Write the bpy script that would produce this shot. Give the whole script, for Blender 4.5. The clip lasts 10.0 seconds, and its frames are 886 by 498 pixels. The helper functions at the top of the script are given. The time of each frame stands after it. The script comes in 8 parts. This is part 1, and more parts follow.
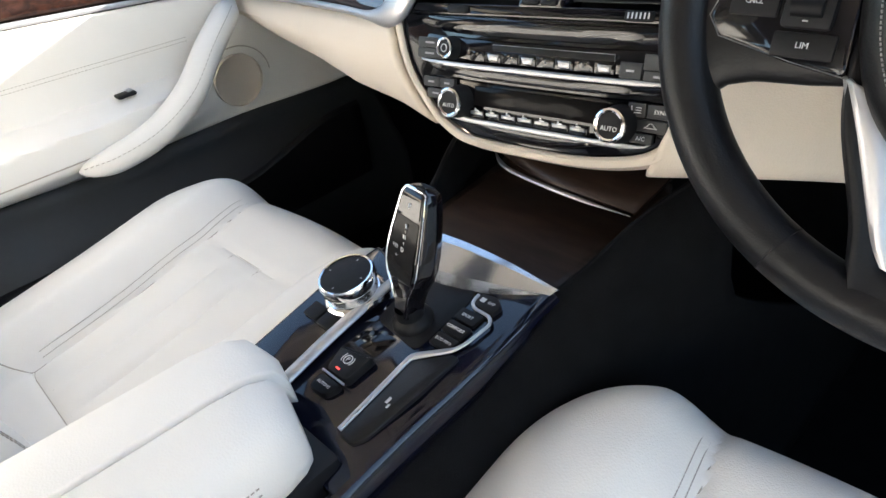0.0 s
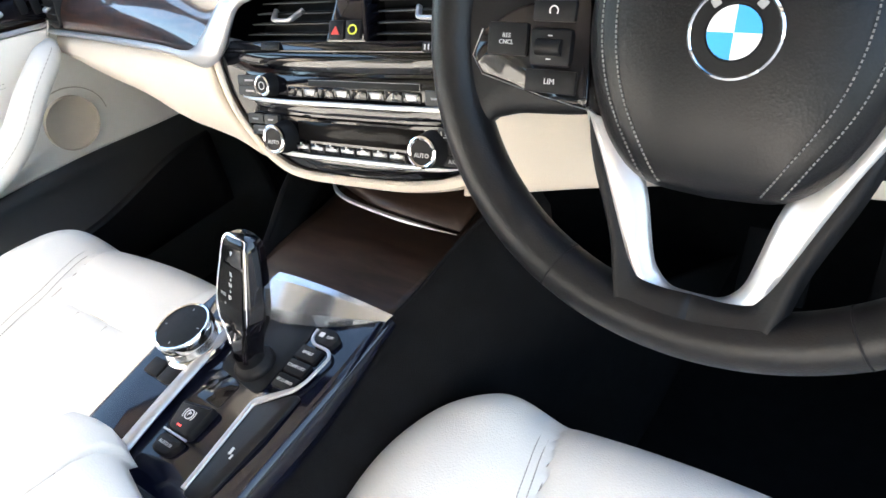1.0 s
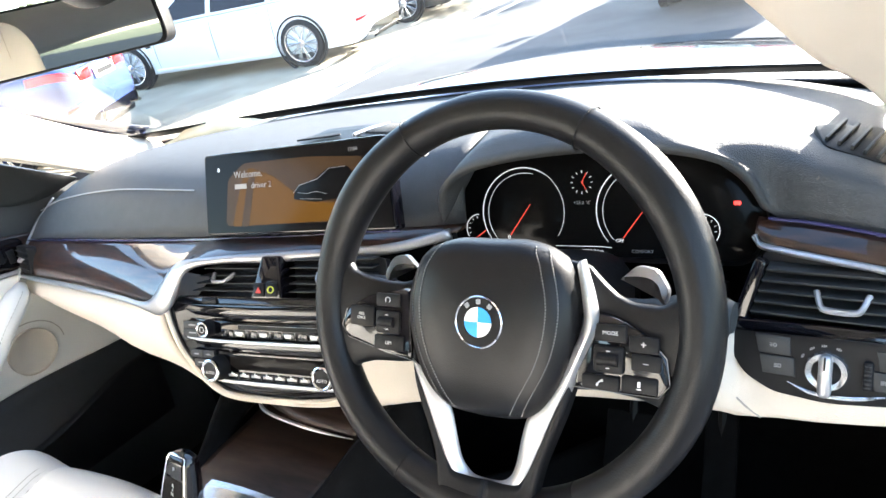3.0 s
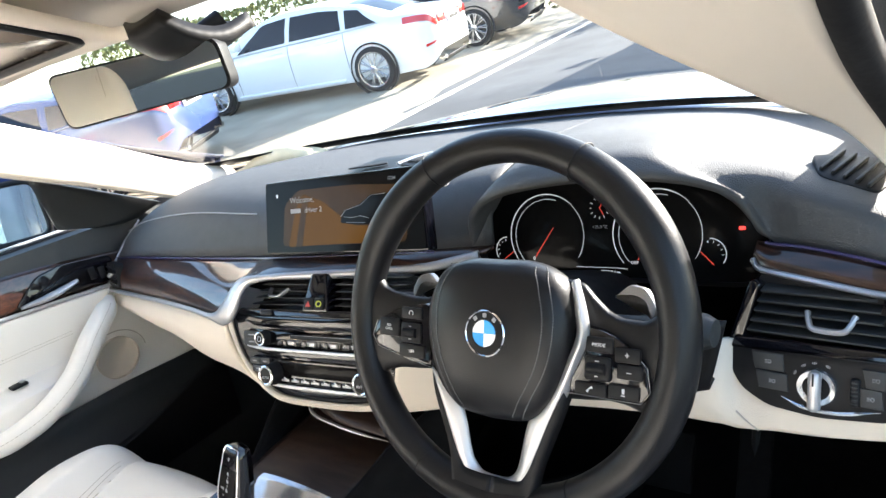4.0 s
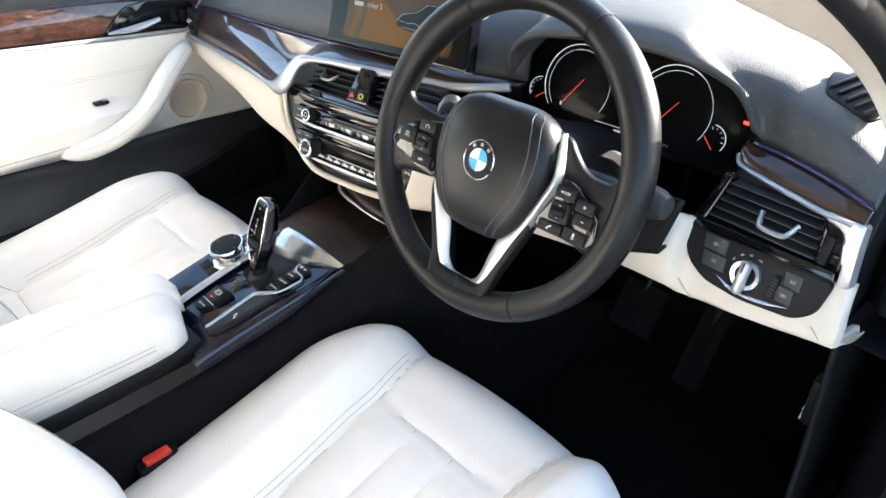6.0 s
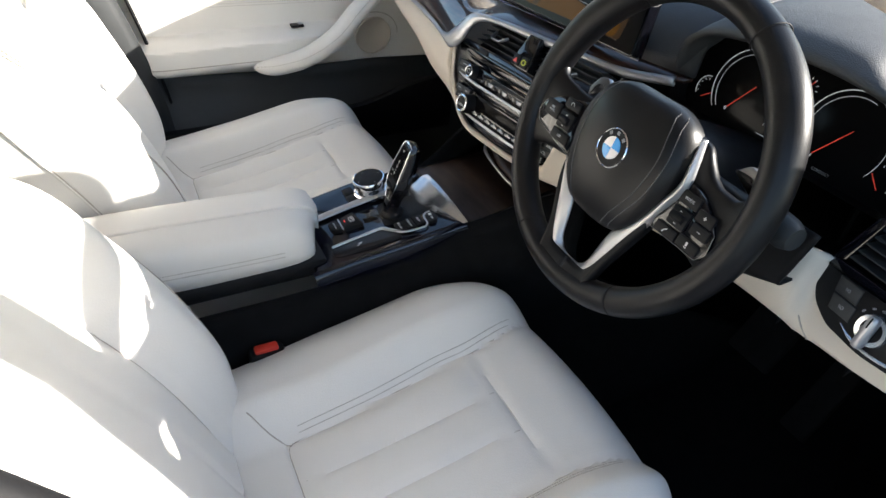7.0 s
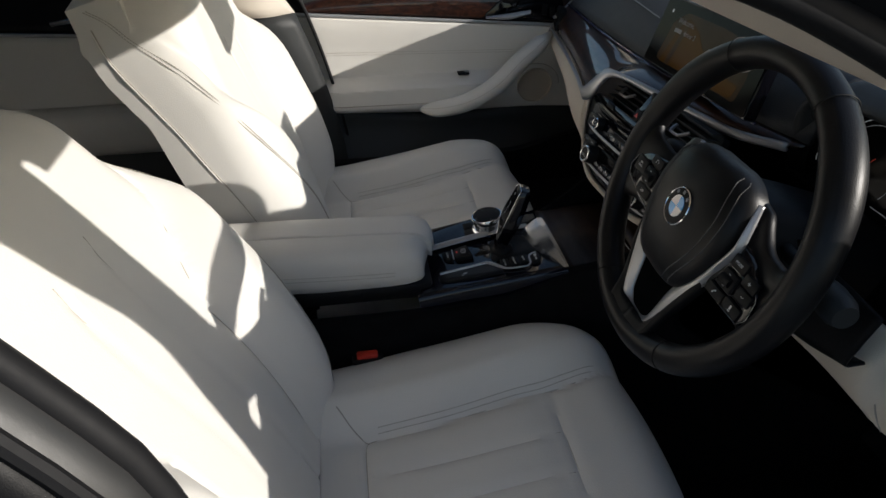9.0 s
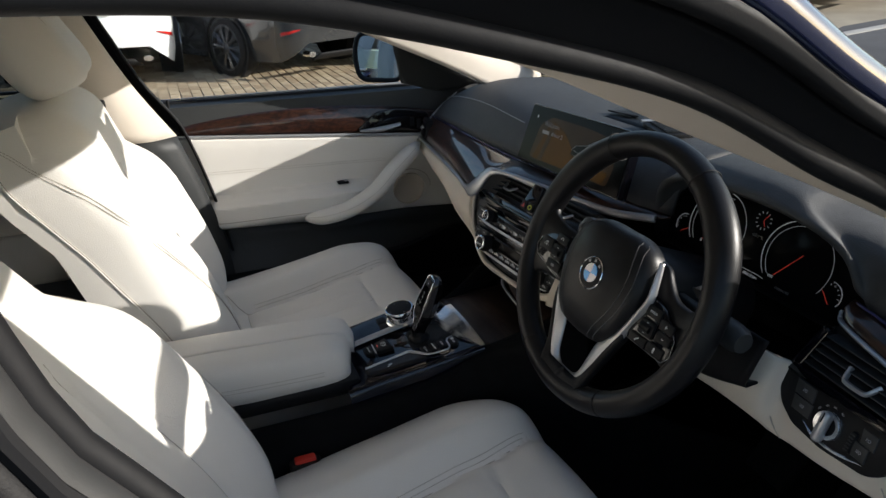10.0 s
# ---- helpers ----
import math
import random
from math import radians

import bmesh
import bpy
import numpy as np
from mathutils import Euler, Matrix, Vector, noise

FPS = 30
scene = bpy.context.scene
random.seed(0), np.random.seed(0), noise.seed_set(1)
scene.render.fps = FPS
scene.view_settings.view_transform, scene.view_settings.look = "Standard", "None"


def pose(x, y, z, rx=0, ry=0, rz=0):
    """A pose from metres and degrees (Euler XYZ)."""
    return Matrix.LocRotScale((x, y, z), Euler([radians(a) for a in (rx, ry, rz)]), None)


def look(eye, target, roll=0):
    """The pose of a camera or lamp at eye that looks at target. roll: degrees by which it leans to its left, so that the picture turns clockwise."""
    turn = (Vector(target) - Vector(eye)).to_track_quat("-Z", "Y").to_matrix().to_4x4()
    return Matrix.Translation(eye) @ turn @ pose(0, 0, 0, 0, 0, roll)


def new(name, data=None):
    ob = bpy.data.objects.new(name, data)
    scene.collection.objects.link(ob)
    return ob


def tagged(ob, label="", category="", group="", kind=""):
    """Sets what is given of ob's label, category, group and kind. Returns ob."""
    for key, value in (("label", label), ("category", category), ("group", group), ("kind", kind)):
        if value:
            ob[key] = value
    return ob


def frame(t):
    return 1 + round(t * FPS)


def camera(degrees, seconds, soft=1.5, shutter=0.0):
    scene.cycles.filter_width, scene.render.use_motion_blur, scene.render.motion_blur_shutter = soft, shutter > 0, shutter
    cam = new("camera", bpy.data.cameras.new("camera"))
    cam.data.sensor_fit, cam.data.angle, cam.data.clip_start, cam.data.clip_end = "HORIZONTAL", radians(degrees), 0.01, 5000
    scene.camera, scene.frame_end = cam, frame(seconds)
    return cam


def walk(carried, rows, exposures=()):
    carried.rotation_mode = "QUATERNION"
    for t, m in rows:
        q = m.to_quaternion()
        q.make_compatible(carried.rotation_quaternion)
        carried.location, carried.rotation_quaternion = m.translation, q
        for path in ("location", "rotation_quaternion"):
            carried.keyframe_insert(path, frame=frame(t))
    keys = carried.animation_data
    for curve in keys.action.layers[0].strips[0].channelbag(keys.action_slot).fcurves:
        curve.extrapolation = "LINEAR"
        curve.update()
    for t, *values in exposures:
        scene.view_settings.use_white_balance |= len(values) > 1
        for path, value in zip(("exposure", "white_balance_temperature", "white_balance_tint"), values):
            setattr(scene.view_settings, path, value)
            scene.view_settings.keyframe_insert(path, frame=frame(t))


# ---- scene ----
cam = camera(67.2, 10.0)
PATH = [
    (0, (0.404, -0.371, 0.960), (-0.771, 0.583, -0.014), -10.0),
    (0.5, (0.419, -0.356, 0.964), (-0.686, 0.612, -0.076), -13.0),
    (0.7, (0.429, -0.343, 0.969), (-0.523, 0.544, 0.038), -12.4),
    (1, (0.453, -0.326, 0.979), (-0.525, 0.795, -0.034), -11.5),
    (1.2, (0.475, -0.321, 0.985), (-0.367, 0.720, 0.110), -12.2),
    (1.5, (0.514, -0.320, 0.998), (-0.428, 0.951, 0.138), -13.1),
    (2, (0.575, -0.349, 1.045), (-0.293, 1.002, 0.231), -11.3),
    (2.2, (0.594, -0.362, 1.066), (-0.166, 0.883, 0.409), -11.2),
    (2.5, (0.613, -0.381, 1.092), (-0.236, 1.034, 0.371), -10.8),
    (3, (0.621, -0.418, 1.110), (-0.295, 1.000, 0.485), -10.9),
    (3.2, (0.623, -0.421, 1.111), (-0.298, 0.992, 0.484), -10.4),
    (4.3, (0.734, -0.458, 1.129), (-0.402, 0.835, 0.603), -11.5),
    (4.5, (0.744, -0.460, 1.131), (-0.404, 0.776, 0.505), -11.6),
    (5, (0.775, -0.463, 1.157), (-0.322, 0.691, 0.317), -13.6),
    (5.2, (0.790, -0.455, 1.169), (-0.285, 0.674, 0.268), -12.1),
    (6.3, (0.820, -0.487, 1.173), (-0.307, 0.496, 0.170), 0.8),
    (6.5, (0.826, -0.492, 1.177), (-0.338, 0.429, 0.160), 0.7),
    (7, (0.855, -0.452, 1.184), (-0.430, 0.226, 0.122), 3.3),
    (7.2, (0.877, -0.419, 1.183), (-0.317, 0.060, 0.232), 4.3),
    (7.5, (0.912, -0.376, 1.180), (-0.451, 0.004, 0.067), 5.0),
    (8, (0.945, -0.350, 1.193), (-0.411, -0.092, 0.038), 4.4),
    (8.2, (0.957, -0.336, 1.207), (-0.246, -0.137, 0.171), 3.2),
    (8.5, (0.966, -0.322, 1.220), (-0.374, -0.081, 0.043), 1.0),
    (8.7, (0.963, -0.324, 1.219), (-0.328, -0.098, 0.301), 0.0),
    (9, (0.958, -0.340, 1.217), (-0.540, -0.133, 0.240), -0.8),
    (9.2, (0.958, -0.364, 1.219), (-0.428, -0.135, 0.454), -1.3),
    (9.5, (0.960, -0.408, 1.227), (-0.649, -0.082, 0.489), -1.8),
    (9.7, (0.970, -0.435, 1.231), (-0.438, -0.032, 0.586), -1.5),
    (10, (1.003, -0.472, 1.235), (-0.515, 0.164, 0.506), -0.2),
]
EXPO = [(0.0, 2.5), (0.5, 2.8), (1.0, 3.2), (1.5, 3.5), (2.0, 3.6), (2.5, 3.5), (3.2, 3.1), (4.4, 2.55), (5.2, 3.0), (6.5, 2.6), (7.0, 1.75), (7.5, 0.7), (8.0, 0.05), (9.0, -0.1), (9.5, -0.18), (9.8, 0.02), (10.0, 0.34)]
walk(cam, [(t, look(eye, target, roll)) for t, eye, target, roll in PATH], EXPO)

# ---- world, sun ----
SUN_AZ, SUN_EL = 24.5, 20.0          # degrees to the right of ahead (+y), and up
world = bpy.data.worlds.new("sky")
scene.world = world
world.use_nodes = True
wn = world.node_tree
sky = wn.nodes.new("ShaderNodeTexSky")
sky.sky_type = "NISHITA"
sky.sun_disc = False
sky.sun_elevation, sky.sun_rotation = radians(SUN_EL), radians(SUN_AZ)
wn.links.new(sky.outputs[0], wn.nodes["Background"].inputs[0])
wn.nodes["Background"].inputs[1].default_value = 0.15
sun = new("sun", bpy.data.lights.new("sun", "SUN"))
sun.data.energy, sun.data.angle, sun.data.color = 5.0, radians(0.5), (1.0, 0.95, 0.88)
sx, sy, sz = math.sin(radians(SUN_AZ)) * math.cos(radians(SUN_EL)), math.cos(radians(SUN_AZ)) * math.cos(radians(SUN_EL)), math.sin(radians(SUN_EL))
sun.matrix_basis = look((20 * sx, 20 * sy, 20 * sz), (0, 0, 0))


# ---- materials ----
def material(name, color, rough=0.5, metal=0.0, vary=0.06, scale=6.0, bump=0.0, bscale=400.0, coat=0.0, kind="noise", color2=None, emit=0.0, spec=0.5, rough_vary=0.08):
    """A principled material with soft colour variation, uneven gloss and fine relief."""
    m = bpy.data.materials.new(name)
    m.use_nodes = True
    n, l = m.node_tree.nodes, m.node_tree.links
    b = n["Principled BSDF"]
    tc = n.new("ShaderNodeTexCoord")
    no = n.new("ShaderNodeTexNoise")
    no.inputs["Scale"].default_value, no.inputs["Detail"].default_value = scale, 6
    l.new(tc.outputs["Object"], no.inputs["Vector"])
    ramp = n.new("ShaderNodeMix")
    ramp.data_type = "RGBA"
    lo = tuple(max(0, c * (1 - vary * 2)) for c in color)
    hi = tuple(min(1, c * (1 + vary * 2)) for c in color) if color2 is None else color2
    ramp.inputs["A"].default_value, ramp.inputs["B"].default_value = (*lo, 1), (*hi, 1)
    l.new(no.outputs["Fac"], ramp.inputs["Factor"])
    l.new(ramp.outputs["Result"], b.inputs["Base Color"])
    mr = n.new("ShaderNodeMapRange")
    mr.inputs["To Min"].default_value, mr.inputs["To Max"].default_value = max(0.02, rough - rough_vary), min(1, rough + rough_vary)
    no2 = n.new("ShaderNodeTexNoise")
    no2.inputs["Scale"].default_value, no2.inputs["Detail"].default_value = scale * 7, 4
    l.new(tc.outputs["Object"], no2.inputs["Vector"])
    l.new(no2.outputs["Fac"], mr.inputs["Value"])
    l.new(mr.outputs["Result"], b.inputs["Roughness"])
    b.inputs["Metallic"].default_value = metal
    b.inputs["Coat Weight"].default_value, b.inputs["Coat Roughness"].default_value = coat, 0.03
    b.inputs["Specular IOR Level"].default_value = spec
    if bump:
        if kind == "leather":
            tx = n.new("ShaderNodeTexVoronoi")
            tx.inputs["Scale"].default_value = bscale
            out = tx.outputs["Distance"]
        elif kind == "weave":
            tx = n.new("ShaderNodeTexMagic")
            tx.inputs["Scale"].default_value = bscale
            out = tx.outputs["Fac"]
        else:
            tx = n.new("ShaderNodeTexNoise")
            tx.inputs["Scale"].default_value, tx.inputs["Detail"].default_value = bscale, 3
            out = tx.outputs["Fac"]
        l.new(tc.outputs["Object"], tx.inputs["Vector"])
        bp = n.new("ShaderNodeBump")
        bp.inputs["Strength"].default_value, bp.inputs["Distance"].default_value = bump, 0.001
        l.new(out, bp.inputs["Height"])
        l.new(bp.outputs["Normal"], b.inputs["Normal"])
    if emit:
        b.inputs["Emission Color"].default_value, b.inputs["Emission Strength"].default_value = (*color, 1), emit
    return m


def wood_material(name, dark, light, coat=1.0, rough=0.35):
    """Dark figured veneer under a thick gloss lacquer."""
    m = material(name, dark, rough, coat=coat, vary=0.2, scale=9, spec=0.15)
    n, l = m.node_tree.nodes, m.node_tree.links
    tc = n["Texture Coordinate"]
    mp = n.new("ShaderNodeMapping")
    mp.inputs["Scale"].default_value = (2.2, 14, 30)
    no = n.new("ShaderNodeTexNoise")
    no.inputs["Scale"].default_value, no.inputs["Detail"].default_value, no.inputs["Distortion"].default_value = 3.0, 8, 1.4
    l.new(tc.outputs["Object"], mp.inputs["Vector"])
    l.new(mp.outputs["Vector"], no.inputs["Vector"])
    cr = n.new("ShaderNodeValToRGB")
    cr.color_ramp.elements[0].position, cr.color_ramp.elements[0].color = 0.36, (*dark, 1)
    cr.color_ramp.elements[1].position, cr.color_ramp.elements[1].color = 0.68, (*light, 1)
    l.new(no.outputs["Fac"], cr.inputs["Fac"])
    l.new(cr.outputs["Color"], n["Principled BSDF"].inputs["Base Color"])
    return m


def glass_material(name, tint=(1, 1, 1), gloss=1.0):
    """Thin clear pane: light goes straight through, with a Fresnel reflection."""
    m = bpy.data.materials.new(name)
    m.use_nodes = True
    n, l = m.node_tree.nodes, m.node_tree.links
    n.remove(n["Principled BSDF"])
    tr, gl, fr, pw_, ma, mx = (n.new("ShaderNode" + k) for k in ("BsdfTransparent", "BsdfGlossy", "LayerWeight", "Math", "Math", "MixShader"))
    pw_.operation, ma.operation = "POWER", "MULTIPLY_ADD"
    pw_.inputs[1].default_value, ma.inputs[1].default_value, ma.inputs[2].default_value = 5.0, 0.6, 0.025
    fr.inputs["Blend"].default_value = 0.5
    tr.inputs["Color"].default_value = (*tint, 1)
    gl.inputs["Roughness"].default_value = 0.02
    gl.inputs["Color"].default_value = (gloss, gloss, gloss, 1)
    l.new(fr.outputs["Facing"], pw_.inputs[0])
    l.new(pw_.outputs[0], ma.inputs[0])
    l.new(ma.outputs[0], mx.inputs[0])
    l.new(tr.outputs[0], mx.inputs[1])
    l.new(gl.outputs[0], mx.inputs[2])
    l.new(mx.outputs[0], n["Material Output"].inputs["Surface"])
    return m


def paver_material(name):
    m = material(name, (0.32, 0.24, 0.15), 0.85, vary=0.25, scale=9, bump=0.5, bscale=120)
    n, l = m.node_tree.nodes, m.node_tree.links
    info = n.new("ShaderNodeObjectInfo")
    geo = n.new("ShaderNodeNewGeometry")
    add = n.new("ShaderNodeMath")
    l.new(info.outputs["Random"], add.inputs[0])
    l.new(geo.outputs["Random Per Island"], add.inputs[1])
    fr = n.new("ShaderNodeMath")
    fr.operation = "FRACT"
    l.new(add.outputs[0], fr.inputs[0])
    cr = n.new("ShaderNodeValToRGB")
    cr.color_ramp.elements[0].color, cr.color_ramp.elements[1].color = (0.34, 0.25, 0.16, 1), (0.58, 0.47, 0.32, 1)
    l.new(fr.outputs[0], cr.inputs["Fac"])
    mx = n.new("ShaderNodeMix")
    mx.data_type, mx.blend_type = "RGBA", "MULTIPLY"
    mx.inputs["Factor"].default_value = 0.5
    l.new(cr.outputs["Color"], mx.inputs["A"])
    l.new(n["Mix"].outputs["Result"], mx.inputs["B"])
    mul = n.new("ShaderNodeMix")
    mul.data_type = "RGBA"
    mul.inputs["Factor"].default_value = 0.35
    l.new(cr.outputs["Color"], mul.inputs["A"])
    l.new(mx.outputs["Result"], mul.inputs["B"])
    l.new(mul.outputs["Result"], n["Principled BSDF"].inputs["Base Color"])
    return m


CREAM = material("cream_leather", (0.74, 0.715, 0.67), 0.5, vary=0.035, scale=7, bump=0.17, bscale=620, kind="leather", spec=0.35)
# Stitch thread; seam tubes also take it for the shade in their grooves.
SEAM = material("dark_thread_and_seam_shade", (0.42, 0.385, 0.335), 0.9, scale=60)
BEIGE = material("beige_soft_plastic", (0.68, 0.60, 0.50), 0.55, vary=0.03, scale=8, bump=0.25, bscale=700, kind="leather", spec=0.3)
FABRIC = material("beige_woven_fabric", (0.62, 0.56, 0.49), 0.95, vary=0.03, scale=10, bump=0.25, bscale=700, kind="weave", spec=0.1)
PADLEATHER = material("dark_grained_dash_leather", (0.024, 0.025, 0.027), 0.70, vary=0.12, scale=9, bump=0.45, bscale=700, spec=1.0, kind="leather")
BLACKLEATHER = material("black_smooth_leather", (0.006, 0.006, 0.007), 0.38, vary=0.12, scale=14, bump=0.10, bscale=700, kind="leather", spec=0.28)
BLACKPLASTIC = material("matt_black_plastic", (0.006, 0.006, 0.007), 0.5, vary=0.12, scale=20, bump=0.15, bscale=900, spec=0.2)
GREYPLASTIC = material("dark_grey_plastic", (0.019, 0.021, 0.022), 0.55, vary=0.1, scale=16, bump=0.2, bscale=900)
PIANO = material("gloss_black_lacquer", (0.004, 0.004, 0.006), 0.05, vary=0.1, scale=8, rough_vary=0.02, spec=0.5)
CARPET = material("black_carpet", (0.006, 0.006, 0.0065), 0.95, vary=0.3, scale=40, bump=1.0, bscale=900, spec=0.1)
SILVER = material("satin_silver_trim", (0.46, 0.46, 0.47), 0.36, metal=0.7, vary=0.03, scale=12, rough_vary=0.05)
CHROME = material("polished_chrome", (0.85, 0.85, 0.86), 0.08, metal=1.0, vary=0.02, scale=20, rough_vary=0.03)
WOOD = wood_material("dark_lacquered_wood", (0.012, 0.006, 0.005), (0.055, 0.022, 0.012))
WOODLID = wood_material("dark_brown_wood_lid", (0.014, 0.008, 0.006), (0.034, 0.020, 0.014), 0.12, 0.42)
WOODRED = wood_material("red_brown_lacquered_wood", (0.011, 0.005, 0.004), (0.040, 0.015, 0.009))
RUBBER = material("black_rubber", (0.008, 0.008, 0.009), 0.65, vary=0.15, scale=20, bump=0.10, bscale=500, spec=0.25)
# Black lacquer with the blue of reflected sky put into its base colour.
SKYLACQUER = material("sky_tinted_black_lacquer", (0.004, 0.005, 0.012), 0.06, vary=0.1, scale=8, rough_vary=0.02, spec=0.5)
WHITEMARK = material("white_print", (0.62, 0.62, 0.62), 0.6)
GREYMARK = material("grey_print", (0.30, 0.30, 0.31), 0.6)
REDGLOW = material("red_tell_tale", (1.0, 0.05, 0.04), 0.5, emit=0.4)
VIOLET = material("violet_black_light_strip", (0.035, 0.03, 0.09), 0.25, coat=0.5)
REDPLASTIC = material("red_plastic", (0.55, 0.035, 0.02), 0.4, scale=20)
NEEDLE = material("red_needle", (0.9, 0.08, 0.05), 0.5, emit=0.12)
DIALGLOW = material("lit_white_dial_print", (0.8, 0.82, 0.85), 0.5, emit=0.1)
SCREENDARK = material("dark_screen_glass", (0.007, 0.0065, 0.0065), 0.10, spec=0.06)
SCREENGOLD = material("amber_screen_picture", (0.022, 0.0100, 0.0018), 0.12, vary=0.25, scale=14, emit=0.85, spec=0.05)
SCREENBROWN = material("brown_screen_picture", (0.045, 0.026, 0.014), 0.12, vary=0.3, scale=10, emit=0.06, spec=0.06)
BLUEMARK = material("blue_enamel", (0.05, 0.33, 0.75), 0.25, coat=0.5)
WHITEENAMEL = material("white_enamel", (0.8, 0.8, 0.8), 0.25, coat=0.5)
YELLOWMARK = material("yellow_green_print", (0.6, 0.62, 0.05), 0.5)
PILLARGREY = material("grey_satin_pillar_strip", (0.032, 0.032, 0.032), 0.45, vary=0.1, scale=10, bump=0.1, bscale=500)
MIRROR = material("mirror_glass", (0.88, 0.9, 0.9), 0.02, metal=1.0, vary=0.0, rough_vary=0.0)
GLASS = glass_material("clear_glass", (0.93, 0.96, 0.95))
CARGLASS = glass_material("tinted_car_glass", (0.16, 0.19, 0.2))
PAPER = material("cream_paper", (0.78, 0.66, 0.44), 0.8, vary=0.12, scale=25)
ASPHALT = material("worn_asphalt", (0.085, 0.085, 0.088), 0.9, vary=0.3, scale=1.2, bump=0.9, bscale=160)
KERB = material("pale_concrete_kerb", (0.48, 0.46, 0.42), 0.9, vary=0.15, scale=5, bump=0.6, bscale=90)
SAND = material("pale_brick_ground", (0.36, 0.31, 0.23), 0.95, vary=0.25, scale=1.6, bump=0.8, bscale=60)
PAVER = paver_material("tan_brick_paver")
HEDGE = material("hedge_leaves", (0.07, 0.10, 0.03), 0.7, vary=0.4, scale=3, color2=(0.20, 0.22, 0.07))
BARK = material("bark", (0.10, 0.075, 0.05), 0.95, vary=0.3, scale=14, bump=0.8, bscale=60)
BODYBLUE = material("dark_blue_car_paint", (0.012, 0.016, 0.045), 0.18, vary=0.05, coat=1.0, rough_vary=0.03)
TAILRED = material("red_lamp_glass", (0.55, 0.015, 0.012), 0.12, coat=1.0)
ALLOY = material("silver_alloy", (0.62, 0.63, 0.65), 0.22, metal=0.9, scale=20)
ALLOYDARK = material("grey_satin_metal", (0.30, 0.30, 0.31), 0.32, metal=0.8, scale=20)
DARKALLOY = material("dark_alloy", (0.20, 0.20, 0.21), 0.25, metal=0.9, scale=20)


def paint(name, color):
    return material(name, color, 0.22, vary=0.03, scale=3, coat=1.0, rough_vary=0.03)


# ---- mesh helpers ----
REG = {}


def thing(name, label, category, m=None, at=None, group="", kind=""):
    """A top-level empty. With at, its parts are given in world metres; with m, in its own frame."""
    ob = new(name)
    ob.empty_display_size = 0.05
    ob.matrix_basis = m if m is not None else Matrix.Translation(at)
    REG[ob.name] = None if m is not None else Matrix.Translation(at).inverted()
    return tagged(ob, label, category, group, kind)


def root_of(ob):
    while ob.parent:
        ob = ob.parent
    return ob


def finish(name, bm, mat, sharp=40):
    me = bpy.data.meshes.new(name)
    bmesh.ops.recalc_face_normals(bm, faces=bm.faces)
    bm.to_mesh(me)
    bm.free()
    me.materials.append(mat)
    me.shade_smooth()
    me.set_sharp_from_angle(angle=radians(sharp))
    return me


def part(name, bm, mat, parent, label="", solid=0.0, sharp=40, offset=-1.0):
    """Links a bmesh as one mesh object under a thing or a part."""
    t = REG.get(root_of(parent).name)
    if t is not None:
        bm.transform(t)
    ob = new(name, finish(name, bm, mat, sharp))
    ob.parent = parent
    if solid:
        mod = ob.modifiers.new("thickness", "SOLIDIFY")
        mod.thickness, mod.offset = solid, offset
    return tagged(ob, label)


def single(name, bm, mat, label, category, kind="", group="", solid=0.0, sharp=40, offset=-1.0):
    """One mesh as a top-level thing, in world metres."""
    ob = new(name, finish(name, bm, mat, sharp))
    if solid:
        mod = ob.modifiers.new("thickness", "SOLIDIFY")
        mod.thickness, mod.offset = solid, offset
    return tagged(ob, label, category, group, kind)


def catmull(pts, n, by_length=True):
    """n points along a smooth curve through pts, evenly by length or by segment."""
    pts = [Vector(p) for p in pts]
    if len(pts) == 2:
        return [pts[0].lerp(pts[1], i / (n - 1)) for i in range(n)]
    d = [0]
    for a, b in zip(pts, pts[1:]):
        d.append(d[-1] + (max(1e-6, (b - a).length) if by_length else 1.0))
    out = []
    for i in range(n):
        s = d[-1] * i / (n - 1)
        k = 0
        while k < len(pts) - 2 and s > d[k + 1]:
            k += 1
        h = d[k + 1] - d[k]
        t = (s - d[k]) / h

        def slope(j):
            if j == 0:
                return (pts[1] - pts[0]) / (d[1] - d[0])
            if j == len(pts) - 1:
                return (pts[-1] - pts[-2]) / (d[-1] - d[-2])
            return (pts[j + 1] - pts[j - 1]) / (d[j + 1] - d[j - 1])
        a, b = slope(k) * h, slope(k + 1) * h
        t2, t3 = t * t, t * t * t
        out.append(pts[k] * (2 * t3 - 3 * t2 + 1) + a * (t3 - 2 * t2 + t) + pts[k + 1] * (-2 * t3 + 3 * t2) + b * (t3 - t2))
    return out


def grid(rows, closed=False, bm=None):
    """A quad mesh over rows of points."""
    bm = bm or bmesh.new()
    vs = [[bm.verts.new(p) for p in r] for r in rows]
    for a, b in zip(vs, vs[1:]):
        k = len(a) if closed else len(a) - 1
        for i in range(k):
            j = (i + 1) % len(a)
            bm.faces.new((a[i], a[j], b[j], b[i]))
    return bm


def surf(rails, nu=40, nv=16, by_length=True):
    """A smooth surface through rails, each a short list of points."""
    rs = [catmull(r, nu, by_length) for r in rails]
    cols = [catmull([r[i] for r in rs], nv) for i in range(nu)]
    return grid(cols)


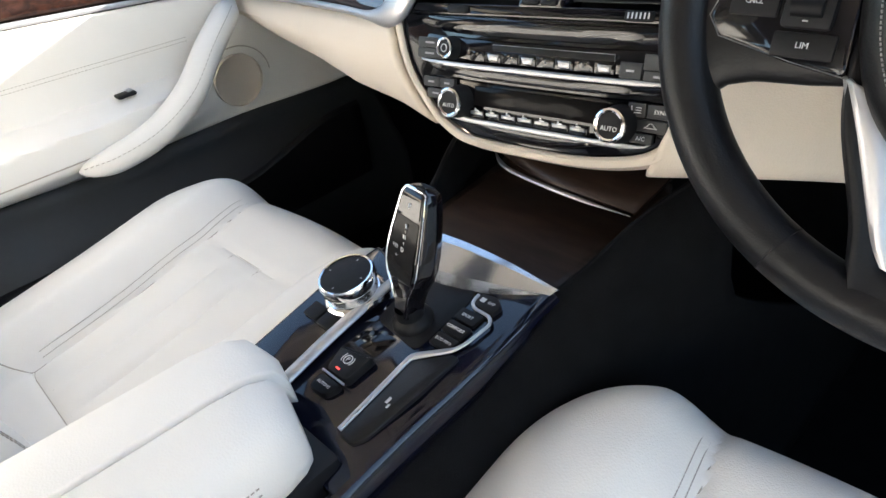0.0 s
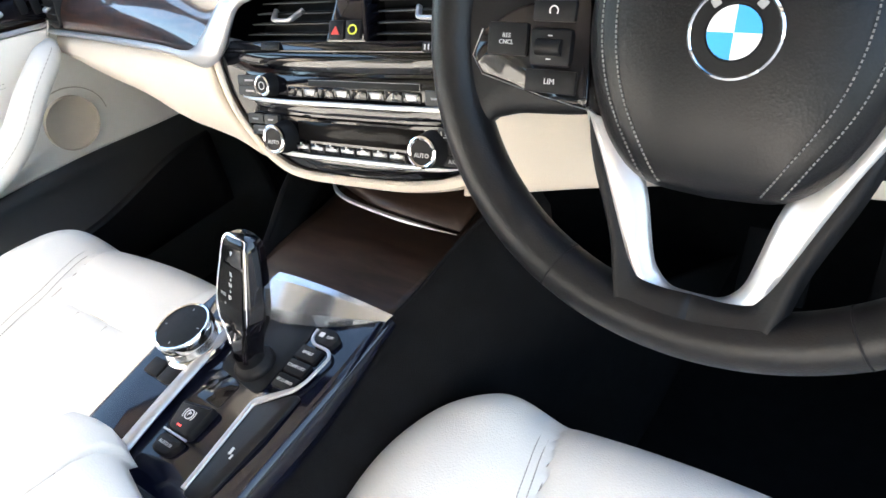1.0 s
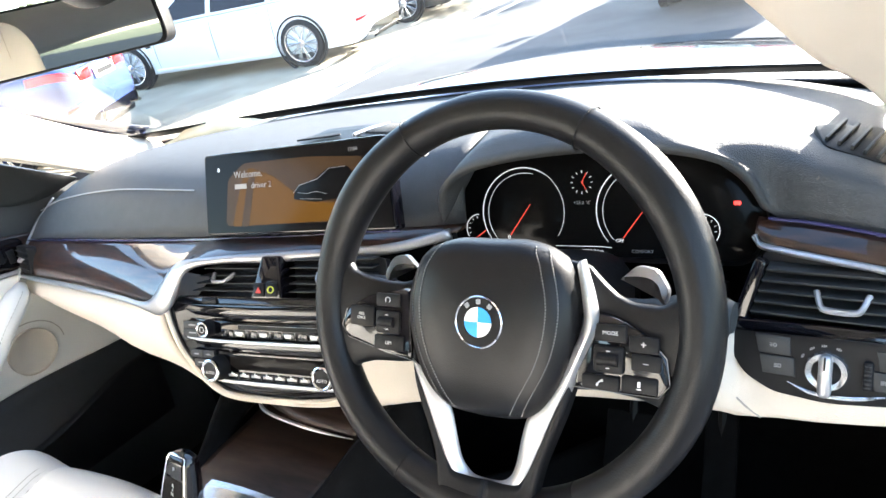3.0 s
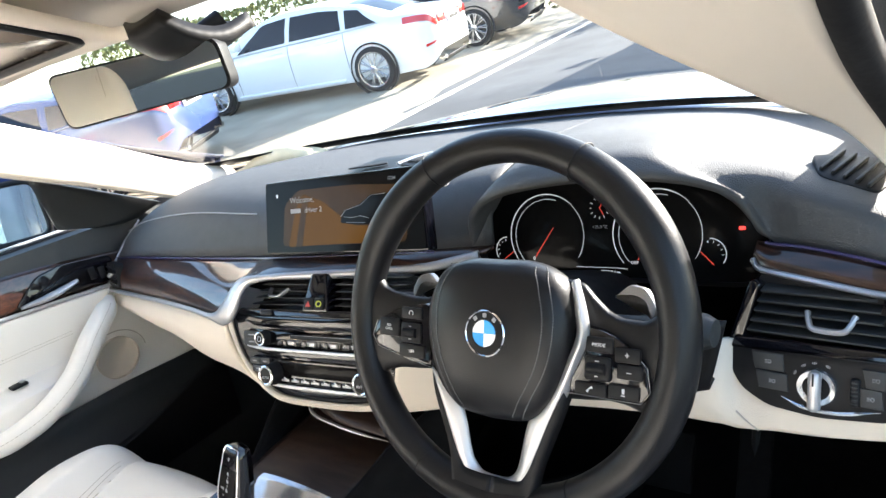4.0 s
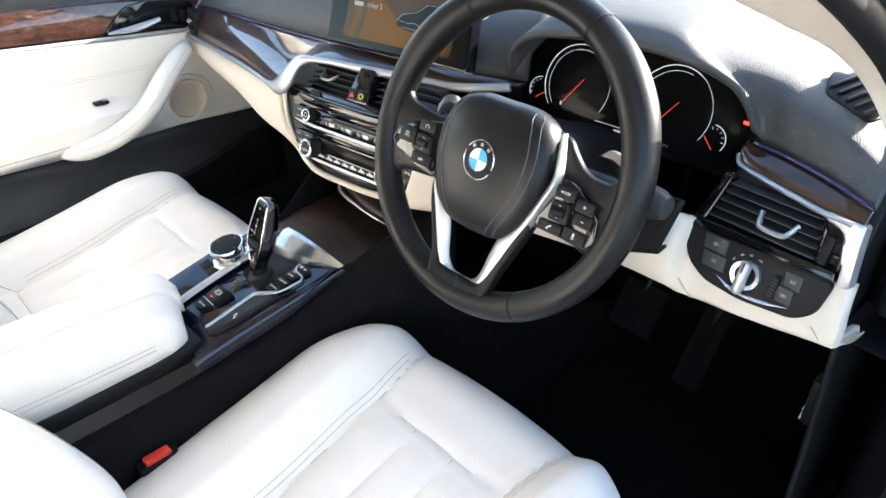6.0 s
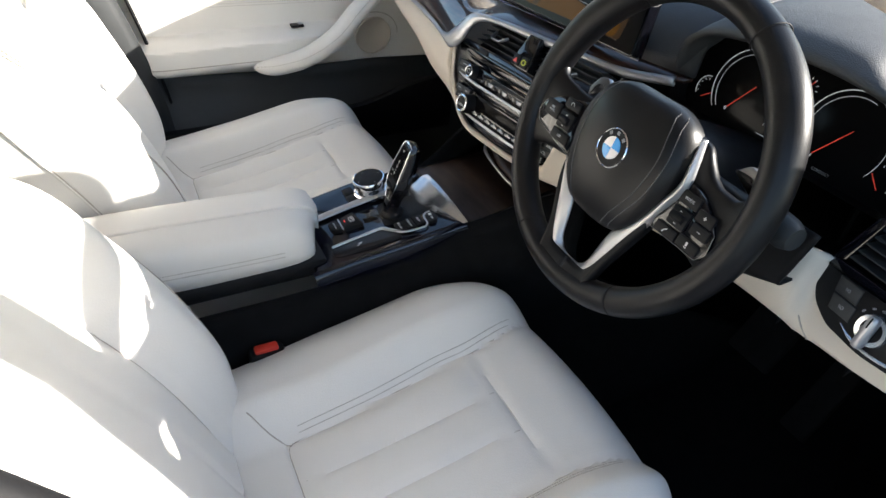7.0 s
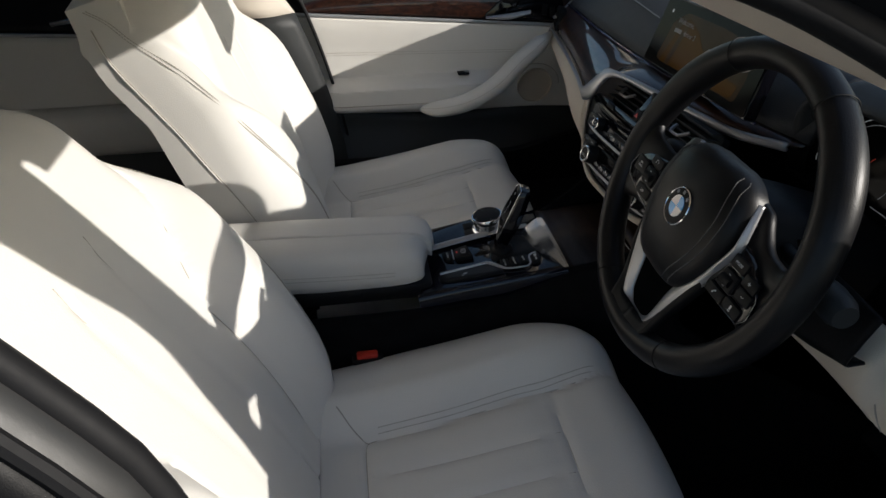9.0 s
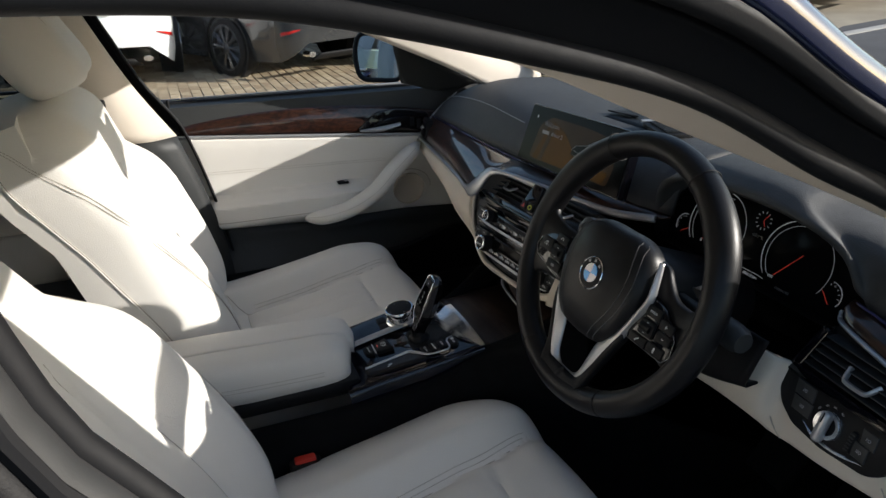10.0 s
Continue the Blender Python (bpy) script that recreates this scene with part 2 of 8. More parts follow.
def box(bm, c, s, bevel=0.0, m=None, seg=2):
    """A box with rounded edges."""
    r = bmesh.ops.create_cube(bm, size=1.0)
    vs = r["verts"]
    mt = Matrix.Translation(c) @ Matrix.Diagonal((*s, 1))
    bmesh.ops.transform(bm, matrix=mt if m is None else m @ mt, verts=vs)
    if bevel:
        es = list({e for v in vs for e in v.link_edges})
        bmesh.ops.bevel(bm, geom=es, offset=bevel, segments=seg, affect="EDGES", profile=0.5)
    return bm


def plate(bm, outline, z0, z1, bevel=0.0, m=None, seg=2):
    """A flat piece with the outline in x and y, from z0 to z1, its upper rim rounded."""
    top = [bm.verts.new((x, y, z1)) for x, y in outline]
    f = bm.faces.new(top)
    bm.normal_update()
    if f.normal.z < 0:
        f.normal_flip()
    r = bmesh.ops.extrude_face_region(bm, geom=[f])
    low = [v for v in r["geom"] if isinstance(v, bmesh.types.BMVert)]
    f2 = [g for g in r["geom"] if isinstance(g, bmesh.types.BMFace)]
    for v in top:
        v.co.z = z0
    allv = top + low
    if bevel:
        es = [e for e in f2[0].edges]
        rb = bmesh.ops.bevel(bm, geom=es, offset=bevel, segments=seg, affect="EDGES", profile=0.5)
        allv = list(set([v for v in allv if v.is_valid] + rb["verts"]))
    if m is not None:
        bmesh.ops.transform(bm, matrix=m, verts=allv)
    return bm


def rounded(pts, r, n=4):
    """An outline with its corners rounded."""
    out = []
    k = len(pts)
    for i in range(k):
        a, b, c = Vector(pts[i - 1]), Vector(pts[i]), Vector(pts[(i + 1) % k])
        u, v = (a - b), (c - b)
        q = min(r, u.length * 0.45, v.length * 0.45)
        p0, p1 = b + u.normalized() * q, b + v.normalized() * q
        for j in range(n + 1):
            t = j / n
            out.append(tuple(p0 * (1 - t) ** 2 + b * 2 * t * (1 - t) + p1 * t * t))
    return out


def tube(path, r, n=8, closed=False, bm=None, flat=1.0, up=None):
    """A round bar along a path; r a number or one for each point; flat squeezes it along up."""
    path = [Vector(p) for p in path]
    rs = r if isinstance(r, (list, tuple)) else [r] * len(path)
    rows = []
    k = len(path)
    ref = Vector(up) if up else None
    for i, p in enumerate(path):
        a = path[i - 1] if (i or closed) else p
        b = path[(i + 1) % k] if (i < k - 1 or closed) else p
        t = (b - a).normalized()
        if ref is None:
            ref = t.orthogonal()
        s = t.cross(ref).normalized()
        u = s.cross(t).normalized()
        if not up:
            ref = u
        rows.append([p + s * (rs[i] * math.cos(2 * math.pi * j / n)) + u * (rs[i] * flat * math.sin(2 * math.pi * j / n)) for j in range(n)])
    if closed:
        rows.append(rows[0])
    bm = grid(rows, closed=True, bm=bm)
    if not closed:
        bm.verts.ensure_lookup_table()
        vs = bm.verts[-n:]
        bm.faces.new(list(vs))
        first = bm.verts[len(bm.verts) - n * k: len(bm.verts) - n * (k - 1)]
        bm.faces.new(list(first)[::-1])
    else:
        bmesh.ops.remove_doubles(bm, verts=bm.verts, dist=1e-6)
    return bm


def lathe(bm, prof, n=32, m=None, ends=False):
    """A turned piece round z: prof of (radius, height)."""
    rows = [[Vector((r * math.cos(2 * math.pi * j / n), r * math.sin(2 * math.pi * j / n), h)) for j in range(n)] for r, h in prof]
    if m is not None:
        rows = [[m @ p for p in r] for r in rows]
    start = len(bm.verts)
    grid(rows, closed=True, bm=bm)
    bm.verts.ensure_lookup_table()
    for k in (0, len(prof) - 1):
        if ends and prof[k][0] > 1e-5:
            bm.faces.new([bm.verts[start + k * n + j] for j in range(n)])
    return bm


def text(name, body, size, mat, parent, m, extrude=0.0002):
    """Lettering as a thin mesh in the x-y plane of m (world or thing frame as its thing has it)."""
    cu = bpy.data.curves.new(name, "FONT")
    cu.body, cu.size, cu.align_x, cu.align_y, cu.extrude, cu.resolution_u = body, size, "CENTER", "CENTER", extrude, 2
    tmp = bpy.data.objects.new(name, cu)
    me = bpy.data.meshes.new_from_object(tmp)
    bpy.data.objects.remove(tmp)
    me.transform(m)
    t = REG.get(root_of(parent).name)
    if t is not None:
        me.transform(t)
    me.materials.clear()
    me.materials.append(mat)
    ob = new(name, me)
    ob.parent = parent
    return ob


def frame_at(o, x, y):
    """A matrix with its origin at o, its x along x and y nearest to y."""
    x = Vector(x).normalized()
    z = x.cross(Vector(y)).normalized()
    y = z.cross(x)
    return Matrix(((x[0], y[0], z[0], o[0]), (x[1], y[1], z[1], o[1]), (x[2], y[2], z[2], o[2]), (0, 0, 0, 1)))


def smooth(a, b, x):
    t = min(1, max(0, (x - a) / (b - a)))
    return t * t * (3 - 2 * t)

# ---- ground ----
G0 = -0.08                      # the ground under the car


def ground_z(x, y):
    """The forecourt: level beside the car, rising gently ahead of it."""
    rise = 0.085 * max(0.0, min(y, 40.0) - 1.0) * smooth(1.0, 4.0, y)
    return G0 + rise + 0.05 * max(0.0, min(-x, 20.0) - 4.4) * smooth(4.0, 7.0, y)


def sheet(name, xs, ys, mat, label, lift=0.0):
    bm = grid([[(x, y, ground_z(x, y) + lift) for y in ys] for x in xs])
    return single(name, bm, mat, label, "ground", kind="structure")


def span(a, b, n):
    return [a + (b - a) * i / n for i in range(n + 1)]


far = [-400, -120, -60] + span(-30, 30, 60) + [60, 120, 400]
sheet("ground", far, far, ASPHALT, "grey worn asphalt forecourt around the parked cars")


# ---- car shell ----
shell = thing("car_body", "dark blue sedan body shell with open driver's door opening", "car body", at=(0, 0, G0), kind="structure")
CX = 0.015                      # the car's middle


def mirrored(p):
    return (2 * CX - p[0], p[1], p[2])


# carpeted floor pan with side sills and tunnel
bm = surf([[(-0.78, 0.95, 0.42), (-0.4, 0.95, 0.40), (0.4, 0.95, 0.40), (0.80, 0.95, 0.42)],
           [(-0.78, 0.70, 0.20), (-0.4, 0.70, 0.18), (0.4, 0.70, 0.18), (0.80, 0.70, 0.20)],
           [(-0.78, 0.2, 0.16), (-0.4, 0.2, 0.15), (0.4, 0.2, 0.15), (0.80, 0.2, 0.16)],
           [(-0.78, -1.3, 0.16), (-0.4, -1.3, 0.15), (0.4, -1.3, 0.15), (0.80, -1.3, 0.16)]], 30, 30)
part("floor_carpet", bm, CARPET, shell, solid=0.02)
# firewall, rear bulkhead, rear seat bench kept plain and dark
bm = surf([[(-0.78, 0.95, 0.15), (0.8, 0.95, 0.15)], [(-0.78, 0.75, 0.55), (0.8, 0.75, 0.55)], [(-0.78, 0.72, 0.90), (0.8, 0.72, 0.90)]], 6, 10)
part("firewall", bm, CARPET, shell, solid=0.02)
bm = surf([[(-0.70, -1.25, 0.15), (0.73, -1.25, 0.15)], [(-0.70, -1.30, 0.55), (0.73, -1.30, 0.55)], [(-0.66, -1.52, 0.98), (0.69, -1.52, 0.98)], [(-0.6, -1.9, 1.0), (0.63, -1.9, 1.0)]], 8, 20)
part("rear_bulkhead", bm, CREAM, shell, "cream rear seat back", solid=0.03)
# headliner and roof
roof_rows = [[(-0.56, -0.02, 1.175), (CX, 0.06, 1.215), (0.59, -0.02, 1.175)],
             [(-0.585, -0.25, 1.255), (CX, -0.18, 1.30), (0.615, -0.25, 1.255)],
             [(-0.575, -0.7, 1.275), (CX, -0.7, 1.335), (0.605, -0.7, 1.275)],
             [(-0.56, -1.4, 1.24), (CX, -1.4, 1.30), (0.59, -1.4, 1.24)],
             [(-0.52, -1.95, 1.12), (CX, -2.0, 1.17), (0.55, -1.95, 1.12)]]
part("headliner", surf(roof_rows, 24, 24), FABRIC, shell, "beige woven roof lining", solid=0.01, offset=1)
part("roof_skin", surf([[(p[0] * 1.06 + (0.0 if abs(p[0]) < 0.1 else math.copysign(0.02, p[0])), p[1] + (0.03 if i == 0 else 0), p[2] + 0.035) for p in r] for i, r in enumerate(roof_rows)], 24, 24), BODYBLUE, shell, solid=0.004, offset=1)


def pillar_a(side):
    f = (lambda p: p) if side < 0 else mirrored
    low = [(-0.592, 0.50, 0.860), (-0.595, 0.40, 0.886), (-0.597, 0.2, 0.979), (-0.594, 0.0, 1.064), (-0.590, -0.2, 1.155), (-0.583, -0.42, 1.228)]
    mid = [(-0.615, 0.50, 0.92), (-0.615, 0.40, 0.945), (-0.60, 0.2, 1.035), (-0.585, 0.0, 1.125), (-0.575, -0.2, 1.205), (-0.57, -0.42, 1.255)]
    top = [(-0.66, 0.50, 0.945), (-0.655, 0.40, 0.975), (-0.625, 0.2, 1.07), (-0.60, 0.0, 1.16), (-0.585, -0.2, 1.235), (-0.575, -0.42, 1.27)]
    if side > 0:
        low = [(-0.653, 0.226, 0.917), (-0.65, 0.21, 0.926), (-0.627, 0.192, 0.967), (-0.606, 0.155, 1.0), (-0.579, 0.1, 1.028), (-0.555, 0.0, 1.071), (-0.535, -0.1, 1.113), (-0.522, -0.2, 1.155), (-0.53, -0.42, 1.234)]
        top = [(-0.66, 0.48, 0.955), (-0.64, 0.3, 1.02), (-0.625, 0.2, 1.07), (-0.612, 0.1, 1.115), (-0.60, 0.0, 1.16), (-0.592, -0.1, 1.2), (-0.585, -0.2, 1.235), (-0.575, -0.42, 1.27)]
        mid = [((p[0] + q[0]) / 2 + 0.006, (p[1] + q[1]) / 2 + 0.02, (p[2] + q[2]) / 2) for p, q in zip(catmull(low, 12), catmull(top, 12))]
    part("a_pillar_trim", surf([[f(p) for p in r] for r in (low, mid, top)], 40, 10), FABRIC, shell, "beige fabric covered windscreen pillar trim", solid=0.006)
    # the door opening's edge, from the scuttle over the pillar and along the roof
    edge = catmull([(-0.63, 0.50, 0.885), (-0.63, 0.30, 0.955), (-0.63, 0.10, 1.037), (-0.63, -0.05, 1.099), (-0.63, -0.16, 1.145), (-0.63, -0.25, 1.168), (-0.63, -0.33, 1.188), (-0.627, -0.41, 1.203), (-0.622, -0.53, 1.209), (-0.615, -0.8, 1.206), (-0.61, -1.2, 1.18), (-0.59, -1.5, 1.11)], 90)

    if side > 0:
        edge = [Vector((p.x, p.y, p.z + 0.007 * smooth(0.0, -0.2, p.y) * smooth(-1.3, -0.6, p.y))) for p in edge]
    rim = edge
    if side > 0:
        # on the open side the seal turns down along the hinge pillar
        rim = catmull([(-0.70, 0.27, 0.70), (-0.69, 0.25, 0.86), (-0.672, 0.215, 0.93), (-0.658, 0.192, 0.962), (-0.645, 0.16, 0.995), (-0.633, 0.08, 1.043)] + [tuple(p) for p in edge if p.y < 0.0][::6], 100)

    def off(dx, dz, line=None):
        slim = lambda y: 1 - 0.12 * smooth(-0.25, 0.05, y)
        return [f((p.x - dx * slim(p.y), p.y, p.z + dz * slim(p.y))) for p in (line or rim)]
    near = [p for p in rim if p.y > -0.42]
    if side > 0:
        part("hinge_pillar_trim", surf([[f((-0.655, 0.34, 0.70)), f((-0.655, 0.30, 0.84)), f((-0.654, 0.25, 0.896))], [f((p.x + 0.006, p.y, p.z)) for p in near if p.z < 0.9]], 24, 10), BLACKPLASTIC, shell, "black trim on the hinge pillar", solid=0.004)
        near = [p for p in near if p.z > 0.9]
    part("a_pillar_return", surf([[f(p) for p in low], [f((p.x + 0.006, p.y, p.z)) for p in near]], 50, 10), FABRIC, shell, "beige pillar trim towards the door opening", solid=0.004)
    rear = [p for p in edge if p.y < -0.15]
    part("roof_rail_trim", surf([[f(p) for p in ((-0.575, -0.15, 1.225), (-0.585, -0.25, 1.254), (-0.577, -0.7, 1.274), (-0.56, -1.4, 1.238))], [f((p.x + 0.012, p.y, p.z + 0.018)) for p in rear], [f(p) for p in rear]], 50, 8), FABRIC, shell, "beige trim along the roof edge", solid=0.004)
    part("door_seal", tube(off(0.004, 0.004), 0.009 if side < 0 else [0.013 - 0.004 * smooth(20, 40, i) for i in range(100)], 12), RUBBER, shell, "black rubber door seal")
    part("door_frame_flange", surf([off(0.004, 0.006), off(0.014, 0.030), off(0.020, 0.045)], 90, 8), BLACKPLASTIC, shell, solid=0.004)
    part("door_frame_channel", surf([off(0.020, 0.045), off(0.036, 0.045), off(0.040, 0.060)], 90, 8), RUBBER, shell, solid=0.004)
    part("a_pillar_skin", surf([off(0.040, 0.060, edge), off(0.042, 0.076, edge), off(0.032, 0.090, edge), off(0.012, 0.096, edge)], 90, 10), BODYBLUE, shell, solid=0.004)


for side in (-1, 1):
    pillar_a(side)


def pillar_b(side):
    f = (lambda p: p) if side < 0 else mirrored
    up_a = [(-0.66, -0.455, 0.845), (-0.645, -0.53, 0.97), (-0.61, -0.605, 1.14), (-0.59, -0.635, 1.22)]
    up_b = [(-0.63, -0.51, 0.845), (-0.615, -0.575, 0.97), (-0.585, -0.655, 1.14), (-0.57, -0.68, 1.23)]
    up_c = [(-0.64, -0.62, 0.845), (-0.62, -0.66, 0.97), (-0.59, -0.72, 1.14), (-0.575, -0.745, 1.23)]
    if side > 0:
        up_a = [(-0.632, -0.50, 0.845), (-0.628, -0.553, 0.97), (-0.618, -0.59, 1.08), (-0.60, -0.618, 1.205)]
        up_b = [(-0.625, -0.56, 0.845), (-0.612, -0.60, 0.97), (-0.595, -0.635, 1.10), (-0.575, -0.665, 1.22)]
    part("b_pillar_upper_trim", surf([[f(p) for p in r] for r in (up_a, up_b, up_c)], 20, 10), FABRIC, shell, "cream door pillar trim", solid=0.005)
    lo_a = [(-0.69, -0.36, 0.20), (-0.685, -0.37, 0.50), (-0.675, -0.41, 0.70), (-0.662, -0.455, 0.845)]
    lo_b = [(-0.67, -0.42, 0.20), (-0.665, -0.43, 0.50), (-0.65, -0.465, 0.70), (-0.634, -0.51, 0.845)]
    lo_c = [(-0.68, -0.60, 0.20), (-0.675, -0.60, 0.50), (-0.66, -0.60, 0.70), (-0.645, -0.62, 0.845)]
    if side > 0:
        lo_a = [(-0.66, -0.41, 0.20), (-0.655, -0.440, 0.50), (-0.640, -0.47, 0.70), (-0.632, -0.50, 0.845)]
        lo_b = [(-0.655, -0.46, 0.20), (-0.65, -0.50, 0.50), (-0.635, -0.53, 0.70), (-0.626, -0.56, 0.845)]
    part("b_pillar_lower_trim", surf([[f(p) for p in r] for r in (lo_a, lo_b, lo_c)], 20, 10), GREYPLASTIC, shell, "dark grey lower pillar trim", solid=0.005)
    line = [(-0.69, -0.36, 0.20), (-0.685, -0.37, 0.50), (-0.662, -0.445, 0.845), (-0.645, -0.52, 0.97), (-0.59, -0.63, 1.22)] if side < 0 else [(-0.64, -0.40, 0.20), (-0.635, -0.428, 0.50), (-0.620, -0.4635, 0.75), (-0.616, -0.492, 0.89), (-0.613, -0.523, 0.95), (-0.610, -0.556, 1.00), (-0.607, -0.576, 1.055), (-0.597, -0.612, 1.205)]
    edge = [f((p[0] - 0.03, p[1] + 0.012, p[2])) for p in catmull(line, 30)]
    part("b_pillar_seal", tube(edge, 0.011 if side > 0 else 0.0038, 10), RUBBER, shell, "black rubber door seal")
    edge2 = [(Vector(p) - Vector(((0.034 if side < 0 else -0.034), 0.006, 0))) for p in edge]
    mid = [Vector(p).lerp(q, 0.5) + Vector((0, 0.006, 0)) for p, q in zip(edge, edge2)]
    part("b_pillar_strip", surf([edge, mid, edge2], 30, 8), PILLARGREY, shell, "grey satin door pillar strip", solid=0.003)
    part("b_pillar_outer_seal", tube(edge2, 0.006, 8), RUBBER, shell, "thin black outer seal")
    part("b_pillar_skin", surf([edge2, [p + Vector((math.copysign(0.012, p.x - CX), -0.02, 0)) for p in edge2], [p + Vector((math.copysign(0.012, p.x - CX), -0.16, 0)) for p in edge2]], 20, 8), BLACKPLASTIC, shell, solid=0.004)


for side in (-1, 1):
    pillar_b(side)
# sill under the open door
bm = surf([[(0.74, -1.2, 0.19), (0.74, 0.75, 0.19)], [(0.75, -1.2, 0.26), (0.75, 0.75, 0.26)], [(0.80, -1.2, 0.27), (0.80, 0.75, 0.27)], [(0.86, -1.2, 0.20), (0.86, 0.75, 0.20)], [(0.88, -1.2, 0.08), (0.88, 0.75, 0.08)]], 12, 16)
part("door_sill", bm, BLACKPLASTIC, shell, solid=0.004)
# left side wall below the doors and bodywork outside
# hinge pillar and cowl side beside the footwells
for s in (-1, 1):
    f = (lambda p: p) if s < 0 else mirrored
    rows = [[(-0.745, 0.95, 0.15), (-0.745, 0.55, 0.15), (-0.735, 0.30, 0.15), (-0.78, 0.24, 0.15), (-0.84, 0.26, 0.15)],
            [(-0.745, 0.95, 0.6), (-0.745, 0.55, 0.6), (-0.74, 0.30, 0.6), (-0.78, 0.25, 0.6), (-0.84, 0.27, 0.6)],
            [(-0.74, 0.95, 0.86), (-0.745, 0.60, 0.90), (-0.745, 0.40, 0.91), (-0.78, 0.34, 0.90), (-0.84, 0.34, 0.86)]]
    part("hinge_pillar", surf([[f(p) for p in r] for r in rows], 24, 14), BLACKPLASTIC, shell, solid=0.006)
# bonnet, cowl, wings
bon = [[(-0.62, 0.66, 0.90), (CX, 0.90, 0.905), (0.65, 0.66, 0.90)],
       [(-0.74, 1.1, 0.88), (CX, 1.15, 0.93), (0.77, 1.1, 0.88)],
       [(-0.76, 1.6, 0.83), (CX, 1.6, 0.885), (0.79, 1.6, 0.83)],
       [(-0.70, 2.0, 0.74), (CX, 2.05, 0.79), (0.73, 2.0, 0.74)],
       [(-0.55, 2.15, 0.58), (CX, 2.25, 0.62), (0.58, 2.15, 0.58)]]
part("bonnet", surf(bon, 40, 30), BODYBLUE, shell, solid=0.004)
for s in (-1, 1):
    f = (lambda p: p) if s < 0 else mirrored
    rows = [[(-0.62, 0.64, 0.895), (-0.745, 1.1, 0.876), (-0.765, 1.6, 0.826), (-0.705, 2.0, 0.736)],
            [(-0.86, 0.50, 0.80), (-0.90, 1.1, 0.78), (-0.90, 1.6, 0.74), (-0.80, 2.0, 0.66)],
            [(-0.88, 0.50, 0.10), (-0.91, 1.1, 0.60), (-0.91, 1.6, 0.55), (-0.80, 2.05, 0.10)]]
    part("front_wing", surf([[f(p) for p in r] for r in rows], 30, 14), BODYBLUE, shell, solid=0.004)
bm = surf([[(-0.63, 0.50, 0.935), (-0.3, 0.70, 0.93), (CX, 0.735, 0.93), (0.33, 0.70, 0.93), (0.66, 0.50, 0.935)],
           [(-0.64, 0.56, 0.915), (-0.3, 0.78, 0.905), (CX, 0.82, 0.905), (0.33, 0.78, 0.905), (0.67, 0.56, 0.915)],
           [(-0.63, 0.68, 0.89), (-0.3, 0.86, 0.89), (CX, 0.92, 0.89), (0.33, 0.86, 0.89), (0.66, 0.68, 0.89)]], 40, 8)
part("cowl", bm, RUBBER, shell, "black scuttle strip below the windscreen", solid=0.004)

# windscreen
ws = [[(-0.655, 0.47, 0.955), (-0.3, 0.68, 0.945), (CX, 0.72, 0.945), (0.33, 0.68, 0.945), (0.685, 0.47, 0.955)],
      [(-0.62, 0.22, 1.065), (-0.3, 0.36, 1.085), (CX, 0.39, 1.09), (0.33, 0.36, 1.085), (0.65, 0.22, 1.065)],
      [(-0.585, -0.02, 1.19), (-0.3, 0.05, 1.235), (CX, 0.07, 1.24), (0.33, 0.05, 1.235), (0.615, -0.02, 1.19)]]
wsc = single("window_1", surf(ws, 40, 24), GLASS, "clear curved windscreen above the dashboard", "windscreen", kind="structure")
wsc.visible_shadow = False
band = [[Vector(p).lerp(Vector(q), k) + Vector((0, -0.004, -0.002)) for p, q in zip(ws[0], ws[1])] for k in (-0.03, 0.03, 0.085)]
part("windscreen_band", surf(band, 40, 4), RUBBER, shell, "black band along the foot of the windscreen", solid=0.002)


# ---- seats ----
def pad(x_of, y_of, top, na=64, nb=64, skirt=lambda y: 0.1):
    """An upholstered pad as a height over a rounded area. a, b in -1..1."""
    rows = []
    for j in range(nb + 1):
        b = math.sin(math.pi / 2 * (2 * j / nb - 1))
        row = []
        for i in range(na + 1):
            a = math.sin(math.pi / 2 * (2 * i / na - 1))
            row.append((x_of(a, b), y_of(a, b), top(a, b)))
        rows.append(row)
    bm = grid(rows)
    bm.verts.ensure_lookup_table()
    for k in range(5):
        es = [e for e in bm.edges if e.is_boundary]
        r = bmesh.ops.extrude_edge_only(bm, edges=es)
        for v in r["geom"]:
            if isinstance(v, bmesh.types.BMVert):
                v.co.z -= skirt(v.co.y) / 5
                v.co.x *= 1 - 0.0024 * k
    return bm


def rim_fall(a, b, a0, b_front, b_rear, d):
    """The rounded fall towards the sides, front and rear together."""
    ta = max(0.0, (abs(a) - a0) / (1 - a0))
    e = b_front if b > 0 else b_rear
    tb = max(0.0, (abs(b) - e) / (1 - e))
    t = min(1.0, (ta ** 2.4 + tb ** 2.4) ** (1 / 2.4))
    return d * (1 - math.sqrt(max(0.0, 1 - t * t)))


def groove(d, w=0.004, depth=0.004):
    return -depth * math.exp(-(d / w) ** 2)


# cushion: x across, y from the rear (0) to the front (0.50), z up
CW, CL = 0.278, 0.47
RISE = 0.070                    # the cushion rises towards its front


def cush_x(a, b):
    w = CW * (1.0 - 0.05 * smooth(-0.2, -1, b) - 0.05 * smooth(0.35, 0.85, b) - 0.20 * max(0.0, (b - 0.45) / 0.55) ** 3)
    return a * w


def cush_y(a, b):
    return CL * (b + 1) / 2 + 0.024 * (1 - a * a) * smooth(0.2, 1, b)


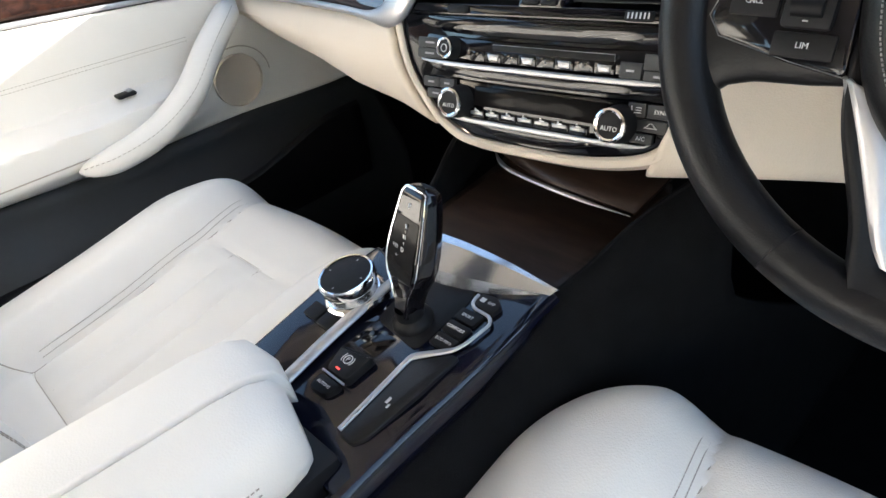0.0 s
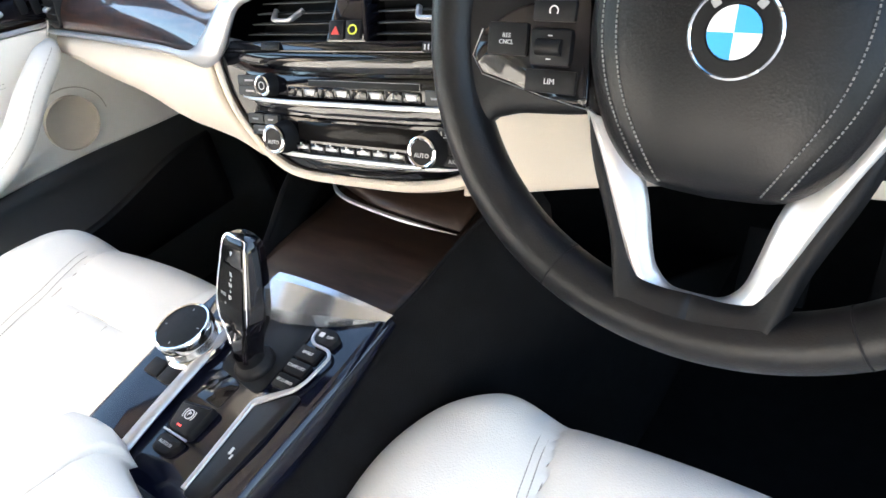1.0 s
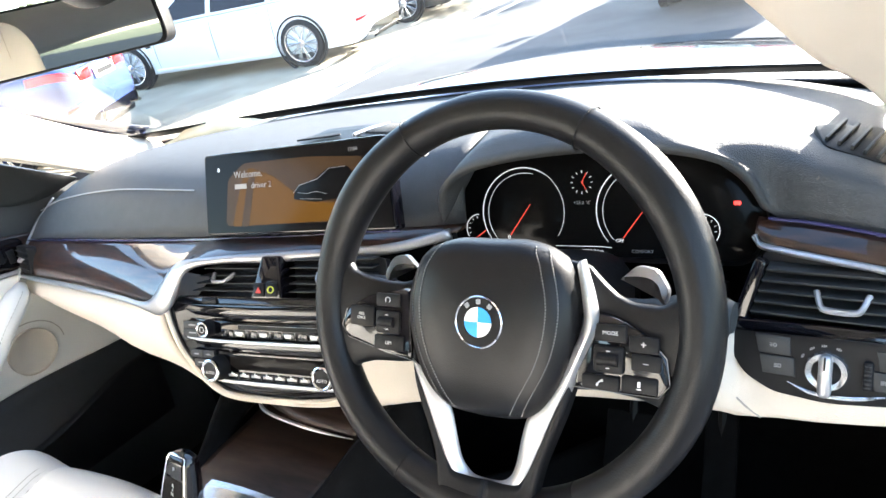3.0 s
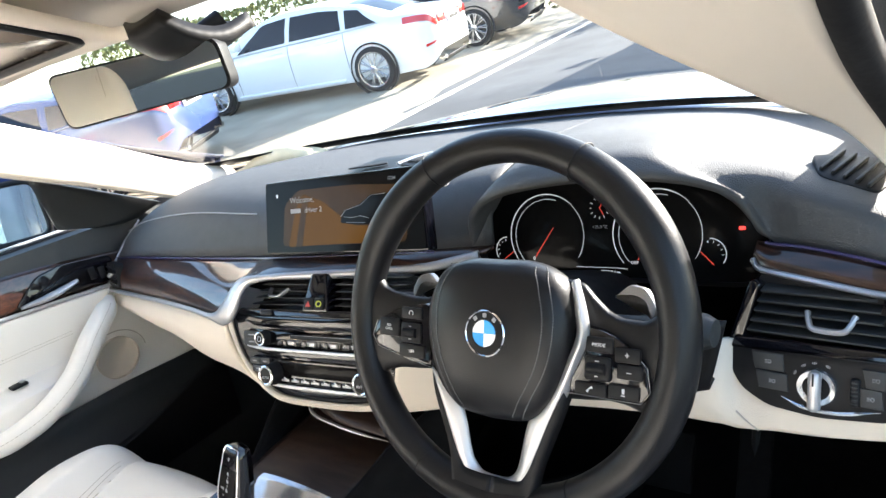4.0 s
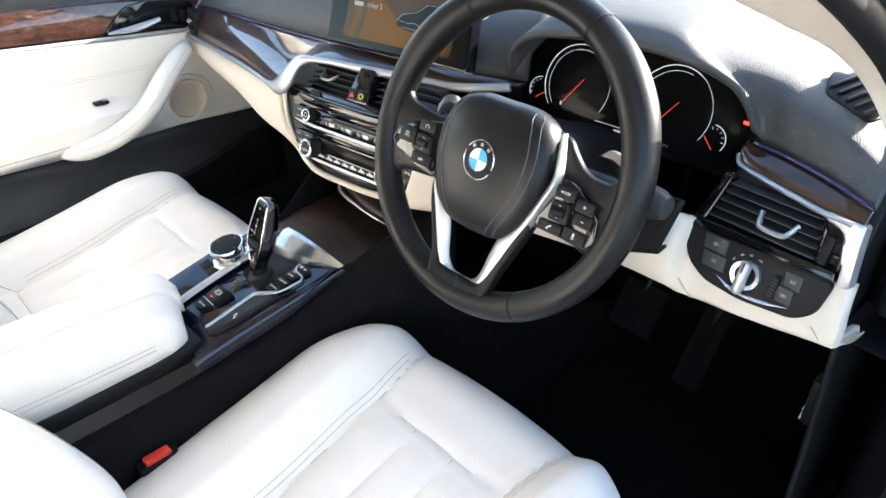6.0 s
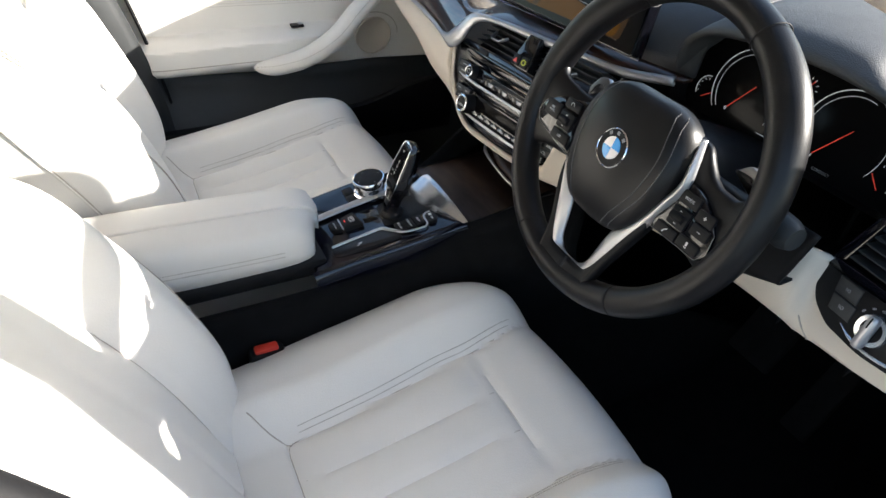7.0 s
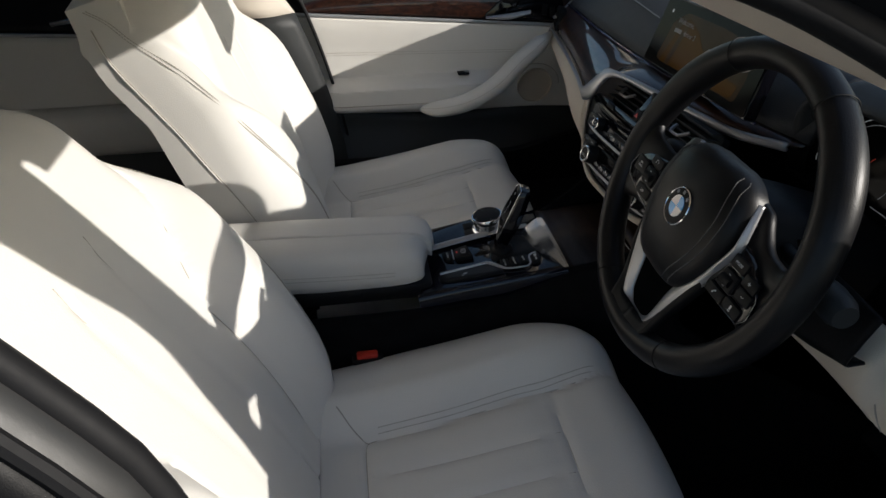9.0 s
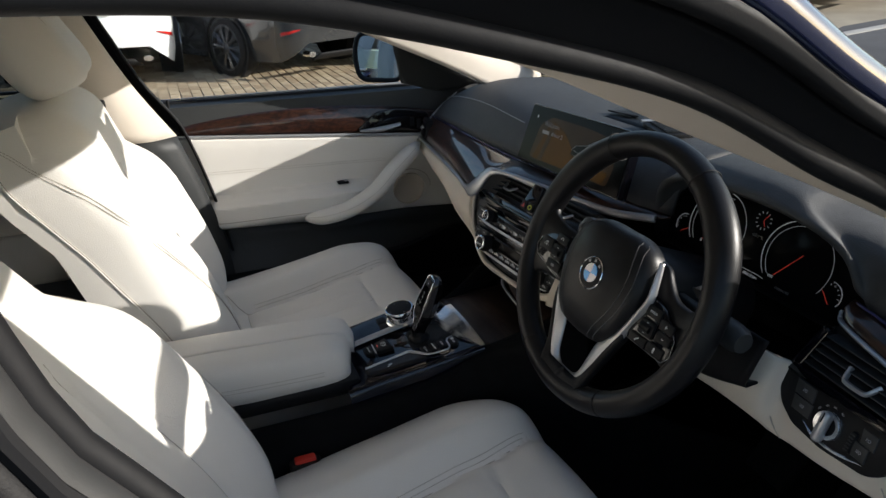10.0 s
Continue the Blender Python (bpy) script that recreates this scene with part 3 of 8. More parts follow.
def cush_line(y):
    """Half the width between the two long seams."""
    return 0.100 + 0.014 * smooth(0.09, 0.36, y) + 0.018 * smooth(0.36, 0.48, y)


def cush_h(x, y):
    """Height of the cushion over its base plane, with bolsters and seams."""
    s = y / CL
    ax = abs(x)
    line = cush_line(y)
    hb = 0.046 * smooth(line - 0.005, line + 0.055, ax) * (1 - 0.35 * smooth(0.7, 1.0, s))
    z = hb - 0.010 * math.exp(-((s - 0.35) / 0.35) ** 2)
    front = 0.356                                       # the cross seam
    z += groove(ax - line, 0.0060, 0.0055) * smooth(0.06, 0.09, y) * smooth(0.49, 0.44, y)
    if ax < line:
        z += groove(y - front - 0.25 * x * x, 0.004, 0.0045) * smooth(line, line - 0.012, ax)
        z += groove(y - 0.080, 0.004, 0.005) * smooth(line, line - 0.012, ax)
        soft_in = smooth(0.080, 0.11, y) * smooth(front, front - 0.05, y) * smooth(line, line - 0.03, ax)
        for c in (-0.034, 0.034):
            z += groove(x - c, 0.004, 0.0045) * soft_in
        z += (0.0024 + 0.0035 * abs(math.cos(math.pi * (x + 0.034) / 0.068 + math.pi / 2)) ** 0.6) * soft_in
    return z


def cush_top(a, b):
    x, y = cush_x(a, b), cush_y(a, b)
    z = cush_h(x, y)
    z -= rim_fall(a, b, 0.66, 0.70, 0.93, 0.085)
    return z + RISE * y / CL


# backrest: x across, y up along the leaning plane (0..0.62), z out of its face
BW, BL = 0.286, 0.625


def back_x(a, b):
    s = (b + 1) / 2
    w = BW * (0.90 + 0.12 * math.sin(math.pi * min(1, s * 1.25)) - 0.26 * smooth(0.62, 1.08, s))
    return a * w


def back_y(a, b):
    return BL * (b + 1) / 2 - 0.014 * a * a * smooth(0.5, 1, b)


def back_line(y):
    """Half the width of the backrest's middle panel."""
    s = y / BL
    return 0.110 + 0.012 * math.sin(math.pi * s) + 0.095 * smooth(0.28, 0.45, y)


def back_h(x, y):
    s = y / BL
    ax = abs(x)
    line = back_line(y)
    z = 0.052 * smooth(line - 0.012, line + 0.065, ax) * smooth(1.02, 0.62, s) * smooth(-0.15, 0.2, s)
    z += groove(ax - line, 0.004, 0.006)
    z += 0.012 * math.exp(-((s - 0.3) / 0.22) ** 2)
    if ax < 0.10 and y < 0.475:
        for c in (-0.045, 0.045):
            z += groove(x - c, 0.004, 0.0035) * smooth(0.475, 0.44, y)
    return z


def back_top(a, b):
    z = back_h(back_x(a, b), back_y(a, b))
    return z - rim_fall(a, b, 0.66, 0.74, 0.93, 0.085)


def back_skirt(y):
    return 0.085


def back_side(a, b, d):
    """A point on the rounded side of the backrest, d below its rim."""
    y = back_y(a, b)
    k = d / back_skirt(y)
    return Vector((back_x(a, b) * (1 - 0.024 * k * k) + 0.0004, y, back_top(a, b) - d))


def stitch(fn, pts, n, mat_w=0.00045, dash=0.72):
    """Rows of short stitches lying on a pad."""
    bm = bmesh.new()
    line = catmull(pts, n)
    for p, q in zip(line, line[1:]):
        q = p.lerp(q, dash)
        a = Vector((p.x, p.y, fn(p.x, p.y) + 0.0004))
        b = Vector((q.x, q.y, fn(q.x, q.y) + 0.0004))
        tube([a, b], mat_w, 4, bm=bm)
    return bm


def cush_fn(x, y):
    # the sewn lines lie inside the rims, so only the front rounding matters
    b = min(1.0, 2 * y / (CL + 0.012) - 1)
    w = cush_x(1, b)
    return cush_h(x, y) + RISE * y / CL - rim_fall(max(-1, min(1, x / w)), b, 0.66, 0.70, 0.93, 0.085)


def back_fn(x, y):
    b = 2 * y / BL - 1
    return back_h(x, y) - rim_fall(max(-1, min(1, x / max(0.05, back_x(1, b)))), b, 0.66, 0.74, 0.93, 0.085)


def head_shape():
    """The head restraint: a rounded block, slightly dished in front."""
    rows = []
    for j in range(25):
        v = math.pi * j / 24 - math.pi / 2
        row = []
        for i in range(48):
            u = 2 * math.pi * i / 48
            cu, su, cv, sv = math.cos(u), math.sin(u), math.cos(v), math.sin(v)
            e = lambda c, k: math.copysign(abs(c) ** k, c)
            x = 0.126 * e(cu, 0.55) * e(cv, 0.4)
            z = 0.060 * e(su, 0.7) * e(cv, 0.36)
            y = 0.098 * e(sv, 0.50)
            x *= 1 - 0.10 * (y / 0.098)
            if z > 0:
                z -= 0.012 * math.exp(-(x / 0.05) ** 2)
                z += groove(abs(x) - 0.082, 0.0035, 0.004)
            row.append((x, y + 0.1, z - 0.015 * y / 0.098))
        rows.append(row)
    bm = grid(rows, closed=True)
    bmesh.ops.remove_doubles(bm, verts=bm.verts, dist=1e-5)
    return bm


def seat(x0, recline, head_back, label):
    st = thing("front_seat", label, "car seat", m=Matrix.Translation((x0, -0.445, 0.452)), group="front seats")
    c = part("seat_cushion", pad(cush_x, cush_y, cush_top, 110, 100, lambda y: 0.13), CREAM, st)
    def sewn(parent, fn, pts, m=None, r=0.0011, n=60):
        """A dark tube for the shade in the groove where two panels meet."""
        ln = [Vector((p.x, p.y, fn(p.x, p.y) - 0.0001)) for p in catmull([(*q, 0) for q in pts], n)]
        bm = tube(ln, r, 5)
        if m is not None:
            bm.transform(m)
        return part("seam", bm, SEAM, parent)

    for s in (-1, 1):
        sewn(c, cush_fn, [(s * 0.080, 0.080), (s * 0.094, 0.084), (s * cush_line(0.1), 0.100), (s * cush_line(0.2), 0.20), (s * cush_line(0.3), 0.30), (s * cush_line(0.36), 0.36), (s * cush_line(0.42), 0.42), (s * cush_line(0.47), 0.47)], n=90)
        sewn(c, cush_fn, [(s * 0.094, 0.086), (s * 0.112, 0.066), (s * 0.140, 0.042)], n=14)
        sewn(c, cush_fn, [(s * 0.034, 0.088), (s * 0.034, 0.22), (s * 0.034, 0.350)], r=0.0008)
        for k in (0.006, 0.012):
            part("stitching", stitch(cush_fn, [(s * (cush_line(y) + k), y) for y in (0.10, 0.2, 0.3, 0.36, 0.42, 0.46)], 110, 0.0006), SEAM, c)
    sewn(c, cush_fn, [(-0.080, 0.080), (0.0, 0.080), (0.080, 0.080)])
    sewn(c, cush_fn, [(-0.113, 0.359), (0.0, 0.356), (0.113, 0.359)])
    # plastic base under the cushion and its rails
    bm = bmesh.new()
    box(bm, (0, 0.2, -0.11), (0.44, 0.40, 0.10), 0.02)
    part("seat_base", bm, BLACKPLASTIC, st)
    for s in (-1, 1):
        bm = bmesh.new()
        box(bm, (s * 0.18, 0.18, -0.23), (0.04, 0.5, 0.14), 0.008)
        part("seat_rail", bm, BLACKPLASTIC, st)
    sl, cl = math.sin(radians(recline)), math.cos(radians(recline))
    lean = Matrix.Translation((0, 0.022, -0.012)) @ Matrix(((1, 0, 0, 0), (0, -sl, cl, 0), (0, cl, sl, 0), (0, 0, 0, 1)))
    bm = pad(back_x, back_y, back_top, 110, 110, back_skirt)
    bm.transform(lean)
    bk = part("backrest", bm, CREAM, st)
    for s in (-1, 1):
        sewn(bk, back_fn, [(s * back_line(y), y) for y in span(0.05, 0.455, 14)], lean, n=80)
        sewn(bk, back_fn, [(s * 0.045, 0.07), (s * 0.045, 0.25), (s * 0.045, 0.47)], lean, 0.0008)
        # double seam from the shoulder over the side bolster, and the crease below it
        for k in (0.0, 0.010):
            ln = catmull([back_side(*q) for q in ((1.0, 0.97, 0.060 - 0.5 * k), (1.0, 0.89, 0.036 - 0.5 * k), (1.0, 0.76, 0.010 - 0.5 * k), (0.990 - k, 0.55, 0.0), (0.975 - k, 0.38, 0.0), (0.94 - k, 0.19, 0.0), (0.88 - k, 0.0, 0.0), (0.79 - k, -0.25, 0.0), (0.74 - k, -0.45, 0.0), (0.72 - k, -0.70, 0.0), (0.71 - k, -0.90, 0.0))], 130)
            bm = bmesh.new()
            for p, q in zip(ln, ln[1:]):
                q = p.lerp(q, 0.72)
                tube([(s * p.x, p.y, p.z + 0.0004), (s * q.x, q.y, q.z + 0.0004)], 0.0009, 4, bm=bm)
            bm.transform(lean)
            part("stitching", bm, SEAM, bk)
        ln = catmull([back_side(1.0, b, d) for b, d in ((0.88, 0.062), (0.70, 0.058), (0.45, 0.054), (0.28, 0.048), (0.09, 0.034), (-0.07, 0.024), (-0.24, 0.017), (-0.50, 0.010))], 60)
        bm = tube([(s * p.x, p.y, p.z) for p in ln], 0.0022, 8)
        bm.transform(lean)
        part("piping", bm, CREAM, bk)
        # Dark tube along the piping for the shade of the crease.
        bm = tube([(s * (p.x + 0.0006), p.y, p.z + 0.0026) for p in ln], 0.0012, 6)
        bm.transform(lean)
        part("seam", bm, SEAM, bk)
    # hard back shell
    bm = surf([[(-0.225, 0.02, -0.10), (0, 0.02, -0.125), (0.225, 0.02, -0.10)], [(-0.25, 0.3, -0.11), (0, 0.3, -0.135), (0.25, 0.3, -0.11)], [(-0.14, 0.58, -0.08), (0, 0.61, -0.09), (0.14, 0.58, -0.08)]], 20, 20)
    bm.transform(lean)
    part("back_shell", bm, CREAM, st, solid=0.01)
    hl = lean @ Matrix.Translation((0, 0.612, -head_back)) @ pose(0, 0, 0, -5, 0, 0)
    bm = head_shape()
    bm.transform(hl)
    hr = part("head_restraint", bm, CREAM, st)
    for s in (-1, 1):
        for k in (0.080, 0.087):
            bm = bmesh.new()
            ln = [Vector((s * k * (1 - 0.10 * (y / 0.098)), y + 0.1, 0.0515 - 0.015 * y / 0.098 - 0.030 * (abs(y) / 0.098) ** 6)) for y in span(-0.085, 0.085, 40)]
            for p, q in zip(ln, ln[1:]):
                tube([p, p.lerp(q, 0.6)], 0.0008, 4, bm=bm)
            bm.transform(hl)
            part("stitching", bm, SEAM, hr)
    for s in (-1, 1):
        post = tube([(s * 0.055, -0.07, -0.02), (s * 0.055, 0.04, -0.018)], 0.006, 10)
        post.transform(hl)
        part("post", post, CHROME, st)
    return st


seat(0.383, 25.0, 0.045, "cream leather driver's seat with stitched panels and head restraint")
seat(-0.355, 17.0, 0.03, "cream leather passenger seat with stitched panels and head restraint")
# belt buckles between seats and console
for x in (0.142, -0.112):
    bk = thing("belt_buckle", "black seat belt buckle with red release button", "seat belt buckle", at=(x, -0.35, 0.40), group="belt buckles")
    bm = bmesh.new()
    box(bm, (x, -0.352, 0.44), (0.022, 0.05, 0.11), 0.006, Matrix.Translation((0, 0, 0)))
    part("housing", bm, BLACKPLASTIC, bk)
    bm = bmesh.new()
    box(bm, (x, -0.352, 0.494), (0.015, 0.034, 0.012), 0.003)
    part("button", bm, REDPLASTIC, bk, "red release button")


# ---- dashboard ----
dash = thing("dashboard", "two-tone dashboard of dark leather, beige plastic, wood and silver trim", "dashboard", at=(CX, 0.3, 0.6))
# upper pad of dark leather, passenger side to middle
WL = [(-0.735, 0.225, 0.822), (-0.6, 0.205, 0.834), (-0.4, 0.187, 0.845), (-0.2, 0.18, 0.853), (0.0, 0.19, 0.858), (0.16, 0.215, 0.858), (0.235, 0.24, 0.855)]
pad_rows = [WL,
            [(-0.745, 0.26, 0.85), (-0.6, 0.235, 0.885), (-0.4, 0.215, 0.905), (-0.2, 0.207, 0.905), (0.0, 0.215, 0.905), (0.16, 0.235, 0.905), (0.235, 0.25, 0.90)],
            [(-0.74, 0.31, 0.872), (-0.6, 0.30, 0.918), (-0.4, 0.285, 0.938), (-0.2, 0.28, 0.935), (0.0, 0.285, 0.935), (0.16, 0.29, 0.938), (0.235, 0.29, 0.94)],
            [(-0.72, 0.39, 0.885), (-0.6, 0.41, 0.93), (-0.4, 0.45, 0.945), (-0.2, 0.46, 0.942), (0.0, 0.46, 0.942), (0.16, 0.46, 0.945), (0.235, 0.46, 0.947)],
            [(-0.66, 0.50, 0.915), (-0.55, 0.55, 0.93), (-0.3, 0.69, 0.935), (-0.15, 0.71, 0.935), (CX, 0.72, 0.935), (0.12, 0.715, 0.935), (0.235, 0.70, 0.935)]]
part("upper_pad", surf(pad_rows, 60, 30), PADLEATHER, dash, "dark grained leather upper dash", solid=0.008)
line = [p + Vector((0, -0.0015, 0.001)) for p in catmull([(-0.742, 0.275, 0.861), (-0.6, 0.247, 0.893), (-0.4, 0.226, 0.914), (-0.2, 0.218, 0.912)], 60)]
part("pad_seam", tube(line, 0.0012, 6), GREYMARK, dash, "pale decorative seam")
# driver's side: hood over the dials and pad to the right
hood = [[(0.203, 0.234, 0.858), (0.216, 0.226, 0.902), (0.262, 0.214, 0.930), (0.36, 0.205, 0.947), (0.47, 0.208, 0.945), (0.545, 0.220, 0.922), (0.572, 0.232, 0.866)],
        [(0.228, 0.26, 0.90), (0.24, 0.25, 0.930), (0.29, 0.24, 0.957), (0.38, 0.235, 0.966), (0.452, 0.236, 0.964), (0.49, 0.240, 0.948), (0.562, 0.247, 0.927)],
        [(0.23, 0.35, 0.944), (0.25, 0.35, 0.951), (0.30, 0.345, 0.963), (0.38, 0.34, 0.968), (0.455, 0.34, 0.964), (0.50, 0.338, 0.950), (0.565, 0.33, 0.935)],
        [(0.23, 0.50, 0.946), (0.26, 0.50, 0.947), (0.30, 0.50, 0.949), (0.38, 0.50, 0.950), (0.48, 0.48, 0.947), (0.53, 0.465, 0.941), (0.57, 0.45, 0.936)],
        [(0.23, 0.70, 0.935), (0.26, 0.69, 0.935), (0.30, 0.68, 0.935), (0.38, 0.65, 0.935), (0.48, 0.61, 0.935), (0.53, 0.58, 0.933), (0.57, 0.55, 0.932)]]
side = [[hood[0][-1], (0.60, 0.222, 0.866), (0.65, 0.208, 0.861), (0.701, 0.190, 0.854)],
        [hood[1][-1], (0.605, 0.230, 0.914), (0.655, 0.222, 0.898), (0.702, 0.222, 0.876)],
        [hood[2][-1], (0.61, 0.325, 0.926), (0.66, 0.318, 0.911), (0.704, 0.30, 0.890)],
        [hood[3][-1], (0.62, 0.42, 0.930), (0.67, 0.40, 0.918), (0.712, 0.38, 0.900)],
        [hood[4][-1], (0.62, 0.51, 0.928), (0.66, 0.49, 0.924), (0.70, 0.47, 0.918)]]
part("instrument_hood", surf([h + s[1:] for h, s in zip(hood, side)], 110, 36, False), PADLEATHER, dash, "dark grained leather hood over the dials and pad to the door", solid=0.008)
# wood with gloss lacquer, passenger side, narrowing over the vents
lower_edge = [(-0.72, 0.185, 0.762), (-0.6, 0.165, 0.768), (-0.45, 0.142, 0.774), (-0.3, 0.115, 0.780), (-0.20, 0.094, 0.784), (-0.165, 0.092, 0.798), (-0.130, 0.108, 0.838), (-0.09, 0.122, 0.845), (0.0, 0.145, 0.844), (0.10, 0.172, 0.842), (0.16, 0.192, 0.841), (0.225, 0.225, 0.848)]
upper_edge = catmull(WL, 60)
lowc = catmull(lower_edge, 60)
rows = [[lowc[i].lerp(upper_edge[i], k / 8) + Vector((0, -0.012 * math.sin(math.pi * k / 8), 0.0)) * min(1, (upper_edge[i] - lowc[i]).length / 0.05) for i in range(60)] for k in range(9)]
part("wood_trim", grid(rows), WOOD, dash, "dark lacquered wood strip", solid=0.006)
part("light_strip", tube([p + Vector((0, -0.006, -0.002)) for p in catmull(WL[:-1], 50)], 0.002, 6), VIOLET, dash)
# silver end of the passenger side, rising past the side vent
part("silver_end", surf([[(-0.722, 0.170, 0.757), (-0.724, 0.196, 0.797), (-0.724, 0.236, 0.838), (-0.722, 0.284, 0.876)], [(-0.710, 0.168, 0.760), (-0.713, 0.196, 0.803), (-0.714, 0.238, 0.846), (-0.714, 0.290, 0.884)]], 24, 4), SILVER, dash, "satin silver end trim", solid=0.004)
# silver trim along the lower edge, round the vents
sil = catmull(lower_edge, 120)
w_at = lambda p: 0.0045 + 0.012 * math.exp(-((p.x + 0.165) / 0.04) ** 2) + 0.002 * smooth(-0.1, 0.0, p.x)
rows = []
for i, p in enumerate(sil):
    t = (sil[min(i + 1, 119)] - sil[max(i - 1, 0)]).normalized()
    nrm = Vector((0.0, -1.0, 0.25)).normalized()
    sd = t.cross(nrm).normalized()
    w = w_at(p)
    rows.append([p + sd * (w * k) + nrm * (0.006 + 0.004 * (1 - k * k)) for k in (-1, -0.6, -0.2, 0.2, 0.6, 1)])
part("silver_trim", grid(rows), SILVER, dash, "satin silver trim line", solid=0.006)
# lower dash in beige, passenger knee panel and glove box
lowb = [[(-0.735, 0.19, 0.755), (-0.6, 0.168, 0.762), (-0.45, 0.145, 0.768), (-0.3, 0.118, 0.774), (-0.19, 0.093, 0.778)],
        [(-0.735, 0.18, 0.735), (-0.6, 0.155, 0.735), (-0.45, 0.13, 0.735), (-0.3, 0.10, 0.735), (-0.178, 0.082, 0.745)],
        [(-0.735, 0.22, 0.705), (-0.6, 0.185, 0.695), (-0.45, 0.155, 0.688), (-0.3, 0.115, 0.685), (-0.16, 0.082, 0.705)],
        [(-0.735, 0.30, 0.68), (-0.6, 0.25, 0.67), (-0.45, 0.205, 0.665), (-0.3, 0.16, 0.665), (-0.14, 0.095, 0.668)],
        [(-0.735, 0.45, 0.67), (-0.6, 0.42, 0.665), (-0.45, 0.40, 0.66), (-0.3, 0.36, 0.655), (-0.13, 0.25, 0.65)]]
part("lower_panel", surf(lowb, 50, 24), BEIGE, dash, "beige lower dash", solid=0.008)
# driver's lower panel in beige
RU = frame_at((0.622, 0.174, 0.800), (0.985, -0.12, 0.0), (0, 0.27, 0.96))
on_end = lambda pts: [tuple(RU @ Vector(p)) for p in pts]
foot = [(-0.075, -0.111), (-0.045, -0.106), (0.0, -0.101), (0.050, -0.092), (0.082, -0.0865)]
drv = [[(0.165, 0.10, 0.80), (0.240, 0.14, 0.80), (0.330, 0.16, 0.79), (0.450, 0.16, 0.785), (0.528, 0.160, 0.790)] + on_end([(x, -0.018, -0.006) for x, y in foot] + [(0.0885, -0.018, -0.008), (0.0875, -0.020, -0.03)]),
       [(0.155, 0.085, 0.735), (0.240, 0.12, 0.745), (0.330, 0.14, 0.745), (0.450, 0.147, 0.745), (0.528, 0.150, 0.745)] + on_end([(x, -0.055, -0.003) for x, y in foot] + [(0.093, -0.050, -0.004), (0.091, -0.050, -0.03)]),
       [(0.140, 0.082, 0.695), (0.240, 0.119, 0.705), (0.330, 0.142, 0.706), (0.450, 0.152, 0.712), (0.528, 0.149, 0.712)] + on_end([(x, y + 0.018, 0.0) for x, y in foot] + [(0.097, -0.068, 0.0), (0.095, -0.068, -0.028)]),
       [(0.130, 0.09, 0.672), (0.240, 0.125, 0.682), (0.330, 0.15, 0.686), (0.450, 0.162, 0.690), (0.528, 0.160, 0.692)] + on_end([(x, y, -0.004) for x, y in foot] + [(0.098, -0.0835, -0.004), (0.096, -0.083, -0.03)]),
       [(0.130, 0.22, 0.65), (0.240, 0.24, 0.665), (0.330, 0.25, 0.67), (0.450, 0.25, 0.68), (0.530, 0.24, 0.686)] + on_end([(x, y - 0.006, -0.10) for x, y in foot] + [(0.094, -0.088, -0.10), (0.092, -0.088, -0.11)])]
part("knee_panel", surf(drv, 90, 26), BEIGE, dash, "beige knee panel", solid=0.008)
part("column_cover", surf([[(0.285, 0.125, 0.815), (0.38, 0.132, 0.82), (0.47, 0.128, 0.825), (0.552, 0.112, 0.835)],
                           [(0.290, 0.112, 0.765), (0.38, 0.118, 0.768), (0.47, 0.118, 0.778), (0.540, 0.112, 0.790)],
                           [(0.300, 0.118, 0.722), (0.38, 0.126, 0.718), (0.455, 0.128, 0.728), (0.530, 0.118, 0.757)],
                           [(0.300, 0.140, 0.715), (0.38, 0.150, 0.710), (0.455, 0.152, 0.722), (0.530, 0.140, 0.757)]], 30, 14), BLACKPLASTIC, dash, "black cover round the steering column", solid=0.003)
part("panel_seam", tube(on_end(catmull([(-0.084, -0.074, 0.0), (-0.080, -0.088, 0.0008), (-0.070, -0.098, 0.0006), (-0.056, -0.1085, -0.0035)], 16)), 0.0009, 6), SEAM, dash)
part("panel_seam", tube(on_end(catmull([(0.073, -0.071, 0.0015), (0.080, -0.077, 0.001), (0.087, -0.0855, -0.0035)], 10)), 0.0007, 6), SEAM, dash)
# black side lining of the driver's footwell with the bonnet release
kick = part("kick_panel", surf([[(0.706, 0.20, 0.70), (0.712, 0.40, 0.70), (0.716, 0.62, 0.66)], [(0.716, 0.20, 0.50), (0.716, 0.40, 0.48), (0.716, 0.66, 0.46)], [(0.722, 0.20, 0.26), (0.72, 0.40, 0.24), (0.716, 0.72, 0.22)]], 16, 12), BLACKPLASTIC, dash, "black side lining of the footwell", solid=0.004, offset=1)
bm = bmesh.new()
box(bm, (0.707, 0.224, 0.582), (0.014, 0.024, 0.070), 0.005)
rel = part("bonnet_release", bm, BLACKPLASTIC, kick, "black bonnet release lever")
bm = bmesh.new()
plate(bm, [(0.212, 0.553), (0.222, 0.551), (0.224, 0.557), (0.217, 0.560)], 0.6992, 0.7002, 0, Matrix(((0, 0, 1, 0), (1, 0, 0, 0), (0, 1, 0, 0), (0, 0, 0, 1))))
box(bm, (0.6996, 0.2175, 0.568), (0.001, 0.009, 0.0022), 0)
part("release_mark", bm, WHITEMARK, rel)
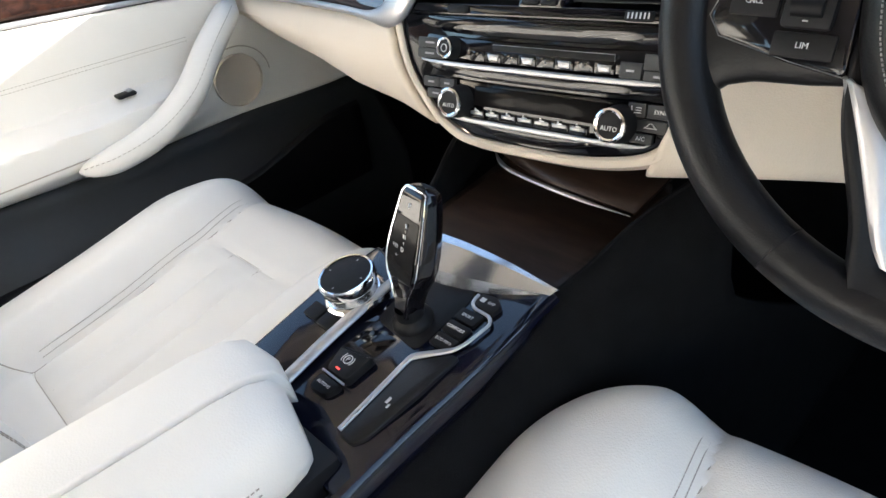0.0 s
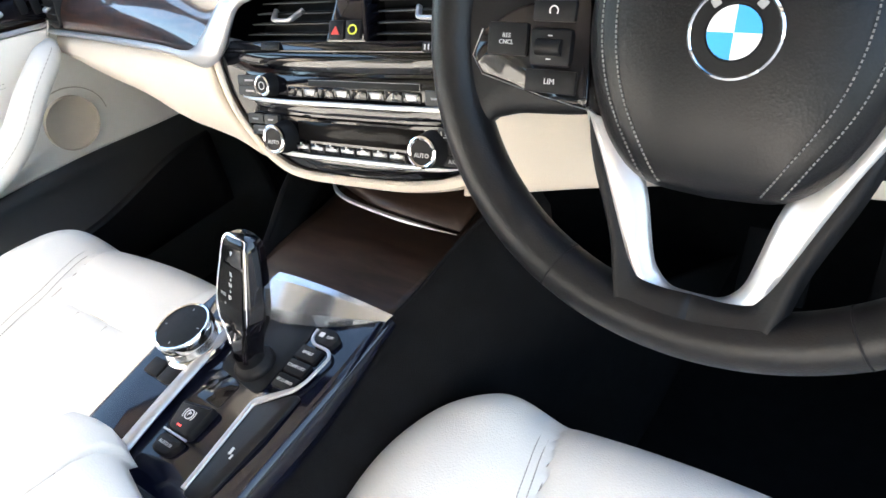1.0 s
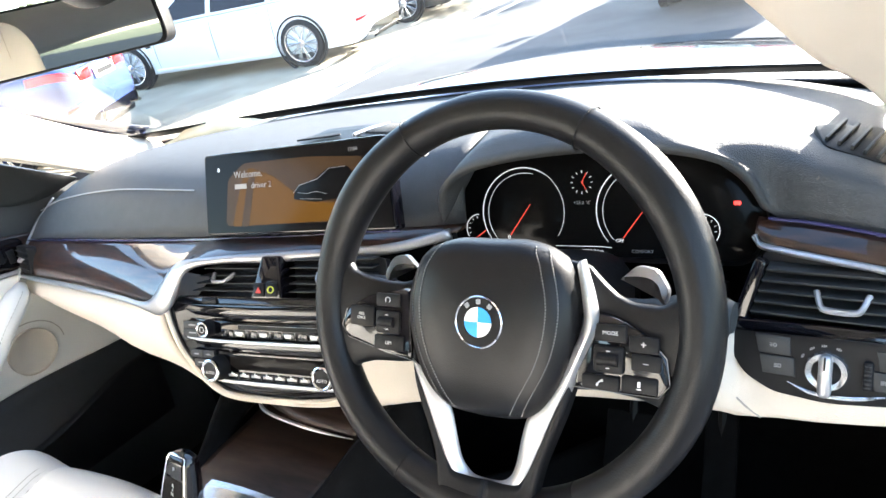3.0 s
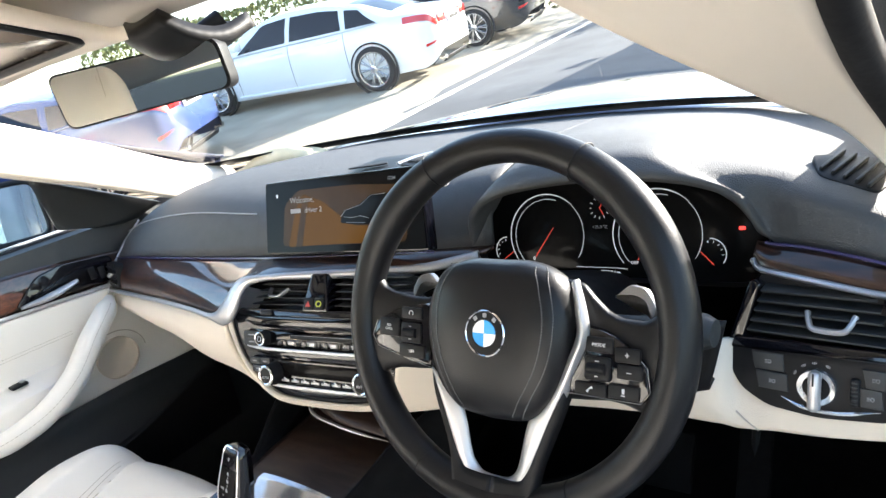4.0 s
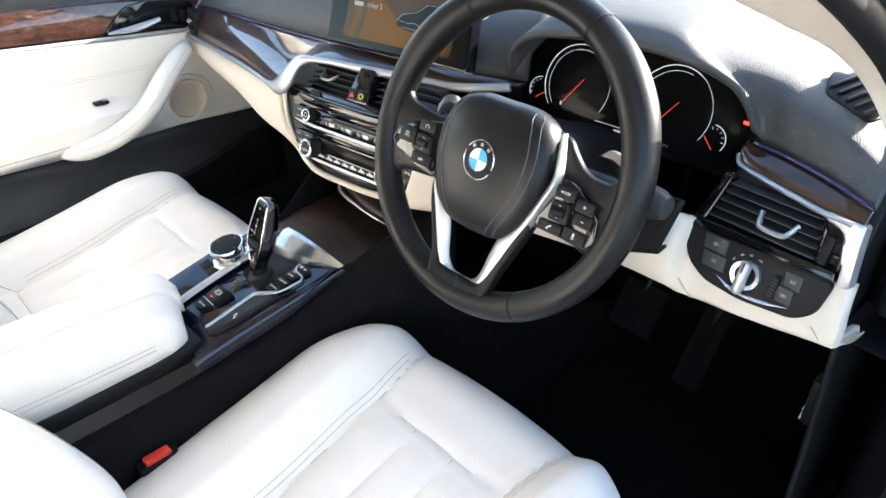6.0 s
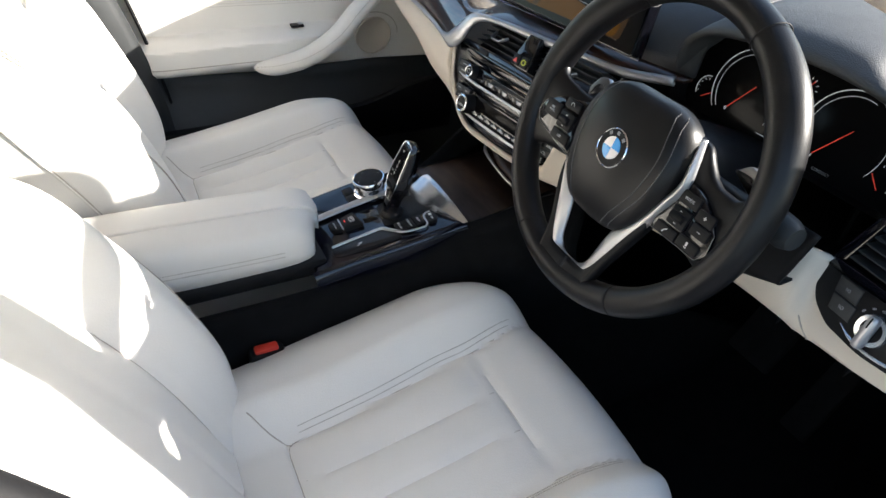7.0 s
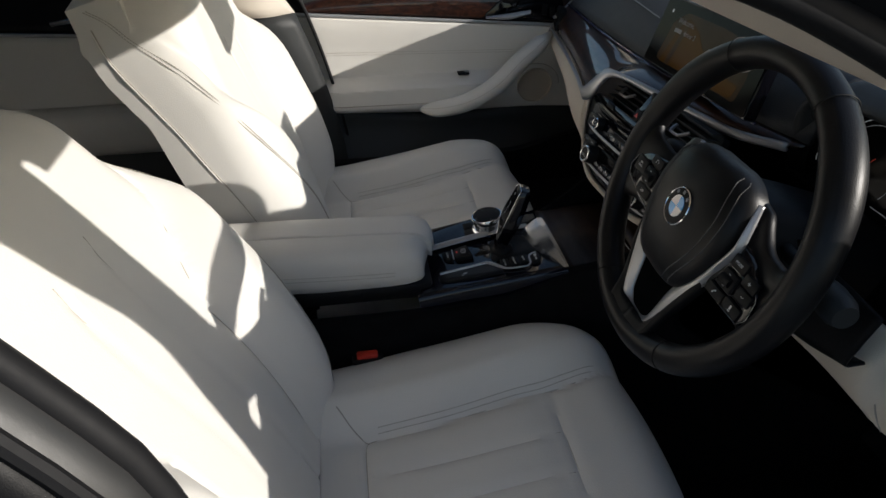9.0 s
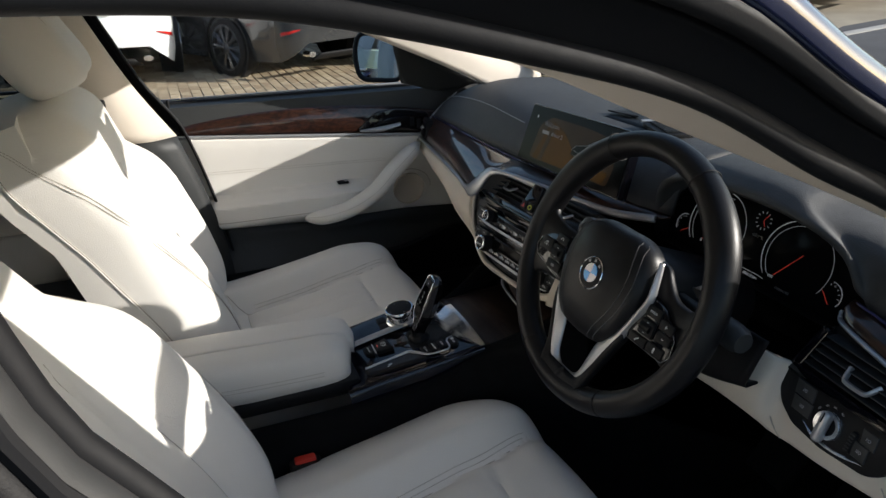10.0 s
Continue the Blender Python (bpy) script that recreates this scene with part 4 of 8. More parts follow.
# dark side and lower linings of both footwells
for x0, x1 in ((-0.735, -0.15), (0.15, 0.75)):
    bm = surf([[(x0, 0.30, 0.66), (x1, 0.28, 0.64)], [(x0, 0.55, 0.56), (x1, 0.55, 0.56)], [(x0, 0.74, 0.45), (x1, 0.74, 0.45)]], 6, 10)
    part("footwell_lining", bm, CARPET, dash, solid=0.005)
# end cap at the open door
bm = bmesh.new()
cap = [(0.21, 0.70), (0.19, 0.73), (0.195, 0.79), (0.215, 0.84), (0.245, 0.88), (0.31, 0.89), (0.40, 0.895), (0.5, 0.88), (0.5, 0.68), (0.26, 0.69)]
plate(bm, cap, 0.0, 0.012, 0.003, Matrix(((0, 0, 1, 0.694), (1, 0, 0, 0), (0, 1, 0, 0), (0, 0, 0, 1))))
part("end_cap", bm, BLACKPLASTIC, dash)

# centre stack, in its own plane: x to the right, y up the panel, z to the driver
ST = frame_at((0.010, 0.096, 0.752), (math.cos(radians(4)), math.sin(radians(4)), 0.018), (0, 0.31, 0.95))
stack_out = [(-0.181, 0.044), (-0.171, 0.012), (-0.156, -0.016), (-0.132, -0.041), (-0.108, -0.060), (-0.074, -0.0725), (-0.004, -0.0745), (0.060, -0.0725), (0.112, -0.063), (0.132, -0.052), (0.150, -0.030), (0.164, 0.0), (0.172, 0.044)]


def st_part(name, fn, mat, parent=None, label="", sharp=40):
    bm = bmesh.new()
    fn(bm)
    bm.transform(ST)
    return part(name, bm, mat, parent or dash, label, sharp=sharp)


def stack_x(y):
    """Left and right edge of the control panel at height y."""
    lf = [(q[1], q[0]) for q in stack_out[:7]][::-1]
    rt = [(q[1], q[0]) for q in stack_out[6:]]
    return (float(np.interp(y, [q[0] for q in lf], [q[1] for q in lf])), float(np.interp(y, [q[0] for q in rt], [q[1] for q in rt])))


def stack_band(b, y0, y1, prof, inset=0.0):
    """A gloss band across the panel: prof is (share of the height, z), from the foot upwards, curving away at its ends."""
    rows_ = []
    for u, z in prof:
        y = y0 + (y1 - y0) * u
        a, c = stack_x(y)
        a, c = a + inset, c - inset
        rows_.append([(a + (c - a) * k / 24, y + 0.006 * (abs(2 * k / 24 - 1)) ** 3, z - 0.010 * (abs(2 * k / 24 - 1)) ** 4) for k in range(25)])
    return grid(rows_, bm=b)


# beige surround that flows round the panel
rows = []
for g, z in ((0.995, 0.003), (1.02, 0.005), (1.06, 0.002), (1.085, -0.010), (1.08, -0.045)):
    rows.append([ST @ Vector((p.x * g, p.y * (1 if p.y > 0 else 1 + (g - 1) * 2.0), z)) for p in catmull([(x, y, 0) for x, y in stack_out], 60)])
part("stack_surround", grid(rows), BEIGE, dash, "beige surround of the centre controls", solid=0.005)
panel = st_part("control_panel", lambda b: plate(b, rounded(stack_out, 0.012, 3), -0.03, 0.000, 0.002), PIANO, label="gloss black control panel")
# gloss bands one above the other, parted by thin gaps, each rounded in its own way
st_part("upper_band", lambda b: stack_band(b, 0.0235, 0.0400, ((0, -0.002), (0.12, 0.003), (0.5, 0.0055), (0.9, 0.005), (1, -0.002)), 0.004), PIANO, panel, "gloss black upper band")
st_part("radio_band", lambda b: stack_band(b, -0.0010, 0.0222, ((0, 0.000), (0.1, 0.0055), (0.5, 0.0062), (0.92, 0.0045), (1, -0.002)), 0.006), PIANO, panel, "gloss black radio band")
st_part("middle_band", lambda b: stack_band(b, -0.0168, -0.0045, ((0, -0.001), (0.12, 0.0045), (0.6, 0.0058), (0.95, 0.0048), (1, 0.0)), 0.004), PIANO, panel, "gloss black middle band")
st_part("climate_band", lambda b: stack_band(b, -0.0530, -0.0182, ((0, 0.0), (0.06, 0.0050), (0.5, 0.0055), (0.94, 0.0040), (1, -0.001)), 0.006), PIANO, panel, "gloss black climate band")
st_part("lower_band", lambda b: stack_band(b, -0.0730, -0.0580, ((0, -0.002), (0.25, 0.003), (0.7, 0.005), (1, 0.004)), 0.004), PIANO, panel, "gloss black lower lip")
# two silver blades across the panel
for y, x0, x1 in ((-0.0030, -0.147, 0.146), (-0.0555, -0.110, 0.123)):
    w, c = (x1 - x0) / 2, (x0 + x1) / 2
    pts = catmull([(c - w, y + 0.004, 0.001), (c - w * 0.95, y + 0.001, 0.006), (c - w * 0.6, y - 0.001, 0.0085), (c, y - 0.001, 0.009), (c + w * 0.6, y - 0.0005, 0.0085), (c + w * 0.95, y + 0.001, 0.006), (c + w, y + 0.004, 0.001)], 40)
    st_part("silver_blade", lambda b: tube(pts, [0.0007 + 0.0019 * smooth(0, 6, min(k, 39 - k)) for k in range(40)], 8, bm=b, flat=0.7, up=(0, 0, 1)), SILVER, panel, "thin satin silver blade")
# disc slot, display and key rows
slot = st_part("disc_slot", lambda b: box(b, (0.017, 0.0148, 0.0058), (0.130, 0.0056, 0.0016), 0.0005), BLACKPLASTIC, panel)
st_part("slot_edge", lambda b: tube([(-0.048, 0.0178, 0.0068), (0.0825, 0.0178, 0.0068), (0.0825, 0.0120, 0.0068)], 0.0003, 4, bm=b), GREYMARK, slot)
st_part("climate_display", lambda b: box(b, (0.008, -0.0320, 0.0050), (0.150, 0.0190, 0.0022), 0.0006), SCREENDARK, panel, "dark climate display")
for i in range(8):
    x = -0.0665 + i * 0.0200
    key = st_part("preset_key", lambda b: plate(b, rounded([(x - 0.0095, 0.0010), (x + 0.0095, 0.0010), (x + 0.0095, 0.0108), (x - 0.0095, 0.0108)], 0.0008, 2), 0.003, 0.0066, 0.0006), PIANO, panel)
    if i % 2:
        # Metal trapezoid standing for the reflection on every other key.
        st_part("key_glint", lambda b: plate(b, [(x - 0.0050, 0.0030), (x + 0.0050, 0.0030), (x + 0.0072, 0.0088), (x - 0.0072, 0.0088)], 0.0066, 0.0072, 0.0004), ALLOYDARK, key, "grey metal plate for the reflection on a key front")
    elif i:
        text("key_text", str(i // 2 * 2), 0.0038, GREYMARK, key, ST @ Matrix.Translation((x, 0.0058, 0.0069)))
for i in range(7):
    x = -0.0615 + i * 0.0195
    key = st_part("climate_key", lambda b: plate(b, rounded([(x - 0.0094, -0.0535), (x + 0.0094, -0.0535), (x + 0.0090, -0.0445), (x - 0.0090, -0.0445)], 0.0008, 2), 0.003, 0.0075, 0.0008), PIANO, panel)
    st_part("key_lip", lambda b: box(b, (x, -0.0482, 0.0076), (0.0150, 0.0034, 0.0012), 0.0005), ALLOYDARK, key, "bright key lip")
    st_part("key_mark", lambda b: (box(b, (x - 0.0016, -0.0452, 0.0077), (0.0016, 0.0030, 0.0006)), box(b, (x + 0.0008, -0.0460, 0.0077), (0.0036, 0.0014, 0.0006))), WHITEMARK, key)
# outer keys, between fine gaps: x, y, width, height, writing
for x, y, w, h, tx in ((-0.130, 0.0150, 0.034, 0.0100, ""), (-0.130, 0.0044, 0.034, 0.0100, ""), (0.1215, 0.0140, 0.026, 0.0130, ""), (0.1235, 0.0030, 0.028, 0.0085, ""), (0.0975, 0.0060, 0.020, 0.0140, ""),
                       (-0.1260, -0.0238, 0.022, 0.0100, ""), (-0.1040, -0.0238, 0.020, 0.0100, ""), (-0.1190, -0.0350, 0.024, 0.0100, ""), (-0.1080, -0.0460, 0.016, 0.0085, ""),
                       (0.1080, -0.0245, 0.016, 0.0115, ""), (0.1300, -0.0245, 0.025, 0.0115, "SYNC"), (0.1225, -0.0365, 0.028, 0.0105, ""), (0.1150, -0.0475, 0.020, 0.0090, "A/C")):
    key = st_part("key", lambda b: plate(b, rounded([(x - w / 2, y - h / 2), (x + w / 2, y - h / 2), (x + w / 2, y + h / 2), (x - w / 2, y + h / 2)], 0.0010, 2), 0.002, 0.0066, 0.0007), GREYPLASTIC, panel)
    if tx:
        text("key_text", tx, 0.0050, WHITEMARK, key, ST @ Matrix.Translation((x, y, 0.0069)))
    elif (x, y) == (0.1215, 0.0140):
        st_part("eject_mark", lambda b: (plate(b, [(x + 0.004, y), (x + 0.009, y), (x + 0.0065, y + 0.003)], 0.0066, 0.0070), box(b, (x + 0.0065, y - 0.0012, 0.0068), (0.005, 0.0009, 0.0004))), WHITEMARK, key)
    elif (x, y) == (0.1225, -0.0365):
        st_part("car_mark", lambda b: tube(catmull([(x - 0.0055, y - 0.0014, 0.0069), (x - 0.003, y, 0.0069), (x - 0.001, y + 0.0022, 0.0069), (x + 0.002, y + 0.0020, 0.0069), (x + 0.0035, y, 0.0069), (x + 0.0058, y - 0.0014, 0.0069)], 14) + [Vector((x - 0.0055, y - 0.0014, 0.0069))], 0.0003, 4, bm=b), WHITEMARK, key)
    elif (x, y) == (0.1080, -0.0245):
        st_part("seat_mark", lambda b: [box(b, (x + 0.002, y - 0.002 + 0.002 * k, 0.0068), (0.0050, 0.0007, 0.0004)) for k in range(3)] + [tube([(x - 0.0045, y + 0.003, 0.0069), (x - 0.0035, y - 0.002, 0.0069), (x - 0.001, y - 0.0025, 0.0069)], 0.0005, 4, bm=b)], WHITEMARK, key)
    else:
        st_part("key_mark", lambda b: box(b, (x, y, 0.0068), (w * 0.36, 0.0018, 0.0004)), GREYMARK, key)
for n_, x, y, r, d in (("volume_knob", -0.1005, 0.0115, 0.0096, 0.015), ("temperature_knob", -0.0850, -0.0400, 0.0140, 0.021), ("temperature_knob", 0.0940, -0.0380, 0.0140, 0.021)):
    m = ST @ Matrix.Translation((x, y, 0.003))
    bm = bmesh.new()
    lathe(bm, [(r * 1.22, 0), (r * 1.20, 0.003), (r * 1.10, d * 0.55), (r * 1.04, d * 0.86)], 40, m)
    kn = part(n_, bm, RUBBER, panel, "rotary knob with chrome rim")
    bm = bmesh.new()
    lathe(bm, [(r * 1.0, d * 0.86), (r * 1.05, d * 0.90), (r * 1.04, d), (r * 0.92, d * 1.03), (r * 0.80, d * 1.0)], 40, m)
    part("rim", bm, CHROME, kn, "chrome knob rim")
    bm = bmesh.new()
    lathe(bm, [(r * 0.82, d * 0.97), (r * 0.5, d * 0.99), (0.0, d * 0.99)], 30, m)
    part("cap", bm, BLACKPLASTIC, kn)
    if n_ == "temperature_knob":
        text("knob_text", "AUTO", r * 0.40, WHITEMARK, kn, m @ Matrix.Translation((0, -r * 0.2, d * 1.0)))
    else:
        bm = bmesh.new()
        lathe(bm, [(r * 0.42, d * 0.99), (r * 0.42, d * 1.01), (r * 0.34, d * 1.01), (r * 0.34, d * 0.99)], 20, m)
        part("knob_mark", bm, WHITEMARK, kn)
# air outlets above the panel
VT = ST @ Matrix.Translation((0, 0.078, -0.012)) @ pose(0, 0, 0, -10, 0, 0) @ Matrix.Diagonal((1, 0.86, 1, 1))


def vt_part(name, fn, mat, parent=None, label=""):
    bm = bmesh.new()
    fn(bm)
    bm.transform(VT)
    return part(name, bm, mat, parent or dash, label)


vent_out = [(-0.155, -0.038), (0.158, -0.038), (0.158, 0.028), (-0.098, 0.028), (-0.112, 0.022)]
vb = vt_part("centre_vent", lambda b: plate(b, rounded(vent_out, 0.01, 3), -0.03, -0.018), BLACKPLASTIC, label="black centre air outlet")
vt_part("vent_sill", lambda b: plate(b, rounded([(-0.163, -0.044), (0.163, -0.044), (0.160, -0.030), (-0.156, -0.030)], 0.004, 3), -0.03, 0.012, 0.004), PIANO, vb, "gloss black sill")
for i in range(5):
    y = -0.022 + i * 0.0115
    x0 = -0.140 + 0.0065 * i
    vt_part("slat", lambda b: box(b, ((x0 - 0.030) / 2, y, -0.008), (-0.030 - x0, 0.0018, 0.018), 0.0006, Matrix.Translation((0, y, 0)) @ pose(0, 0, 0, 18, 0, 0) @ Matrix.Translation((0, -y, 0))), GREYPLASTIC, vb)
    vt_part("slat", lambda b: box(b, (0.088, y, -0.008), (0.122, 0.0018, 0.018), 0.0006, Matrix.Translation((0, y, 0)) @ pose(0, 0, 0, 18, 0, 0) @ Matrix.Translation((0, -y, 0))), GREYPLASTIC, vb)


def handle_u(b, x, y, w, h, r=0.0026):
    tube(catmull([(x - w / 2, y + h, -0.002), (x - w / 2 + 0.006, y + 0.002, 0.007), (x - w / 4, y, 0.008), (x + w / 4, y, 0.008), (x + w / 2 - 0.006, y + 0.002, 0.007), (x + w / 2, y + h, -0.002)], 24), r, 8, bm=b, flat=1.3, up=(0, 0, 1))


for x in (-0.085, 0.088):
    vt_part("vent_handle", lambda b: handle_u(b, x, -0.008, 0.036, 0.013), SILVER, vb, "silver vent slider")
    wh = vt_part("vent_wheel", lambda b: box(b, (x * 1.12, -0.037, 0.0115), (0.026, 0.010, 0.005), 0.002), BLACKPLASTIC, vb)
    if x > 0:
        for k in range(6):
            vt_part("rib", lambda b: box(b, (x * 1.12 - 0.009 + k * 0.0036, -0.037, 0.0142), (0.0012, 0.0056, 0.0012), 0.0003), WHITEMARK, wh)
hz = vt_part("hazard_unit", lambda b: plate(b, rounded([(-0.026, -0.034), (0.026, -0.034), (0.017, 0.03), (-0.011, 0.03)], 0.004, 3), -0.03, 0.012, 0.004), PIANO, vb, "gloss black switch block between the outlets")
for x, mt in ((-0.010, REDGLOW), (0.010, YELLOWMARK)):
    kb = vt_part("switch", lambda b: box(b, (x, -0.020, 0.0125), (0.018, 0.020, 0.004), 0.0015), BLACKPLASTIC, hz)
    if mt is REDGLOW:
        vt_part("warning_mark", lambda b: plate(b, [(x - 0.005, -0.025), (x + 0.005, -0.025), (x, -0.016)], 0.0146, 0.0152), REDPLASTIC, kb)
    else:
        bm = bmesh.new()
        vt_part("lock_mark", lambda b: lathe(b, [(0.0052, 0.0146), (0.0052, 0.0153), (0.0038, 0.0153), (0.0038, 0.0146)], 20, Matrix.Translation((x, -0.020, 0))), YELLOWMARK, kb)
# passenger end outlet
PV = frame_at((-0.685, 0.186, 0.797), (0.97, -0.20, 0.0), (0, 0.2, 1))
bm = bmesh.new()
plate(bm, rounded([(-0.038, -0.024), (0.034, -0.026), (0.030, 0.026), (-0.034, 0.024)], 0.008, 3), -0.01, 0.006, 0.002)
bm.transform(PV)
pv = part("side_vent", bm, BLACKPLASTIC, dash, "black passenger side air outlet")
for i in range(4):
    bm = bmesh.new()
    box(bm, (-0.002, -0.016 + i * 0.0105, 0.006), (0.058, 0.002, 0.006), 0.0006)
    bm.transform(PV)
    part("slat", bm, GREYPLASTIC, pv)
bm = bmesh.new()
handle_u(bm, 0.0, -0.002, 0.024, 0.008, 0.002)
bm.transform(PV @ Matrix.Translation((0, 0, 0.004)))
part("vent_handle", bm, SILVER, pv)

# defroster outlets and sensor grille on top of the dash
TG = frame_at((0.080, 0.355, 0.948), (0.95, -0.30, 0), (0.30, 0.95, 0))
bm = bmesh.new()
plate(bm, rounded([(-0.05, -0.035), (0.05, -0.035), (0.045, 0.03), (-0.045, 0.03)], 0.01, 3), -0.004, 0.003, 0.002)
bm.transform(TG)
tg = part("top_vent", bm, BLACKPLASTIC, dash, "black centre top outlet with silver edge")
for i in range(9):
    bm = bmesh.new()
    box(bm, (-0.036 + i * 0.009, 0.0, 0.004), (0.003, 0.05, 0.005), 0.0008)
    bm.transform(TG)
    part("slat", bm, GREYPLASTIC, tg)
bm = tube([TG @ Vector(p) for p in ((-0.046, 0.03, 0.004), (-0.052, -0.0, 0.005), (-0.05, -0.036, 0.004))], 0.003, 8)
part("silver_edge", bm, SILVER, tg)
bm = surf([[(-0.12, 0.33, 0.939), (0.06, 0.335, 0.942)], [(-0.10, 0.43, 0.945), (0.05, 0.43, 0.947)]], 12, 6)
part("speaker_cover", bm, BLACKPLASTIC, dash, "thin black centre speaker cover", solid=0.003)
bm = bmesh.new()
plate(bm, rounded([(-0.105, 0.350), (-0.045, 0.362), (-0.030, 0.372), (-0.040, 0.380), (-0.085, 0.372)], 0.006, 4), 0.945, 0.9475, 0.001)
part("light_sensor", bm, RUBBER, dash, "small dark sensor window")
# side defroster by the driver's pillar
DV = frame_at((0.633, 0.288, 0.918), (0.94, -0.02, -0.28), (0.0, 1, 0.20)) @ Matrix.Diagonal((0.78, 0.88, 1, 1))
bm = bmesh.new()
plate(bm, rounded([(-0.05, 0.02), (0.03, 0.045), (0.046, 0.0), (0.036, -0.04), (-0.03, -0.03)], 0.012, 3), -0.01, 0.004, 0.002)
bm.transform(DV)
dv = part("side_defroster", bm, BLACKPLASTIC, dash, "black slatted defroster outlet")
for i in range(5):
    bm = bmesh.new()
    box(bm, (-0.026 + i * 0.0145, 0.004, 0.005), (0.004, 0.058, 0.006), 0.001, pose(0, 0, 0, 0, 0, -16))
    bm.transform(DV)
    part("slat", bm, GREYPLASTIC, dv)

# driver's side: wood and silver above the outlet, outlet, light switches
RV = RU @ Matrix.Diagonal((0.86, 1, 1, 1))
sR = catmull(on_end([(-0.074, 0.062, -0.026), (-0.068, 0.053, -0.021), (-0.048, 0.050, -0.012), (-0.020, 0.047, -0.005), (0.010, 0.0435, -0.001), (0.040, 0.0400, 0.001), (0.079, 0.0385, 0.001)]), 60)
wR = catmull([(0.556, 0.236, 0.866), (0.575, 0.228, 0.866), (0.60, 0.221, 0.866), (0.65, 0.207, 0.861), (0.701, 0.189, 0.853)], 60)
part("driver_wood_trim", grid([[a.lerp(b, k / 5) + Vector((0, -0.005 * math.sin(math.pi * k / 5), 0)) for a, b in zip(sR, wR)] for k in range(6)]), WOOD, dash, "dark lacquered wood strip", solid=0.005)
rows = []
for i, p in enumerate(sR[:56]):
    t = (sR[min(i + 1, 59)] - sR[max(i - 1, 0)]).normalized()
    nrm = Vector((0.1, -1.0, 0.2)).normalized()
    sd = t.cross(nrm).normalized()
    rows.append([p + sd * ((0.0034 - 0.0016 * smooth(6, 0, i)) * k) + nrm * (0.003 + 0.004 * (1 - k * k)) for k in (-1, -0.5, 0, 0.5, 1)])
part("driver_silver_trim", grid(rows), SILVER, dash, "satin silver trim line", solid=0.005)
bm = bmesh.new()
plate(bm, catmull([(0.046, 0.0430), (0.0785, 0.0420)], 6) + [(0.0810, 0.0400)] + catmull([(0.0835, 0.020), (0.0895, -0.0185)], 6) + [(0.0885, -0.0200), (0.0785, -0.0212)] + catmull([(0.0755, -0.002), (0.0700, 0.018), (0.0660, 0.0268), (0.0590, 0.0320), (0.046, 0.0352)], 16), -0.012, 0.0065, 0.0025, RU)
part("silver_end", bm, SILVER, dash, "satin silver sheet down the end of the dash")


def rv_part(name, fn, mat, parent=None, label=""):
    bm = bmesh.new()
    fn(bm)
    bm.transform(RV)
    return part(name, bm, mat, parent or dash, label)


dvb = rv_part("driver_vent", lambda b: plate(b, rounded([(-0.090, -0.020), (0.090, -0.020), (0.082, 0.026), (0.064, 0.037), (-0.072, 0.048)], 0.006, 3), -0.03, -0.012), BLACKPLASTIC, label="black driver's air outlet")
rv_part("vent_sill", lambda b: plate(b, rounded([(-0.098, -0.026), (0.0885, -0.021), (0.086, -0.009), (-0.092, -0.013)], 0.003, 3), -0.03, 0.006, 0.004), PIANO, dvb, "gloss black sill")
rv_part("vent_frame", lambda b: plate(b, rounded([(-0.105, -0.03), (-0.084, -0.018), (-0.066, 0.040), (-0.078, 0.044)], 0.004, 3), -0.03, 0.002, 0.003), PIANO, dvb)
rv_part("vent_frame", lambda b: plate(b, rounded([(0.058, -0.012), (0.0865, -0.012), (0.078, 0.028), (0.049, 0.036)], 0.004, 3), -0.03, -0.002, 0.003), PIANO, dvb)
for i in range(5):
    y = -0.006 + i * 0.0100
    x0, x1 = -0.080 + i * 0.0035, 0.058 - i * 0.003
    rv_part("slat", lambda b: box(b, ((x0 + x1) / 2, y, -0.006), (x1 - x0, 0.0018, 0.018), 0.0006, Matrix.Translation((0, y, 0)) @ pose(0, 0, 0, 18, 0, 0) @ Matrix.Translation((0, -y, 0))), GREYPLASTIC, dvb)
rv_part("vent_handle", lambda b: handle_u(b, 0.004, 0.003, 0.046, 0.014, 0.0030), SILVER, dvb, "silver vent slider")
vw = rv_part("vent_wheel", lambda b: box(b, (0.0655, 0.006, -0.001), (0.012, 0.031, 0.010), 0.003), BLACKPLASTIC, dvb)
for k in range(7):
    rv_part("rib", lambda b: box(b, (0.0655, -0.005 + k * 0.0036, 0.0042), (0.007, 0.0014, 0.0014), 0.0004), RUBBER, vw)
lp = rv_part("light_switch_panel", lambda b: plate(b, rounded([(-0.101, -0.022), (0.0885, -0.020), (0.083, -0.059), (0.062, -0.0735), (-0.003, -0.0805), (-0.054, -0.079), (-0.083, -0.066), (-0.096, -0.049)], 0.010, 4), -0.03, 0.004, 0.002), BLACKPLASTIC, label="black light switch panel")
rv_part("silver_line", lambda b: tube(catmull([(-0.040, -0.0665, 0.004), (-0.018, -0.0725, 0.0055), (0.015, -0.0725, 0.0055), (0.054, -0.0645, 0.004)], 24), [0.0005 + 0.0014 * smooth(0, 6, min(k, 23 - k)) for k in range(24)], 6, bm=b), ALLOY, lp, "thin bright chrome line")
